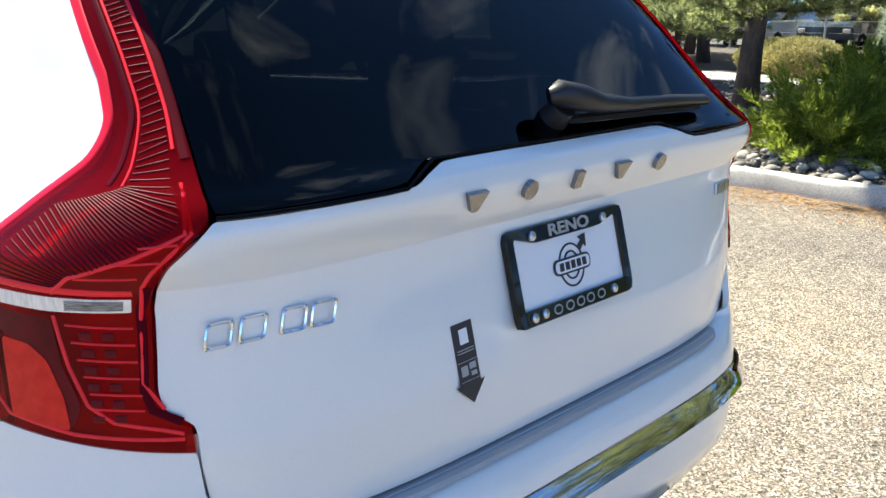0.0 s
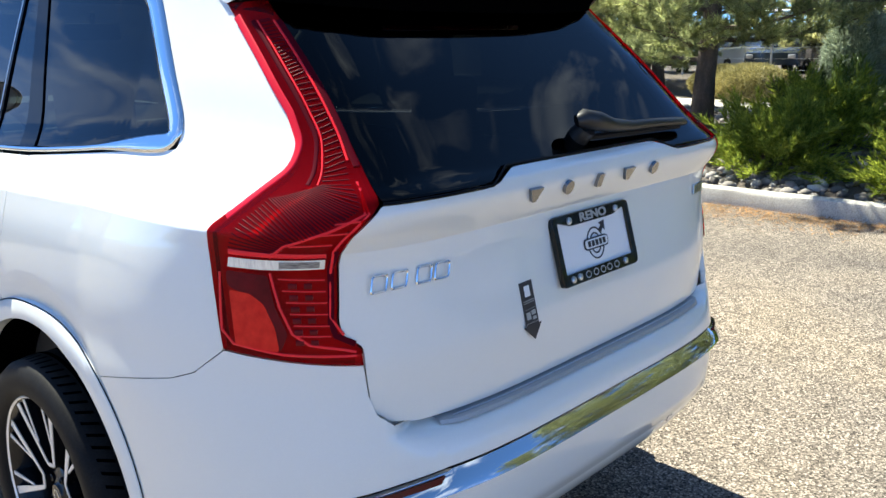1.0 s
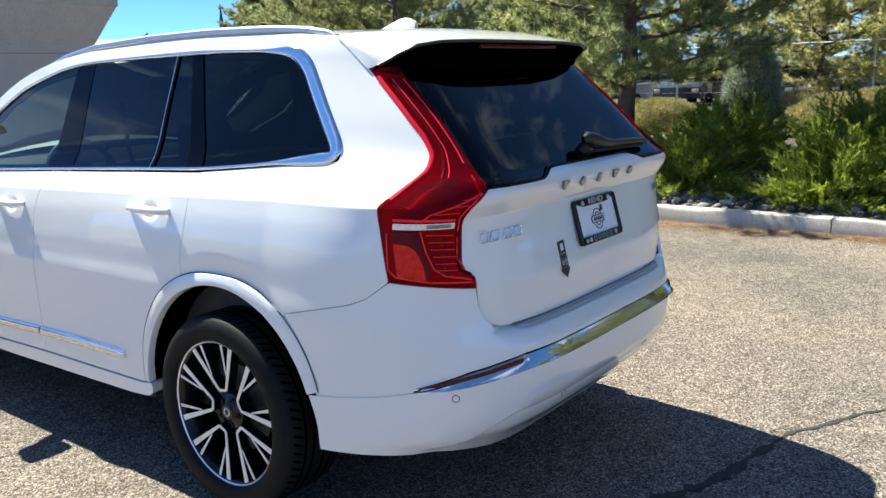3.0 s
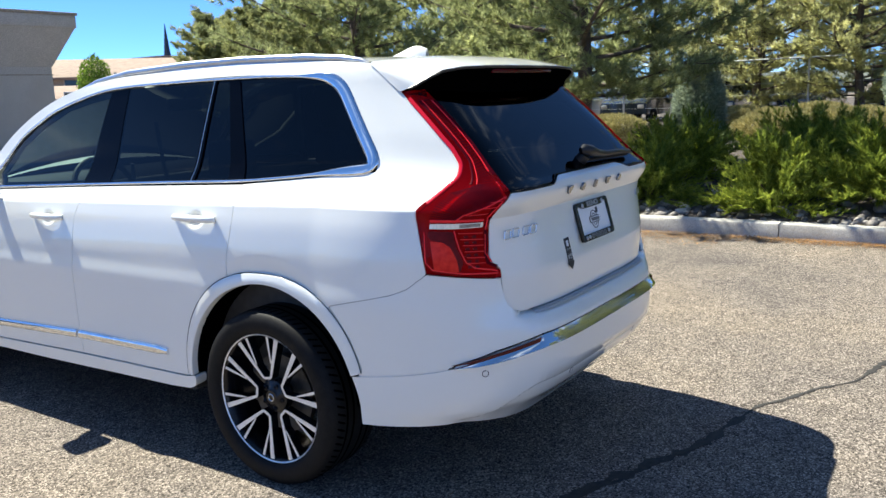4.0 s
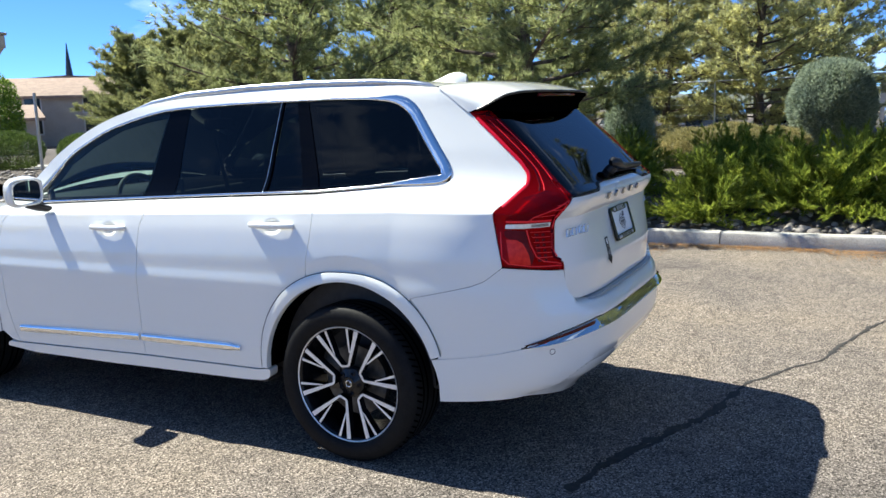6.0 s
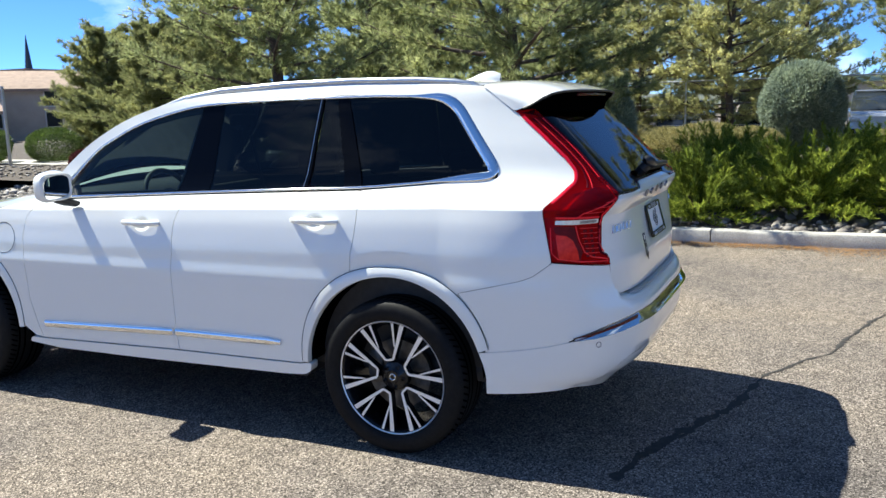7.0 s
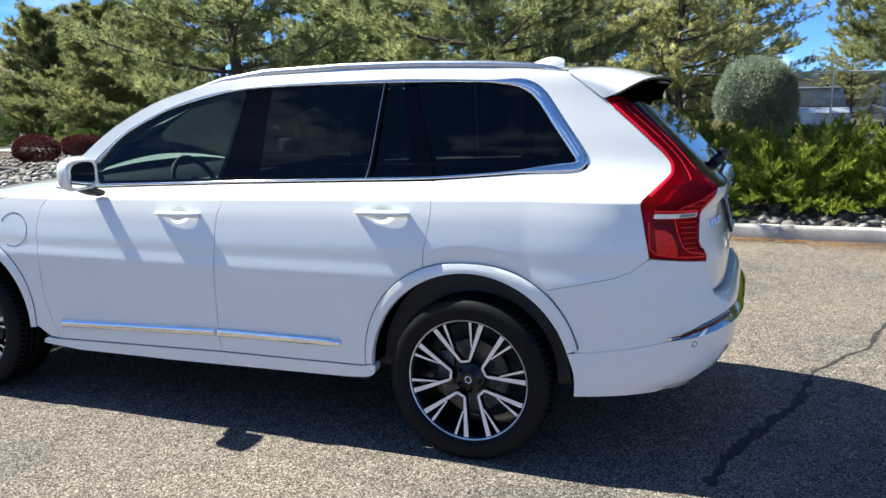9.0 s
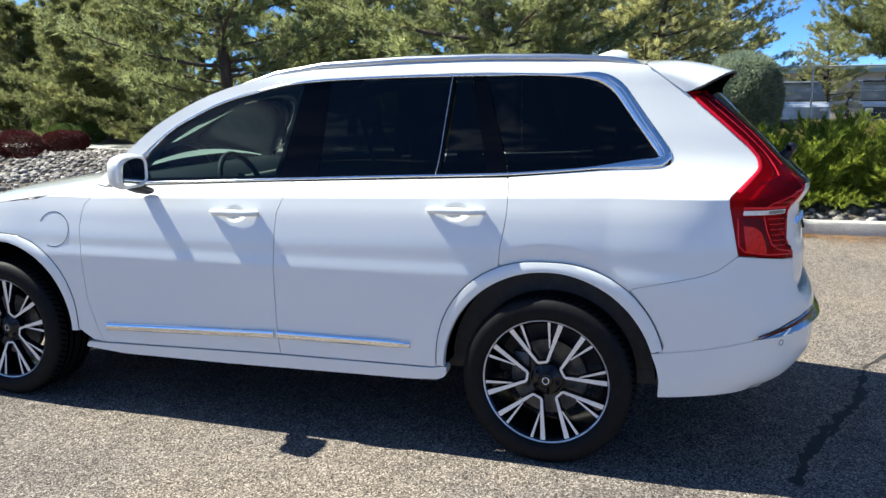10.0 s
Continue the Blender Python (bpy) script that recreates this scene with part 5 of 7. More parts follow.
    part("hub", bm, ALLOY_BLACK, w, "gloss black wheel centre", 40)
    bm = ring_bm(bmesh.new(), pose(-0.0175, 0, 0, 90, 0, 90), 0.015, 0.015, 0.004, 0.002, 28)
    part("hub_emblem", bm, CHROME, w, "small silver ring on the centre cap", 40)
    for k in range(5):
        a = radians(61.8 + 36 + 72 * k)
        nut = lathe_bm([(-0.045, 0.010), (-0.026, 0.010), (-0.024, 0.007), (-0.030, 0.006)], sides=12)
        bmesh.ops.transform(nut, matrix=Matrix.Translation((0, 0.054 * math.sin(a), 0.054 * math.cos(a))), verts=nut.verts)
        part("wheel_bolt", nut, ALLOY_BLACK, w, "", 40)
    bm = lathe_bm([(-0.095, 0.06), (-0.090, 0.08), (-0.090, 0.172), (-0.118, 0.172), (-0.118, 0.06)], sides=56)
    part("brake_disc", bm, STEEL, w, "worn steel brake disc", 40)
    bm = box_bm(-0.13, -0.075, -0.165, -0.085, -0.06, 0.11, 0.012, 2)
    part("brake_caliper", bm, STEEL, w, "", 40)
    return w


def place_wheel(w, y, left):
    w.matrix_basis = Matrix.Translation((-0.952 if left else 0.953, y, 0.3725)) @ (pose(0, 0, 0, 0, 0, 180) if left else Matrix()) @ Matrix.Scale(0.972, 4)


wheel = build_wheel()
place_wheel(wheel, 0.0, True)
for y, left, spin in ((2.984, True, -40), (0.0, False, 10), (2.984, False, 25)):
    w2 = copy_thing(wheel, Matrix())
    place_wheel(w2, y, left)
    w2.matrix_basis = w2.matrix_basis @ Matrix.Rotation(radians(spin), 4, "X")

# ---- cabin ----
bm = box_bm(-0.80, 0.80, -0.70, 3.4, 0.345, 0.44, 0.03)
box_bm(-0.915, 0.915, 0.50, 2.46, 0.31, 0.36, 0.01, 1, bm)
part("floor_pan", bm, TRIM_DARK, car)
for sgn in (-1, 1):
    bm = box_bm(sgn * 0.76, sgn * 0.80, -0.5, 2.3, 0.42, 1.165, 0.01)
    part("door_lining", bm, TRIM_DARK, car)
rows = []
for y, z in ((1.86, 0.70), (1.90, 1.02), (1.94, 1.12), (2.02, 1.175), (2.12, 1.20), (2.31, 1.205), (2.36, 1.0)):
    rows.append([Vector((x, y + 0.03 * (x / 0.8) ** 2, z - 0.012 * (x / 0.8) ** 4)) for x in [-0.80 + 0.1 * i for i in range(17)]])
loft("dashboard", rows, TRIM_DARK, car, "dark dashboard top", 60)
bm = bmesh.new()
tube_bm([(x, 1.945 + 0.03 * (x / 0.8) ** 2, 1.13) for x in [-0.78 + 0.13 * i for i in range(13)]], [0.022] * 13, 8, bm)
part("dashboard_edge", bm, TRIM_CREAM, car, "pale trim along the dashboard", 60)
bm = bmesh.new()
sw = Matrix.Translation((-0.38, 1.80, 1.12)) @ pose(0, 0, 0, 68, 0, 0)
tube_bm([sw @ Vector((0.185 * math.cos(a * math.tau / 32), 0.185 * math.sin(a * math.tau / 32), 0)) for a in range(33)], [0.016] * 33, 8, bm, False)
for a in (0, 180, 270):
    tube_bm([sw @ Vector((0.05 * math.cos(radians(a)), 0.05 * math.sin(radians(a)), -0.01)), sw @ Vector((0.18 * math.cos(radians(a)), 0.18 * math.sin(radians(a)), 0))], [0.022, 0.014], 6, bm)
tube_bm([sw @ Vector((0, 0, 0.01)), sw @ Vector((0, 0, -0.18))], [0.07, 0.05], 14, bm)
part("steering_wheel", bm, TRIM_DARK, car, "black leather steering wheel", 50)


def seat(x, y, mat, z=0.42, tall=1.0):
    s = new("seat")
    s.parent = car
    s.matrix_basis = Matrix.Translation((x, y, z))
    part("seat_cushion", box_bm(-0.25, 0.25, -0.05, 0.48, 0.12, 0.28, 0.05, 3), mat, s, "", 60)
    bm = box_bm(-0.24, 0.24, -0.09, 0.05, 0.20, 0.82 * tall, 0.05, 3)
    bmesh.ops.transform(bm, matrix=Matrix.Translation((0, 0, 0.2)) @ pose(0, 0, 0, 18, 0, 0) @ Matrix.Translation((0, 0, -0.2)), verts=bm.verts)
    part("seat_back", bm, mat, s, "", 60)
    bm = box_bm(-0.13, 0.13, -0.30, -0.20, 0.80 * tall, 0.98 * tall, 0.035, 3)
    part("headrest", bm, mat, s, "", 60)


for x in (-0.38, 0.38):
    seat(x, 0.98, TRIM_DARK)
    seat(x * 1.05, 0.08, TRIM_DARK)
    seat(x * 0.8, -0.52, TRIM_DARK, 0.50, 0.85)
bm = bmesh.new()
tube_bm([(0.0, 1.50, 1.66), (0.0, 1.52, 1.60)], [0.01, 0.012], 8, bm)
box_bm(-0.12, 0.12, 1.50, 1.53, 1.545, 1.615, 0.012, 2, bm)
part("inside_mirror", bm, TRIM_DARK, car, "dark inside mirror", 50)
bm = bmesh.new()
box_bm(-0.60, 0.60, -0.30, 1.40, 1.690, 1.700, 0.003, 1, bm)
part("headlining", bm, TRIM_DARK, car)
bm = bmesh.new()
tube_bm([(-0.62, 0.98, 1.50), (-0.66, 0.90, 1.3), (-0.66, 0.80, 0.95)], [0.010, 0.010, 0.010], 6, bm)
part("seat_belt", bm, TRIM_CREAM, car, "pale seat belt")
bm = box_bm(-0.50, -0.49, 1.36, 1.385, 1.20, 1.285, 0.002, 1)
part("price_tag", bm, PLATE_WHITE, car, "small white paper tag behind the door window")

# ---- ground ----
def asphalt_material():
    m, n, l, b = principled("sunlit_asphalt", (0.2, 0.19, 0.17), 0.92, spec=0.08)
    tc = n.new("ShaderNodeTexCoord")
    vor = n.new("ShaderNodeTexVoronoi")
    vor.inputs["Scale"].default_value = 150.0
    l.new(tc.outputs["Object"], vor.inputs["Vector"])
    sep = n.new("ShaderNodeSeparateColor")
    l.new(vor.outputs["Color"], sep.inputs["Color"])
    stones = ramp_node(n, l, sep.outputs["Red"], [(0.0, (0.036, 0.032, 0.028)), (0.3, (0.112, 0.095, 0.082)), (0.75, (0.225, 0.191, 0.162)), (1.0, (0.44, 0.38, 0.325))])
    big = noise_node(n, l, 0.55, 5.0, 0.62)
    worn = ramp_node(n, l, big.outputs["Fac"], [(0.34, (0.66, 0.68, 0.72)), (0.5, (0.98, 0.98, 0.98)), (0.68, (1.16, 1.13, 1.06))])
    mid = noise_node(n, l, 9.0, 4.0, 0.65)
    spots = ramp_node(n, l, mid.outputs["Fac"], [(0.3, (0.8, 0.8, 0.8)), (0.65, (1.12, 1.12, 1.12))])
    m1, m2 = n.new("ShaderNodeMix"), n.new("ShaderNodeMix")
    for mm in (m1, m2):
        mm.data_type, mm.blend_type = "RGBA", "MULTIPLY"
        mm.inputs[0].default_value = 1.0
    l.new(stones.outputs["Color"], m1.inputs[6])
    l.new(worn.outputs["Color"], m1.inputs[7])
    l.new(m1.outputs[2], m2.inputs[6])
    l.new(spots.outputs["Color"], m2.inputs[7])
    l.new(m2.outputs[2], b.inputs["Base Color"])
    bump_node(n, l, vor.outputs["Distance"], b, 0.7, 0.006)
    return m


ASPHALT = asphalt_material()
CONCRETE = mottled("kerb_concrete", [(0.25, (0.31, 0.288, 0.255)), (0.6, (0.47, 0.445, 0.40)), (0.8, (0.56, 0.535, 0.485))], 3.0, 0.85, 0.25, 0.004, fine=90)
SOIL = mottled("dark_mulch", [(0.3, (0.05, 0.04, 0.032)), (0.7, (0.13, 0.105, 0.085))], 6.0, 0.95, 0.8, 0.03, fine=45)
TAR = mottled("tar_seal", [(0.3, (0.012, 0.011, 0.010)), (0.7, (0.040, 0.036, 0.032))], 30, 0.8, 0.4, 0.004)
LITTER = leafy("dry_needles", (0.16, 0.075, 0.03), (0.48, 0.28, 0.12), 0.9, 0.1)


def rock_material():
    m, n, l, b = principled("river_rock", (0.3, 0.28, 0.26), 0.75)
    info = n.new("ShaderNodeObjectInfo")
    geo = n.new("ShaderNodeNewGeometry")
    add = n.new("ShaderNodeMath")
    add.operation = "ADD"
    frac = n.new("ShaderNodeMath")
    frac.operation = "FRACT"
    l.new(info.outputs["Random"], add.inputs[0])
    l.new(geo.outputs["Random Per Island"], add.inputs[1])
    l.new(add.outputs[0], frac.inputs[0])
    r = ramp_node(n, l, frac.outputs[0], [(0.0, (0.09, 0.08, 0.072)), (0.45, (0.20, 0.178, 0.16)), (0.8, (0.34, 0.31, 0.285)), (1.0, (0.54, 0.51, 0.48))])
    tx = noise_node(n, l, 14.0, 5.0, 0.6)
    r2 = ramp_node(n, l, tx.outputs["Fac"], [(0.3, (0.7, 0.7, 0.7)), (0.7, (1.15, 1.13, 1.1))])
    mx = n.new("ShaderNodeMix")
    mx.data_type, mx.blend_type = "RGBA", "MULTIPLY"
    mx.inputs[0].default_value = 1.0
    l.new(r.outputs["Color"], mx.inputs[6])
    l.new(r2.outputs["Color"], mx.inputs[7])
    l.new(mx.outputs[2], b.inputs["Base Color"])
    bump_node(n, l, tx.outputs["Fac"], b, 0.4, 0.01)
    return m


ROCK = rock_material()
KERB = [(5.60, -60.0), (5.60, -8.0), (5.60, 1.0), (5.62, 4.6), (5.52, 6.0), (5.15, 6.95), (4.4, 7.4), (3.1, 7.35), (1.6, 7.5), (0.7, 8.2), (0.4, 9.4), (0.4, 12.2)]


def smooth_line(pts, step):
    out = []
    for i in range(len(pts) - 1):
        p0, p1, p2, p3 = (Vector(pts[max(0, min(len(pts) - 1, k))]) for k in (i - 1, i, i + 1, i + 2))
        n = max(1, int((p2 - p1).length / step))
        t0, t1 = (p2 - p0) * 0.5, (p3 - p1) * 0.5
        lim = (p2 - p1).length
        t0, t1 = t0.normalized() * min(t0.length, lim), t1.normalized() * min(t1.length, lim)
        for s in range(n):
            t = s / n
            out.append(p1 * (2 * t**3 - 3 * t * t + 1) + t0 * (t**3 - 2 * t * t + t) + p2 * (3 * t * t - 2 * t**3) + t1 * (t**3 - t * t))
    out.append(Vector(pts[-1]))
    return out


KLINE = smooth_line(KERB, 0.25)
KARR = np.array([tuple(p) for p in KLINE])


def kerb_gap(x, y):
    return float(np.min(np.hypot(KARR[:, 0] - x, KARR[:, 1] - y)))


def bed_z(x, y):
    d = kerb_gap(x, y)
    far = sstep(11.0, 13.0, x)
    return 0.10 + 0.24 * sstep(0.1, 2.6, d) * (1 - 0.35 * far) + 0.02 * noise.noise((x * 0.8, y * 0.8, 0))


bm = bmesh.new()
bmesh.ops.create_grid(bm, x_segments=40, y_segments=40, size=300)
ground = link_mesh("ground", bm, ASPHALT, None, "", 30)
tagged(ground, "pale worn asphalt of a car park in full sun", "ground", kind="structure")

# planting bed behind the kerb
bm = bmesh.new()
ring = [bm.verts.new((p.x + 0.02, p.y, 0)) for p in KLINE[1:-1] if p.y > -40]
ring = [v for i, v in enumerate(ring) if i % 2 == 0]
tail = [bm.verts.new(p) for p in ((0.42, 12.2, 0), (8.0, 12.4, 0), (8.4, 40, 0), (60, 40, 0), (60, -40, 0))]
bm.faces.new(ring + tail)
bmesh.ops.triangulate(bm, faces=bm.faces[:], ngon_method="EAR_CLIP")
xs_ = [1 + 0.5 * i for i in range(30)] + [17 + 3 * i for i in range(14)]
ys_ = [-39 + 3 * i for i in range(9)] + [-13 + 0.6 * i for i in range(60)]
for v in xs_:
    bmesh.ops.bisect_plane(bm, geom=bm.verts[:] + bm.edges[:] + bm.faces[:], dist=1e-5, plane_co=(v, 0, 0), plane_no=(1, 0, 0))
for v in ys_:
    bmesh.ops.bisect_plane(bm, geom=bm.verts[:] + bm.edges[:] + bm.faces[:], dist=1e-5, plane_co=(0, v, 0), plane_no=(0, 1, 0))
for v in bm.verts:
    v.co.z = bed_z(v.co.x, v.co.y)
bed = link_mesh("planting_bed", bm, SOIL, None, "", 180)
tagged(bed, "mounded planting bed of dark mulch and stones", "planting bed", kind="structure")

# kerb of cast lengths with joints
kerb = tagged(new("kerb"), "pale concrete kerb round the planting bed", "kerb", kind="structure")
cuts = []
line = smooth_line(KERB, 0.15)
piece, acc = [line[0]], 0.0
for p, q in zip(line, line[1:]):
    acc += (q - p).length
    piece.append(q)
    if acc > 3.05:
        cuts.append(piece)
        piece, acc = [q], 0.0
cuts.append(piece)
for pts in cuts:
    if len(pts) < 2:
        continue
    bm = bmesh.new()
    rings = []
    pts = [pts[0].lerp(pts[1], 0.04)] + pts[1:-1] + [pts[-1].lerp(pts[-2], 0.04)]
    for i, p in enumerate(pts):
        t = (pts[min(i + 1, len(pts) - 1)] - pts[max(i - 1, 0)]).normalized()
        nrm = Vector((-t.y, t.x))
        wob = 0.006 * noise.noise((p.x * 1.5, p.y * 1.5, 3.0))
        rings.append([bm.verts.new((p.x + nrm.x * o, p.y + nrm.y * o, z)) for o, z in ((0.02, -0.05), (0.012, 0.03), (0.0 + wob, 0.12 + wob), (-0.012 + wob, 0.145 + wob), (-0.035, 0.155 + wob), (-0.14, 0.157 + wob), (-0.165, 0.15), (-0.17, 0.0))])
    for r0, r1 in zip(rings, rings[1:]):
        for k in range(7):
            bm.faces.new((r0[k], r0[k + 1], r1[k + 1], r1[k]))
    bm.faces.new(rings[0][::-1])
    bm.faces.new(rings[-1])
    bmesh.ops.recalc_face_normals(bm, faces=bm.faces)
    part("kerb_stone", bm, CONCRETE, kerb, "", 40)

# footpath behind the first trees
rows = []
for i in range(60):
    y = 3.0 + 0.7 * i
    x0 = 12.6 + 0.04 * (y - 3)
    rows.append([Vector((x0, y, bed_z(x0, y) + 0.03)), Vector((x0 + 0.9, y, bed_z(x0 + 0.9, y) + 0.035)), Vector((x0 + 1.8, y, bed_z(x0 + 1.8, y) + 0.03))])
path_ob = loft("footpath", rows, CONCRETE, None, "", 60)
tagged(path_ob, "pale concrete footpath through the planting", "footpath", kind="structure")

# cracks in the asphalt, filled with tar and dust
def crack(name, pts, w0, seed, z=0.0032):
    rnd = random.Random(seed)
    line = smooth_line(pts, 0.035)
    bm = bmesh.new()
    prev, off = None, 0.0
    for i, p in enumerate(line):
        t = (line[min(i + 1, len(line) - 1)] - line[max(i - 1, 0)]).normalized()
        nrm = Vector((-t.y, t.x))
        off = off * 0.8 + rnd.gauss(0, 0.006)
        w = w0 * (0.25 + rnd.random() * 1.5) * (0.5 + noise.noise((p.x * 2, p.y * 2, seed)) ** 2 * 2 + 0.3)
        c = p + nrm * off
        a, b = bm.verts.new((c.x + nrm.x * w, c.y + nrm.y * w, z)), bm.verts.new((c.x - nrm.x * w, c.y - nrm.y * w, z))
        if prev:
            bm.faces.new((prev[0], prev[1], b, a))
        prev = (a, b)
    bmesh.ops.recalc_face_normals(bm, faces=bm.faces)
    if bm.faces[:][0].normal.z < 0:
        bmesh.ops.reverse_faces(bm, faces=bm.faces[:])
    ob = link_mesh(name, bm, TAR)
    tagged(ob, "dark ragged crack across the asphalt", "crack", kind="structure")


crack("pavement_crack", [(-0.80, -1.06), (-0.58, -1.10), (-0.22, -1.22), (0.34, -1.43), (0.78, -1.52), (1.15, -1.69), (1.45, -1.85), (1.85, -1.98), (2.6, -2.22), (3.6, -2.7), (5.2, -3.3)], 0.011, 3)
crack("pavement_crack", [(-0.86, -1.05), (-0.58, -1.10), (-0.22, -1.22), (0.34, -1.43), (0.70, -1.50)], 0.026, 8, 0.0018)

# drifted dry needles along the kerb
rnd = np.random.default_rng(5)
k = 15000
yy = rnd.uniform(-9, 4.5, k)
dx = np.abs(rnd.normal(0, 0.20, k)) * (0.6 + 0.8 * (np.sin(yy * 1.7) > -0.2))
cx, cy = 5.57 - dx, yy
an = rnd.uniform(0, math.tau, k)
ln = rnd.uniform(0.025, 0.07, k)
wd = rnd.uniform(0.002, 0.006, k)
d = np.stack([np.cos(an), np.sin(an)], 1)
nn = np.stack([-d[:, 1], d[:, 0]], 1)
c = np.stack([cx, cy], 1)
zz = rnd.uniform(0.004, 0.02, k)
v = np.zeros((k, 3, 3))
v[:, 0, :2], v[:, 1, :2], v[:, 2, :2] = c - nn * wd[:, None], c + nn * wd[:, None], c + d * ln[:, None]
v[:, :, 2] = zz[:, None]
v[:, 2, 2] += rnd.uniform(0, 0.012, k)
litter = new("needle_litter", raw_mesh("needle_litter", v, np.arange(k * 3).reshape(-1, 3), LITTER))
tagged(litter, "dry orange pine needles drifted against the kerb", "leaf litter", kind="stuff")

# stones in the bed
def rock_mesh(seed):
    rnd = random.Random(seed)
    bm = bmesh.new()
    bmesh.ops.create_icosphere(bm, subdivisions=2 if seed < 3 else 1, radius=1)
    s = (1.0, rnd.uniform(0.7, 0.95), rnd.uniform(0.45, 0.7))
    for q in bm.verts:
        f = 1 + 0.28 * noise.noise(q.co * 1.1 + Vector((seed * 7, 0, 0)))
        q.co = Vector([a * b * f for a, b in zip(q.co, s)])
    me = bpy.data.meshes.new("stone")
    bm.to_mesh(me)
    bm.free()
    me.shade_smooth()
    me.materials.append(ROCK)
    return me


rocks = [rock_mesh(i) for i in range(6)]
rr = random.Random(21)


def in_bed(x, y):
    if y < 6.2:
        return x > 5.80
    if y > 12.1 and x < 8.4:
        return False
    return kerb_gap(x, y) > 0.2 and (y > 7.7 or x > 5.8)


count = 0
while count < 280:
    zone = rr.random()
    x, y = (rr.uniform(5.82, 6.5), rr.uniform(-5.5, 2.4)) if zone < 0.72 else (rr.uniform(5.85, 7.6), rr.uniform(0.8, 4.0))
    s = rr.choice((0.03, 0.04, 0.045, 0.055, 0.065, 0.085))
    ob = new("stone", rocks[rr.randrange(6)])
    ob.parent = bed
    ob.matrix_basis = Matrix.LocRotScale((x, y, bed_z(x, y) + 0.25 * s), Euler((rr.uniform(-0.3, 0.3), rr.uniform(-0.3, 0.3), rr.uniform(0, 6.3))), (s, s, s))
    count += 1
base_v, base_f = [], []
for me in rocks[3:]:
    vv = np.zeros(len(me.vertices) * 3, np.float32)
    me.vertices.foreach_get("co", vv)
    base_v.append(vv.reshape(-1, 3))
    base_f.append(np.array([tuple(p.vertices) for p in me.polygons]))
allv, allf, start = [], [], 0
tries = 0
while tries < 8000:
    tries += 1
    z = rr.random()
    if z < 0.62:
        x, y = rr.uniform(0.8, 12.2), rr.uniform(7.4, 13.8)
    elif z < 0.85:
        x, y = rr.uniform(5.8, 9.0), rr.uniform(-9, 7)
    else:
        x, y = rr.uniform(7, 12.4), rr.uniform(1, 20)
    if not in_bed(x, y):
        continue
    i = rr.randrange(3)
    s = rr.choice((0.03, 0.04, 0.05, 0.065, 0.085))
    mm = np.array(Euler((rr.uniform(-0.4, 0.4), rr.uniform(-0.4, 0.4), rr.uniform(0, 6.3))).to_matrix()) * s
    allv.append(base_v[i] @ mm.T + np.array([x, y, bed_z(x, y) + 0.22 * s]))
    allf.append(base_f[i] + start)
    start += len(base_v[i])
far_stones = new("loose_stones", raw_mesh("loose_stones", np.concatenate(allv), np.concatenate(allf), ROCK))
tagged(far_stones, "grey and tan river stones covering the bed", "stones", kind="stuff")

# ---- plants ----
PINE = leafy("pine_needles", (0.20, 0.24, 0.105), (0.50, 0.53, 0.25), 0.6, 0.68)
# golden needles raised in brightness: sunlight on the far crowns put into the colour
PINE_GOLD_LIT = leafy("golden_lit_pine_needles", (0.36, 0.37, 0.17), (0.74, 0.73, 0.36), 0.6, 0.72)
PINE_DARK = leafy("dark_pine_needles", (0.18, 0.205, 0.085), (0.46, 0.47, 0.205), 0.6, 0.6)
BARK = mottled("pine_bark", [(0.3, (0.05, 0.038, 0.030)), (0.55, (0.12, 0.088, 0.066)), (0.75, (0.20, 0.15, 0.115))], 7, 0.95, 0.9, 0.02, stretch=(1, 1, 0.3), fine=60)
JUNIPER = leafy("juniper_green", (0.13, 0.195, 0.03), (0.52, 0.58, 0.10), 0.55, 0.6)
BLUE = leafy("blue_juniper", (0.17, 0.22, 0.16), (0.48, 0.56, 0.44), 0.65, 0.45)
TAN = leafy("tan_shrub", (0.22, 0.20, 0.08), (0.52, 0.46, 0.21), 0.7, 0.4)
BARBERRY = leafy("barberry_red", (0.045, 0.010, 0.012), (0.20, 0.045, 0.045), 0.6, 0.25)
HEDGE = leafy("hedge_green", (0.05, 0.085, 0.02), (0.18, 0.26, 0.06), 0.6, 0.3)
POPLAR = leafy("poplar_leaf", (0.08, 0.15, 0.02), (0.28, 0.40, 0.06), 0.55, 0.45)


def blades(origin, ahead, length, width, rng):
    """Thin pointed leaves: three corners each."""
    k = len(origin)
    side = np.cross(ahead, rng.normal(size=(k, 3)))
    side /= np.linalg.norm(side, axis=1, keepdims=True) + 1e-9
    v = np.zeros((k, 3, 3))
    v[:, 0], v[:, 1] = origin - side * width[:, None], origin + side * width[:, None]
    v[:, 2] = origin + ahead * length[:, None]
    return v


def unit(a):
    return a / (np.linalg.norm(a, axis=-1, keepdims=True) + 1e-9)


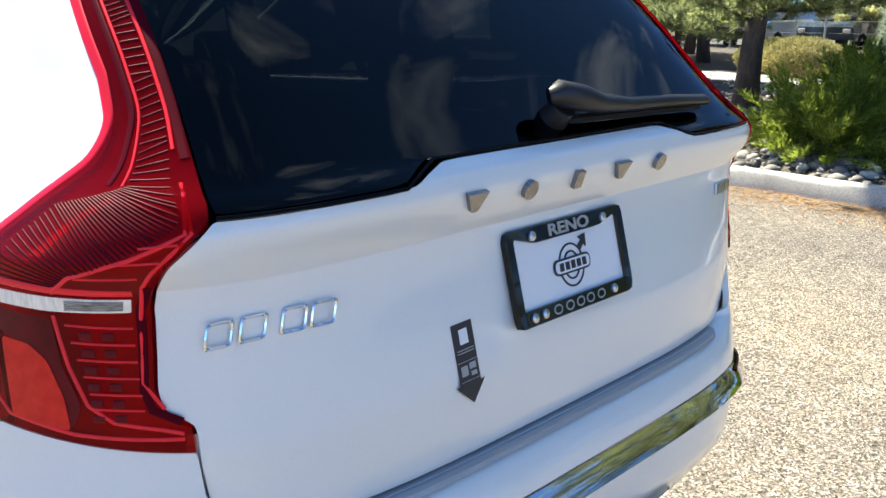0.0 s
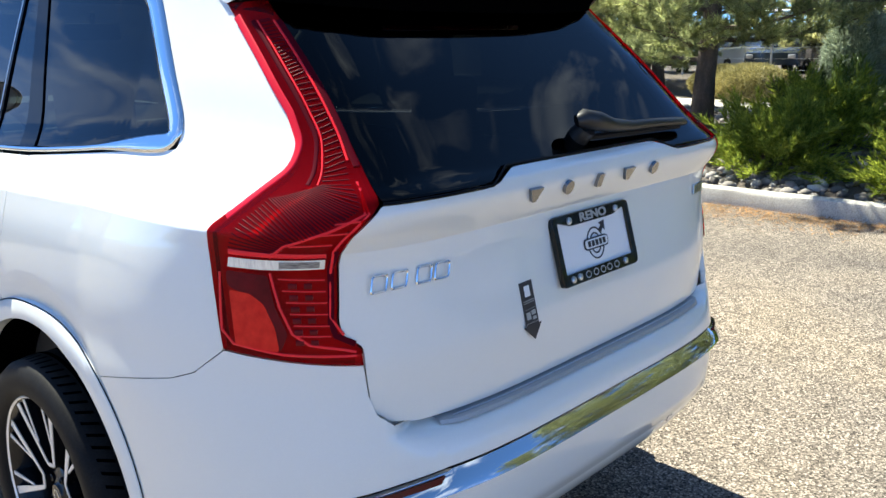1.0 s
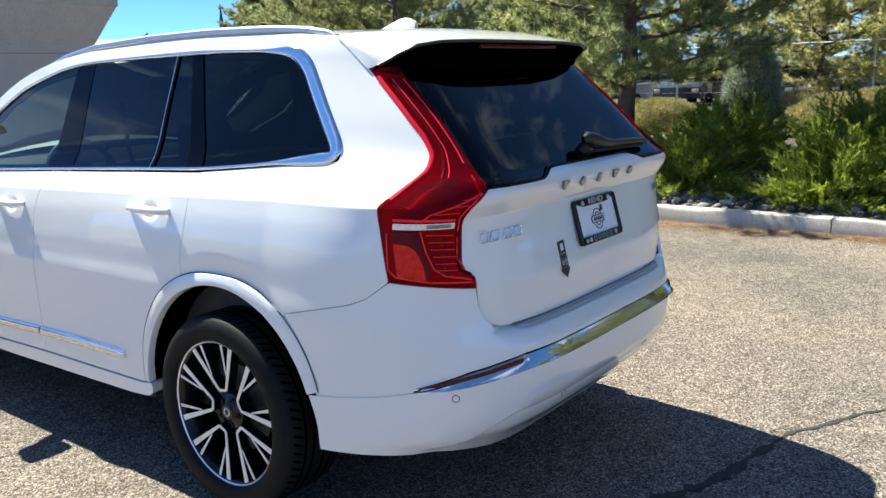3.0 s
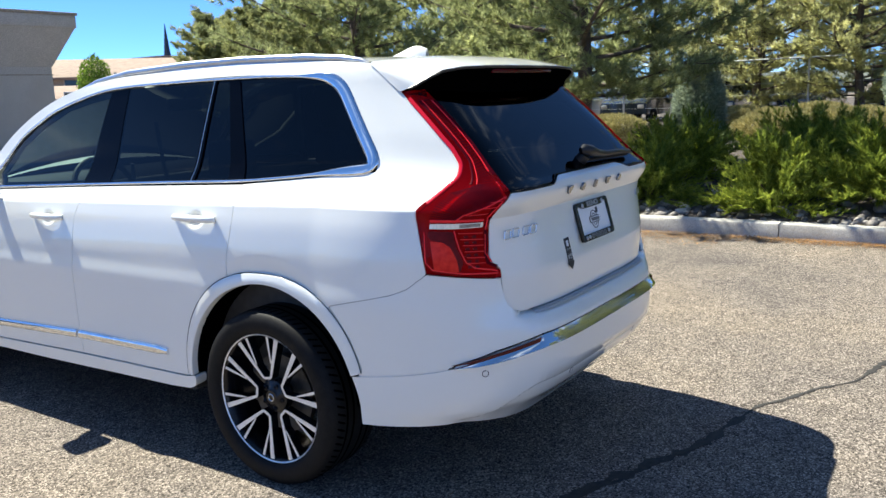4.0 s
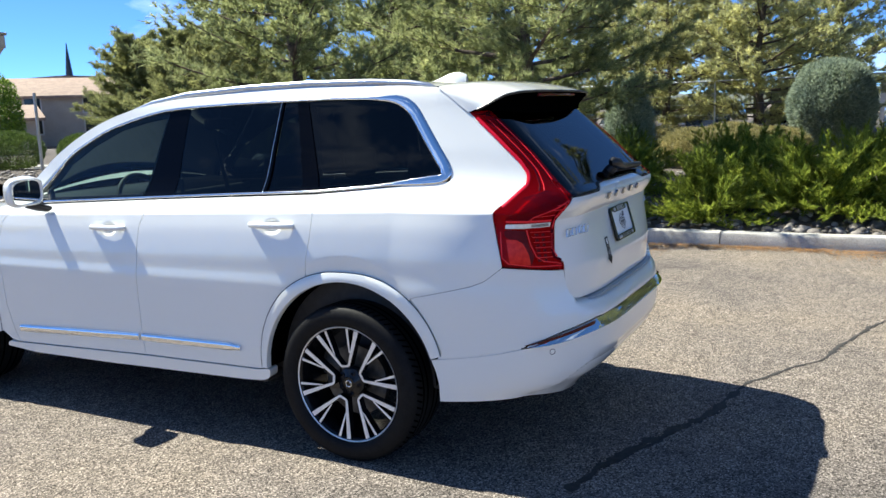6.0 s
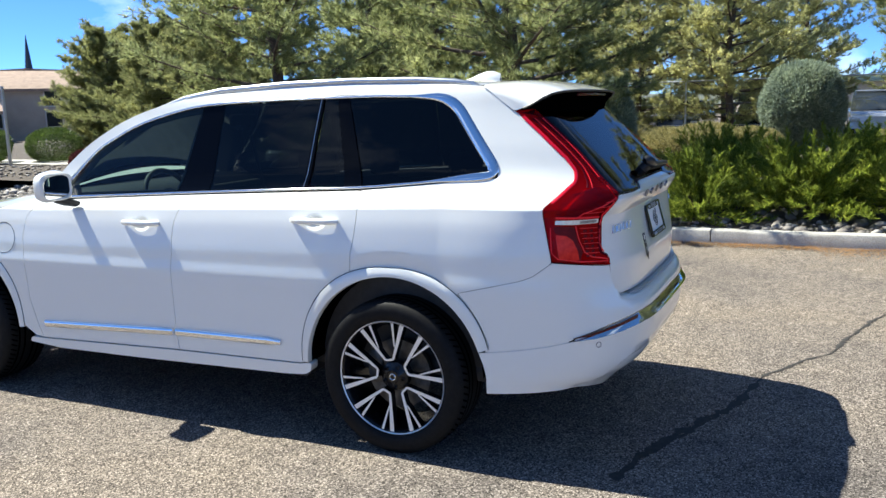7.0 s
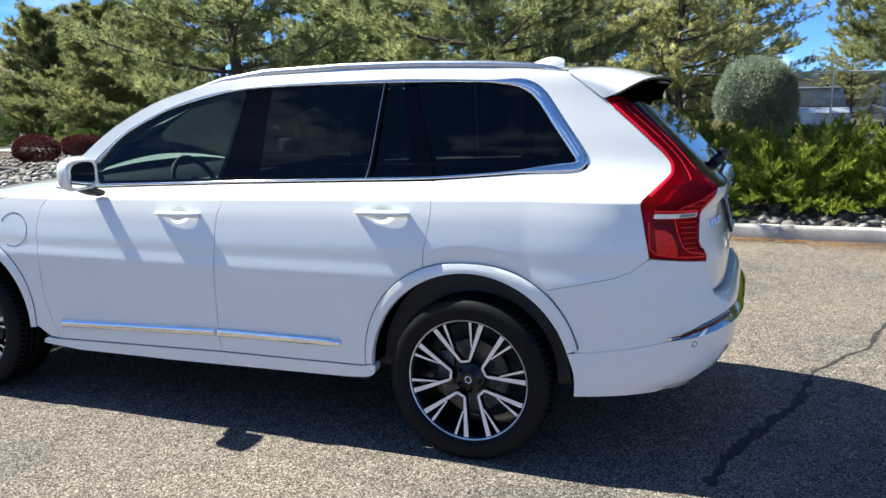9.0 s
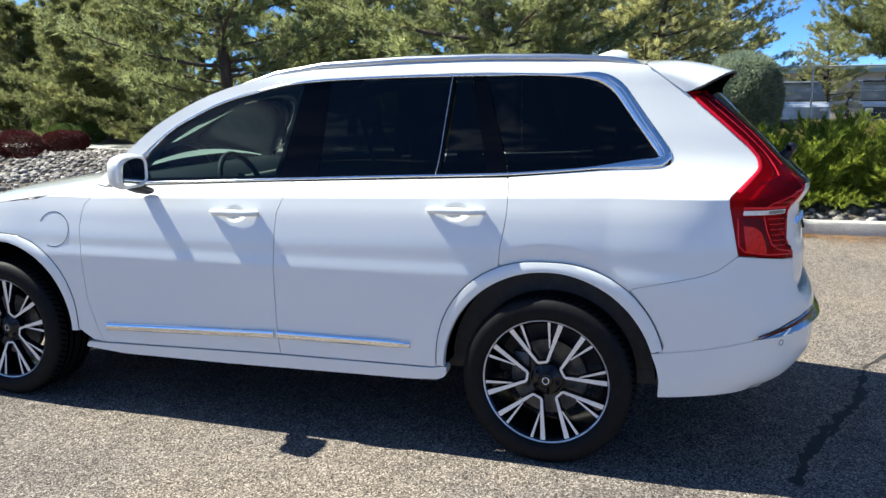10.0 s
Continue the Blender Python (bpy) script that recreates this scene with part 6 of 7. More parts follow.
def pine_meshes(seed, height, spread, tufts, open_below, blades_each, wide):
    """Trunk with limbs, and a crown of needle tufts set along the twigs."""
    rng, rnd = np.random.default_rng(seed), random.Random(seed)
    bm = bmesh.new()
    bend = [Vector((0.10 * height * 0.1 * math.sin(i * 0.9 + seed), 0.012 * height * math.cos(i * 1.1 + seed), height * i / 10)) for i in range(11)]
    bend[0] = Vector((0, 0, -0.1))
    r0 = 0.018 * height
    tube_bm(bend, [r0 * (1.25 if i == 0 else 1) * (1 - 0.92 * i / 10) + 0.012 for i in range(11)], 9, bm)
    spots, heads = [], []
    limbs = 58
    for i in range(limbs):
        f = open_below + (0.97 - open_below) * ((i + rnd.random()) / limbs)
        k = min(9, int(f * 10))
        base = bend[k].lerp(bend[k + 1], f * 10 - k)
        az = i * 2.399 + rnd.uniform(-0.4, 0.4)
        reach = spread * (1 - f * 0.93) ** 0.62 * rnd.uniform(0.62, 1.12)
        if f < open_below + 0.12:
            reach *= 0.75
        rise = -0.10 + 0.55 * f + rnd.uniform(-0.12, 0.15)
        pts = []
        for s in range(6):
            t = s / 5
            pts.append(base + Vector((math.cos(az + 0.2 * t) * reach * t, math.sin(az + 0.2 * t) * reach * t, reach * (rise * t + 0.22 * t * t))))
        rad = 0.010 + 0.013 * reach
        tube_bm(pts, [rad * (1 - 0.8 * s / 5) for s in range(6)], 5, bm, False)
        twigs = int(7 + 9 * reach / spread)
        for q in range(twigs):
            t = 0.16 + 0.84 * (q + rnd.random()) / twigs
            s = min(4, int(t * 5))
            p = pts[s].lerp(pts[s + 1], t * 5 - s)
            ta = az + rnd.choice((-1, 1)) * rnd.uniform(0.4, 1.2)
            ln = reach * rnd.uniform(0.16, 0.34) + 0.1
            tip = p + Vector((math.cos(ta) * ln, math.sin(ta) * ln, ln * rnd.uniform(-0.05, 0.6)))
            tube_bm([p, p.lerp(tip, 0.5) + Vector((0, 0, -0.02)), tip], [0.008, 0.006, 0.004], 3, bm, False)
            for w in range(7):
                g = 0.20 + 0.80 * w / 6
                spots.append(p.lerp(tip, g) + Vector([rnd.gauss(0, 0.05) for _ in range(3)]))
                heads.append((tip - p).normalized() + Vector((0, 0, 0.55)))
    spots, heads = np.array([tuple(p) for p in spots]), unit(np.array([tuple(h) for h in heads]))
    pick = rng.permutation(len(spots))[:tufts]
    spots, heads = spots[pick], heads[pick]
    n = blades_each
    o = np.repeat(spots, n, 0)
    h = np.repeat(heads, n, 0)
    d = unit(h * 0.75 + rng.normal(size=o.shape) * 0.62)
    o = o - h * (rng.random((len(o), 1)) * 0.12)
    v = blades(o, d, rng.uniform(0.10, 0.18, len(o)), rng.uniform(0.6, 1.0, len(o)) * wide, rng)
    return bm, v


def tree(name, label, trunk_me, crown_me, where, group):
    t = thing(name, label, "tree", where, group)
    a = new("trunk", trunk_me)
    a.parent = t
    b = new("crown", crown_me)
    b.parent = t
    return t


def make_pine(seed, height, spread, tufts, open_below, mat, blades_each=26, wide=0.0115):
    bm, v = pine_meshes(seed, height, spread, tufts, open_below, blades_each, wide)
    trunk = bpy.data.meshes.new("trunk")
    bm.to_mesh(trunk)
    bm.free()
    trunk.shade_smooth()
    trunk.materials.append(BARK)
    return trunk, raw_mesh("crown", v, np.arange(len(v) * 3).reshape(-1, 3), mat)


pines = [make_pine(1, 7.0, 3.1, 4600, 0.13, PINE, 44, 0.0075), make_pine(2, 6.4, 3.3, 3800, 0.08, PINE_GOLD_LIT), make_pine(3, 6.8, 2.6, 4000, 0.03, PINE_DARK), make_pine(4, 7.4, 3.3, 4000, 0.08, PINE), make_pine(5, 7.4, 3.6, 4600, 0.24, PINE, 44, 0.0075), make_pine(6, 4.3, 2.3, 5200, 0.03, PINE_DARK)]
PINES = [
    (0, 8.35, 2.85, 1.0, 40), (3, 11.3, 9.5, 1.05, 200), (3, 17.6, 8.6, 1.05, 10), (2, 14.5, 13.5, 0.9, 90), (1, 25.9, 1.5, 1.2, 300),
    (1, 29.5, 9.4, 1.05, 20), (3, 17.5, 10.5, 1.15, 130), (5, 17.4, 20.9, 1.0, 210),
    (2, 21.0, 16.5, 0.95, 60), (5, 24.5, 26.0, 1.15, 75), (1, 27.6, 4.9, 1.2, 190), (5, 21.8, 25.8, 0.95, 0), (4, 20.5, -5.3, 1.15, 20), (4, 9.6, -7.4, 1.05, 130), (3, 15.5, -8.0, 1.15, 30), (0, 7.9, -11.0, 1.0, 200), (0, 21.0, 11.0, 1.1, 280), (4, 12.3, -3.9, 0.95, 250), (1, 31.5, -0.6, 1.0, 15), (2, 27.0, 15.0, 0.9, 10), (1, 34.0, -4.6, 0.62, 50), (1, 12.5, -9.8, 1.0, 100), (5, 19.0, 20.0, 1.02, 20), (5, 22.5, 21.0, 1.15, 110), (5, 16.2, 17.6, 0.98, 140), (1, 33.0, 7.0, 1.3, 80), (1, 34.5, 2.6, 1.3, 230),
]
for i, x, y, s, turn in PINES:
    tree("pine_tree", "dark bushy pine with dense needles" if i in (2, 5) else "pine with golden-olive needles, sunlight put into their colour" if i == 1 else "tall pine with open olive-green tufts of needles", *pines[i],
         Matrix.LocRotScale((x, y, bed_z(x, y) - 0.02), Euler((0, 0, radians(turn))), (s, s, s)), "pines in the planting")


def juniper_mesh(seed, size, height, mat):
    """A spreading juniper: arching branches, each a plume of feathery side sprays."""
    rng = np.random.default_rng(seed)
    limbs, shoots, leaves = 120, 17, 22
    az = rng.uniform(0, math.tau, limbs)
    el = np.radians(rng.uniform(6, 80, limbs))
    ln = rng.uniform(0.62, 1.12, limbs)
    d = np.stack([np.cos(az) * np.cos(el) * size, np.sin(az) * np.cos(el) * size, np.sin(el) * height], 1)
    o = np.stack([rng.normal(0, 0.14 * size, limbs), rng.normal(0, 0.14 * size, limbs), np.full(limbs, 0.03)], 1)
    t = np.repeat((0.30 + 0.70 * (np.arange(shoots) + 0.5) / shoots)[None], limbs, 0)
    root = o[:, None] + d[:, None] * (ln[:, None] * t)[..., None]
    root[..., 2] -= 0.20 * (ln[:, None] * t) ** 2 * np.cos(el)[:, None]
    ahead = unit(d + np.array([0, 0, -0.10]) * np.cos(el)[:, None])
    side = unit(np.cross(ahead, rng.normal(size=ahead.shape)))
    sign = np.where(np.arange(shoots) % 2, 1.0, -1.0)
    turn = unit(ahead[:, None] * 0.85 + side[:, None] * sign[None, :, None] * 0.5 + rng.normal(size=root.shape) * 0.22 + np.array([0, 0, 0.30]))
    reach = rng.uniform(0.10, 0.22, (limbs, shoots)) * (1.25 - 0.75 * t)
    g = (np.arange(leaves) + 0.5) / leaves
    p = root[:, :, None] + turn[:, :, None] * (reach[..., None] * g)[..., None]
    dd = unit(turn[:, :, None] * 1.0 + rng.normal(size=p.shape) * 0.30)
    p, dd = p.reshape(-1, 3), dd.reshape(-1, 3)
    k = len(p)
    v = blades(p, dd, rng.uniform(0.045, 0.09, k), rng.uniform(0.0042, 0.0075, k), rng)
    v = v[v[:, :, 2].min(1) > -0.02]
    return raw_mesh("foliage", v, np.arange(len(v) * 3).reshape(-1, 3), mat)


def shrub_mesh(seed, rx, ry, rz, mat, k, leaf, width, shag=0.12, top=1.0):
    """A clipped shrub: many small leaves in a ragged shell round a rounded form, its foot at z 0."""
    rng = np.random.default_rng(seed)
    n = unit(rng.normal(size=(k, 3)))
    rad = 1 - np.abs(rng.normal(0, shag, k))
    lump = np.array([1 + 0.09 * noise.noise((a * 2.2 + seed, b * 2.2, c * 2.2)) for a, b, c in n])
    p = n * (rad * lump)[:, None]
    p[:, 2] = np.where(p[:, 2] < 0, p[:, 2] * 0.9, p[:, 2] * top)
    p = p * np.array([rx, ry, rz]) + np.array([0, 0, rz * 0.88])
    d = unit(n * 0.9 + rng.normal(size=(k, 3)) * 0.6 + np.array([0, 0, 0.3]))
    v = blades(p, d, rng.uniform(0.6, 1.3, k) * leaf, rng.uniform(0.7, 1.3, k) * width, rng)
    v = v[v[:, :, 2].min(1) > 0]
    return raw_mesh("foliage", v, np.arange(len(v) * 3).reshape(-1, 3), mat)


def stem_mesh(h, r, seed=0):
    bm = bmesh.new()
    rnd = random.Random(seed)
    for k in range(5):
        a = k * 1.3
        tube_bm([(0.02 * math.cos(a), 0.02 * math.sin(a), -0.05), (0.12 * math.cos(a), 0.12 * math.sin(a), h * 0.5), (0.25 * math.cos(a), 0.25 * math.sin(a), h)], [r, r * 0.8, r * 0.4], 6, bm)
    me = bpy.data.meshes.new("stems")
    bm.to_mesh(me)
    bm.free()
    me.materials.append(BARK)
    return me


def shrub(name, label, foliage, stems, x, y, scale=(1, 1, 1), turn=0.0, group="", cat="shrub"):
    t = thing(name, label, cat, Matrix.LocRotScale((x, y, bed_z(x, y) - 0.01), Euler((0, 0, radians(turn))), scale), group)
    a = new("stems", stems)
    a.parent = t
    b = new("foliage", foliage)
    b.parent = t
    return t


STEMS = stem_mesh(0.35, 0.025)
jun = [juniper_mesh(11, 0.95, 0.95, JUNIPER), juniper_mesh(12, 0.95, 1.0, JUNIPER)]
shrub("juniper_bush", "dark green spreading juniper behind the brighter ones", juniper_mesh(13, 0.9, 0.85, HEDGE), STEMS, 9.6, 1.75)
for i, x, y, s, turn in ((0, 6.72, 1.25, 0.92, 0), (1, 6.58, -0.35, 0.94, 70), (0, 7.02, -1.5, 1.12, 140), (1, 7.05, -2.9, 1.12, 200), (0, 6.80, -4.3, 1.12, 260), (1, 7.4, -5.8, 1.1, 310), (0, 8.3, -0.5, 1.1, 30), (1, 8.2, -3.6, 1.1, 100), (0, 8.1, 1.3, 0.95, 170), (1, 7.2, -7.3, 1.1, 20), (0, 8.6, -2.1, 1.1, 220)):
    shrub("juniper_bush", "low spreading juniper with bright yellow-green sprays", jun[i], STEMS, x, y, (s, s, s * 0.92), turn, "junipers along the kerb")
ball = shrub_mesh(31, 1.02, 1.02, 1.22, BLUE, 56000, 0.10, 0.013, 0.09)
shrub("blue_juniper", "clipped grey-green ball of juniper", ball, STEMS, 18.6, -1.05, (0.97, 0.97, 1.0), 0)
rough = shrub_mesh(32, 0.48, 0.48, 0.98, BLUE, 26000, 0.10, 0.009, 0.20)
shrub("blue_juniper", "ragged upright blue-green juniper", rough, STEMS, 10.6, 1.78, (0.85, 0.85, 0.92), 30)
tan = shrub_mesh(33, 0.72, 0.72, 0.52, TAN, 15000, 0.08, 0.008, 0.10)
for x, y, s in ((15.2, 5.75, 1.0), (14.2, 4.75, 1.05), (14.2, 1.35, 1.15), (15.2, -0.1, 1.1), (19.2, -2.9, 0.75), (19.0, -4.4, 0.75), (19.4, -6.2, 0.8), (17.5, 2.8, 1.1), (16.0, 0.9, 1.2), (17.0, -2.2, 0.6)):
    shrub("tan_shrub", "rounded shrub of dry straw-coloured twigs", tan, STEMS, x, y, (s, s, s * 0.72), x * 40, "straw-coloured shrubs")
dark = shrub_mesh(34, 0.8, 0.8, 0.55, HEDGE, 15000, 0.06, 0.010, 0.12)
red = shrub_mesh(35, 0.55, 0.55, 0.38, BARBERRY, 14000, 0.05, 0.009, 0.12)
for x, y, s in ((9.35, 13.2, 0.85), (11.25, 13.9, 0.72), (12.9, 15.0, 0.7)):
    shrub("barberry_bush", "rounded dark red barberry among the stones", red, STEMS, x, y, (s, s, s), x * 70, "red barberries")
for x, y, s in ((13.9, 16.2, 0.62), (15.2, 16.6, 0.6), (16.0, 18.2, 1.0), (17.5, 16.2, 1.1), (14.6, 20.6, 1.05), (13.5, 22.6, 1.2), (18.2, 14.6, 1.0), (17.4, 12.6, 1.0), (20.5, 23.6, 1.4), (19.0, 21.5, 1.3)):
    shrub("green_shrub", "rounded clipped green shrub", dark, STEMS, x, y, (s, s, s), x * 50, "clipped green shrubs")

# poplar far behind the building
pop = shrub_mesh(36, 1.3, 1.3, 2.6, POPLAR, 9000, 0.16, 0.05, 0.3, 1.1)
t = thing("poplar_tree", "slim bright green poplar", "tree", Matrix.LocRotScale((23.0, 36.5, 0), None, (0.75, 0.75, 0.82)))
a = new("trunk", stem_mesh(1.8, 0.09))
a.parent = t
b = new("crown", pop)
b.parent = t

# ---- far things ----
STUCCO = mottled("beige_stucco", [(0.3, (0.56, 0.52, 0.46)), (0.7, (0.64, 0.60, 0.54))], 2.0, 0.9, 0.2, 0.004, fine=60)
STUCCO_TAN = mottled("tan_stucco", [(0.3, (0.38, 0.32, 0.25)), (0.7, (0.46, 0.39, 0.31))], 1.0, 0.9, fine=20)
TILE = mottled("brown_roof_tile", [(0.3, (0.22, 0.15, 0.11)), (0.7, (0.32, 0.23, 0.17))], 2.0, 0.85, 0.5, 0.02, fine=12)
FAR_GLASS = principled("far_window_glass", (0.02, 0.025, 0.03), 0.08)[0]
GALV = mottled("galvanised_steel", [(0.3, (0.50, 0.51, 0.52)), (0.7, (0.62, 0.63, 0.64))], 30, 0.45, metal=0.6)

house = thing("building", "beige stucco building with a flat overhanging roof", "building", Matrix.Translation((7.25, 14.6, 0)))
part("wall", box_bm(-16, 0, 0, 14, 0, 3.10, 0.02), STUCCO, house, "", 30)
part("wall_band", box_bm(-16.01, 0.012, -0.012, 14, 2.28, 2.30), STUCCO_TAN, house, "", 30)
part("roof", box_bm(-17, 0.42, -0.42, 14.4, 3.24, 3.50, 0.02), STUCCO, house, "pale overhanging flat roof", 30)
part("roof_edge", box_bm(-17.03, 0.45, -0.45, 14.43, 3.50, 3.56, 0.01), STUCCO_TAN, house, "", 30)
bm = bmesh.new()
low = [bm.verts.new(p) for p in ((-16.6, 0, 2.45), (0.004, 0, 2.45), (0.004, 14, 2.45), (-16.6, 14, 2.45))]
top = [bm.verts.new(p) for p in ((-16.98, -0.39, 3.24), (0.39, -0.39, 3.24), (0.39, 14.38, 3.24), (-16.98, 14.38, 3.24))]
for k in range(4):
    bm.faces.new((low[k], low[(k + 1) % 4], top[(k + 1) % 4], top[k]))
bmesh.ops.recalc_face_normals(bm, faces=bm.faces)
part("soffit", bm, STUCCO, house, "sloping stucco soffit under the roof", 30)


def gabled(name, label, x, y, w, d, h, rise, turn):
    g = thing(name, label, "house", Matrix.Translation((x, y, 0)) @ pose(0, 0, 0, 0, 0, turn), "distant apartment houses")
    bm = box_bm(-w / 2, w / 2, -d / 2, d / 2, 0, h)
    part("wall", bm, STUCCO_TAN, g)
    bm = bmesh.new()
    e = 0.5
    pts = [(-w / 2 - e, -d / 2 - e, h - 0.1), (w / 2 + e, -d / 2 - e, h - 0.1), (w / 2 + e, 0, h + rise), (-w / 2 - e, 0, h + rise), (-w / 2 - e, d / 2 + e, h - 0.1), (w / 2 + e, d / 2 + e, h - 0.1)]
    vs = [bm.verts.new(p) for p in pts] + [bm.verts.new((p[0], p[1], p[2] - 0.22)) for p in pts]
    for f in ((0, 1, 2, 3), (3, 2, 5, 4), (6, 9, 8, 7), (9, 10, 11, 8), (0, 3, 9, 6), (3, 4, 10, 9), (1, 7, 8, 2), (2, 8, 11, 5), (0, 6, 7, 1), (4, 5, 11, 10)):
        bm.faces.new([vs[k] for k in f])
    bmesh.ops.recalc_face_normals(bm, faces=bm.faces)
    part("roof", bm, TILE, g, "brown tiled gable roof")
    for k in (-0.3, 0.0, 0.3):
        for zz_ in (h * 0.25, h * 0.65):
            win = new("window")
            win.parent = g
            win.matrix_basis = Matrix.Translation((k * w, -d / 2, zz_))
            part("window_frame", box_bm(-0.65, 0.65, -0.05, 0.02, -0.1, 1.2, 0.02), STUCCO, win)
            part("pane", box_bm(-0.55, 0.55, -0.07, -0.03, 0.0, 1.1), FAR_GLASS, win)
    return g


gabled("apartment_house", "distant tan apartment house with a brown tiled roof", 42, 60, 14, 10, 4.0, 1.5, -35)
gabled("apartment_house", "distant tan apartment house with a brown tiled roof", 36, 66, 12, 9, 3.4, 1.2, -20)
gabled("apartment_house", "distant tan apartment house with a brown tiled roof", 34, 56, 8, 7, 2.3, 0.9, -30)
shop = thing("shop_building", "long tan building with a pale green metal roof", "building", Matrix.Translation((46, -9.0, 0)))
part("wall", box_bm(0, 8, -16, 7, 0, 2.35), STUCCO, shop)
part("roof", box_bm(-0.6, 8.6, -16.6, 7.6, 2.35, 2.75, 0.05), principled("green_metal_roof", (0.30, 0.42, 0.38), 0.5)[0], shop, "pale green metal roof")
for k in range(5):
    win = new("window")
    win.parent = shop
    win.matrix_basis = Matrix.Translation((0, -13 + 4.2 * k, 0.9))
    part("window_frame", box_bm(-0.05, 0.02, -0.9, 0.9, -0.1, 1.4, 0.02), STUCCO, win)
    part("pane", box_bm(-0.07, -0.03, -0.8, 0.8, 0.0, 1.3), FAR_GLASS, win)
spire = thing("church_spire", "slim dark church spire on a low tower far off", "spire", Matrix.Translation((55.6, 71.8, 0)))
part("tower", box_bm(-2.6, 2.6, -2.6, 2.6, 0, 6.06), STUCCO_TAN, spire)
part("tower_roof", box_bm(-3.0, 3.0, -3.0, 3.0, 6.06, 6.41), TILE, spire)
bm = bmesh.new()
bmesh.ops.create_cone(bm, segments=8, radius1=0.42, radius2=0.03, depth=3.80, matrix=Matrix.Translation((0, 0, 7.96)))
part("needle", bm, FAR_GLASS, spire, "dark pointed spire")

# fence of galvanised pipe and the parked cars behind it
fence = thing("fence", "galvanised pipe and wire fence behind the planting", "fence", Matrix.Translation((25.0, 0, 0.2)))
for i in range(13):
    y = -12.3 + 3.02 * i
    bm = tube_bm([(0, y, 0), (0, y, 2.08)], [0.03, 0.03], 10)
    part("post", bm, GALV, fence)
part("top_rail", tube_bm([(0, -12.4, 2.06), (0, 24.1, 2.06)], [0.024, 0.024], 8), GALV, fence)
wires = bmesh.new()
for zz_ in (0.25, 0.6, 0.95, 1.3, 1.6):
    tube_bm([(0, -12.4, zz_), (0, 24.1, zz_)], [0.003, 0.003], 3, wires, False)
part("wires", wires, GALV, fence)


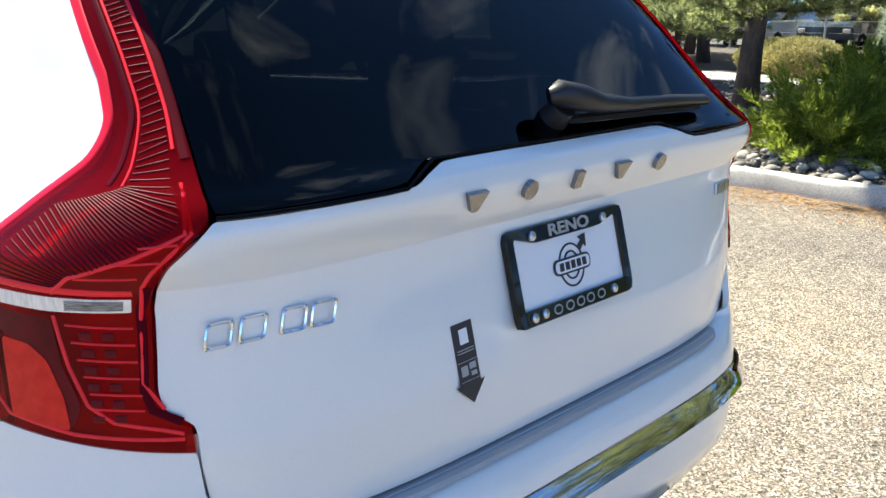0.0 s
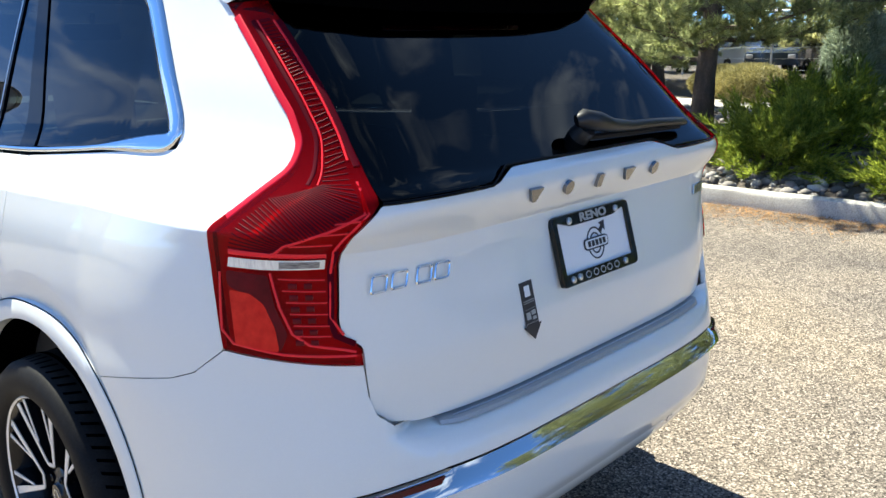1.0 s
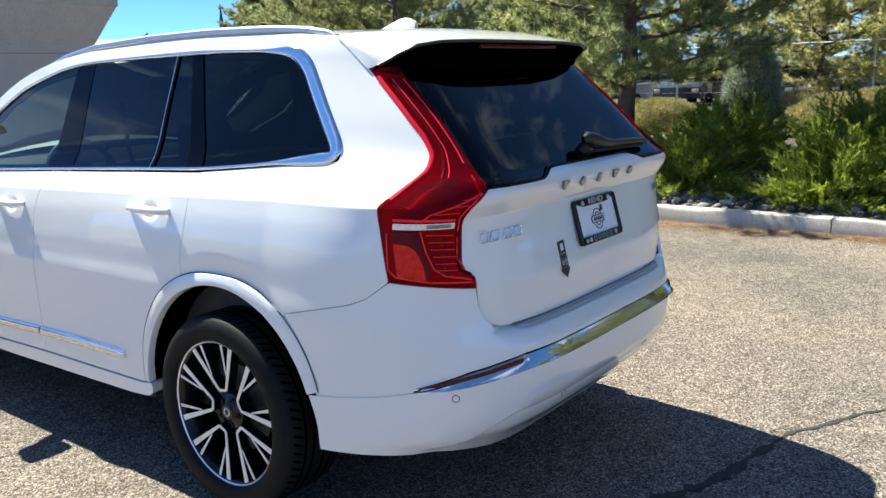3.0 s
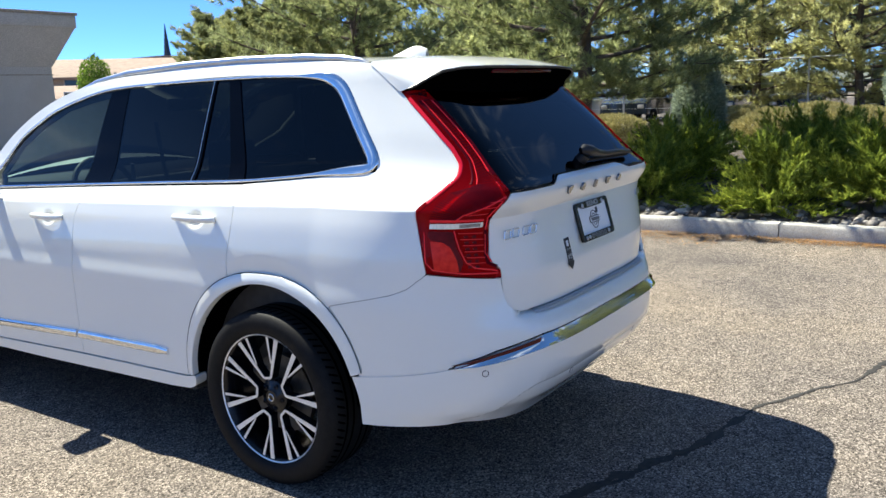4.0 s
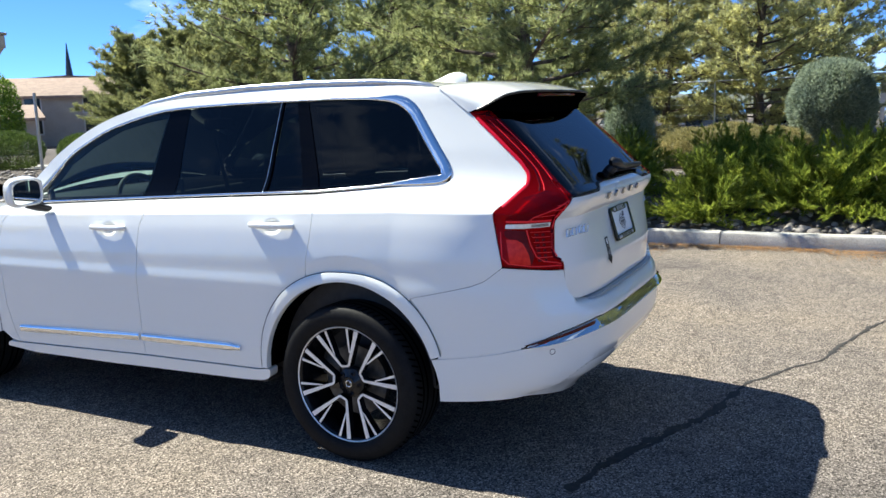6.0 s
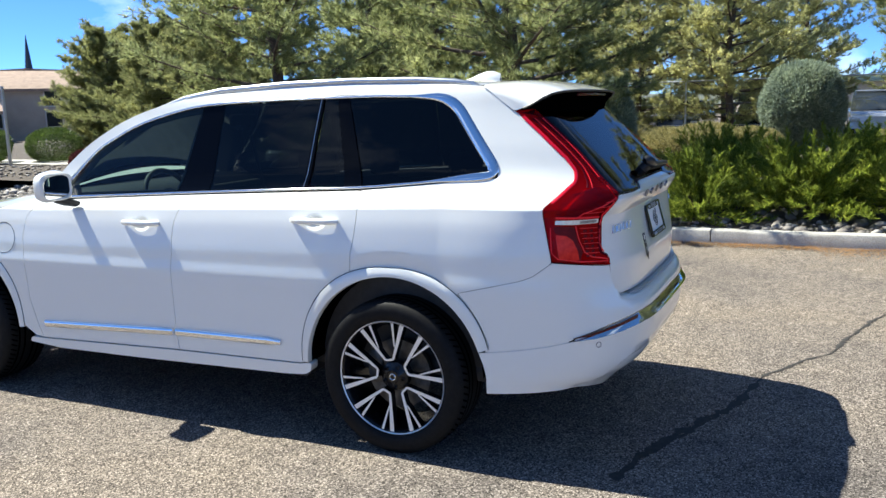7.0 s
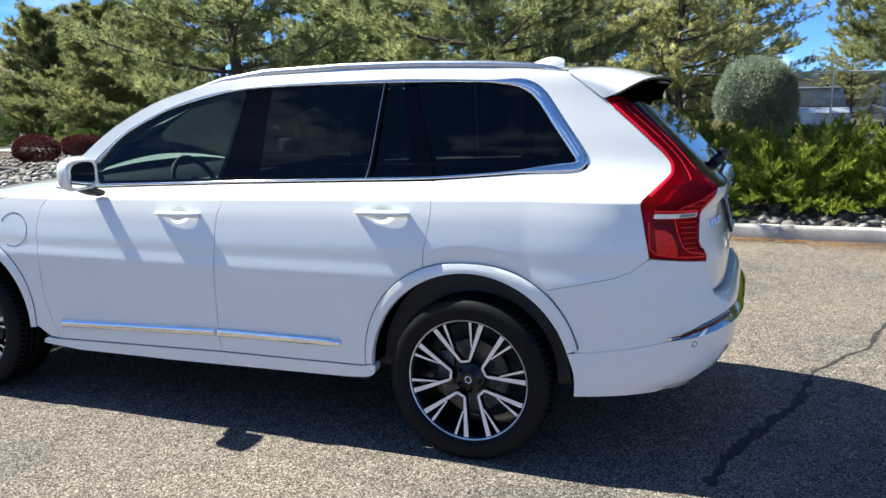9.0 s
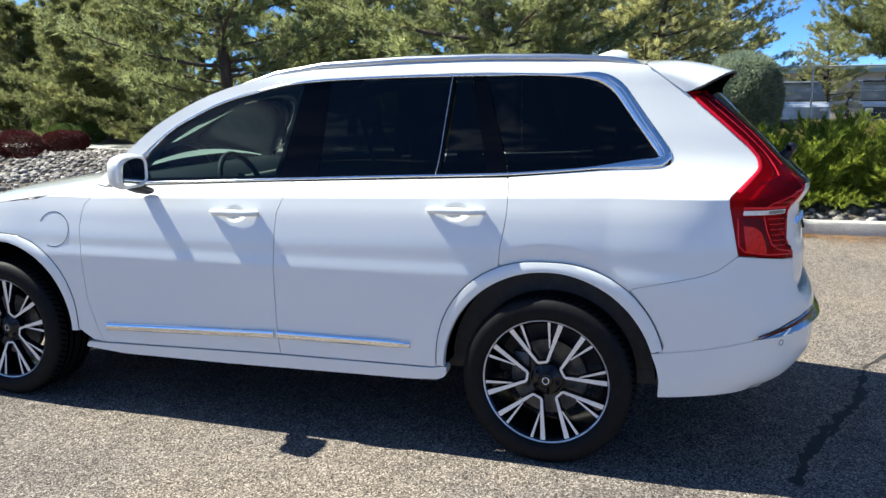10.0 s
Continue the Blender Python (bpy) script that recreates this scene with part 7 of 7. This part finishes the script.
def parked_car(x, y, turn, body_mat, label, tall=1.0):
    c = thing("parked_car", label, "car", Matrix.Translation((x, y, 0.1)) @ pose(0, 0, 0, 0, 0, turn), "cars parked beyond the fence")
    prof = [(-2.3, 0.45), (-2.32, 0.75), (-2.2, 0.98), (-1.9, 1.05), (-1.35, 1.08), (1.9, 1.0), (2.25, 0.85), (2.3, 0.45)]
    rows = []
    for x_ in (-0.90, -0.86, -0.5, 0, 0.5, 0.86, 0.90):
        drop = 0.05 if abs(x_) > 0.88 else 0.0
        rows.append([Vector((x_, p * (1 - 0.03 * abs(x_) ** 3), q - drop)) for p, q in prof])
    body = loft("body", rows, body_mat, c, "", 40)
    for s in (-1, 1):
        bm = bmesh.new()
        bm.faces.new([bm.verts.new((s * 0.90, p * (1 - 0.03 * 0.73), q - 0.05)) for p, q in prof])
        part("side_panel", bm, body_mat, c)
    cab = [(-2.1, 1.04), (-1.75, 1.62 * tall), (-0.9, 1.70 * tall), (0.2, 1.66 * tall), (1.15, 1.05)]
    rows = [[Vector((x_ * (1 - 0.18 * max(0, q - 1.05)), p, q - (0.02 if abs(x_) > 0.8 else 0))) for p, q in cab] for x_ in (-0.86, -0.8, 0, 0.8, 0.86)]
    loft("cabin_glass", rows, FAR_GLASS, c, "dark windows", 40)
    for s in (-1, 1):
        bm = bmesh.new()
        bm.faces.new([bm.verts.new((s * 0.86 * (1 - 0.18 * max(0, q - 1.05)), p, q - 0.02)) for p, q in cab])
        part("side_glass", bm, FAR_GLASS, c, "dark side windows")
    part("roof", box_bm(-0.70, 0.70, -1.72, 0.22, 1.655 * tall, 1.72 * tall, 0.03), body_mat, c)
    for s in (-1, 1):
        for yy_ in (-1.4, 1.4):
            bm = lathe_bm([(-0.1, 0.18), (-0.1, 0.33), (0.1, 0.33), (0.1, 0.18), (0.09, 0.01)], sides=20)
            bmesh.ops.transform(bm, matrix=Matrix.Translation((s * 0.82, yy_, 0.33)), verts=bm.verts)
            part("wheel", bm, RUBBER, c)
        part("head_lamp", box_bm(s * 0.60, s * 0.84, 2.2, 2.29, 0.68, 0.80, 0.02), LAMP_SILVER, c)
    return c


SILVER = principled("silver_car_paint", (0.55, 0.57, 0.60), 0.25, 0.5, 1.0)[0]
NAVY = principled("dark_car_paint", (0.03, 0.04, 0.06), 0.25, 0.2, 1.0)[0]
WHITE2 = principled("white_car_paint", (0.75, 0.76, 0.78), 0.3, 0.0, 1.0)[0]
for y, mat, label, tall in ((-3.1, SILVER, "silver SUV parked beyond the fence", 1.0), (-5.9, NAVY, "dark SUV parked beyond the fence", 1.02), (-8.7, WHITE2, "white car parked beyond the fence", 0.95), (0.6, NAVY, "dark car parked beyond the fence", 0.9), (3.5, NAVY, "dark car parked beyond the fence", 0.88), (6.4, NAVY, "dark blue car parked beyond the fence", 0.9), (9.6, NAVY, "dark blue car parked beyond the fence", 0.9), (12.4, SILVER, "silver car parked beyond the fence", 0.95)):
    parked_car(29.0, y, 90, mat, label, tall)
# bare pole at the drive
pole = thing("pole", "plain grey steel pole beside the drive", "pole", Matrix.Translation((13.0, 20.6, 0.1)))
part("shaft", tube_bm([(0, 0, 0), (0, 0, 2.5)], [0.05, 0.045], 10), GALV, pole)
# low hills round the horizon
bm = bmesh.new()
ring0 = []
for k in range(120):
    a = k * math.tau / 120
    h = 3 + 5 * (0.5 + 0.5 * noise.noise((math.cos(a) * 2.2, math.sin(a) * 2.2, 1.3))) + 1.5 * noise.noise((math.cos(a) * 9, math.sin(a) * 9, 4))
    ring0.append([bm.verts.new((math.cos(a) * r, math.sin(a) * r, z)) for r, z in ((262, -1), (285, h * 0.6), (298, h))])
for k in range(120):
    r0, r1 = ring0[k], ring0[(k + 1) % 120]
    for j in range(2):
        bm.faces.new((r0[j], r1[j], r1[j + 1], r0[j + 1]))
HILL = mottled("dry_hills", [(0.3, (0.07, 0.085, 0.065)), (0.7, (0.12, 0.125, 0.10))], 0.05, 0.95)
hills = link_mesh("backdrop", bm, HILL, None, "", 60)
tagged(hills, "low dry hills along the horizon", "hills", kind="structure")
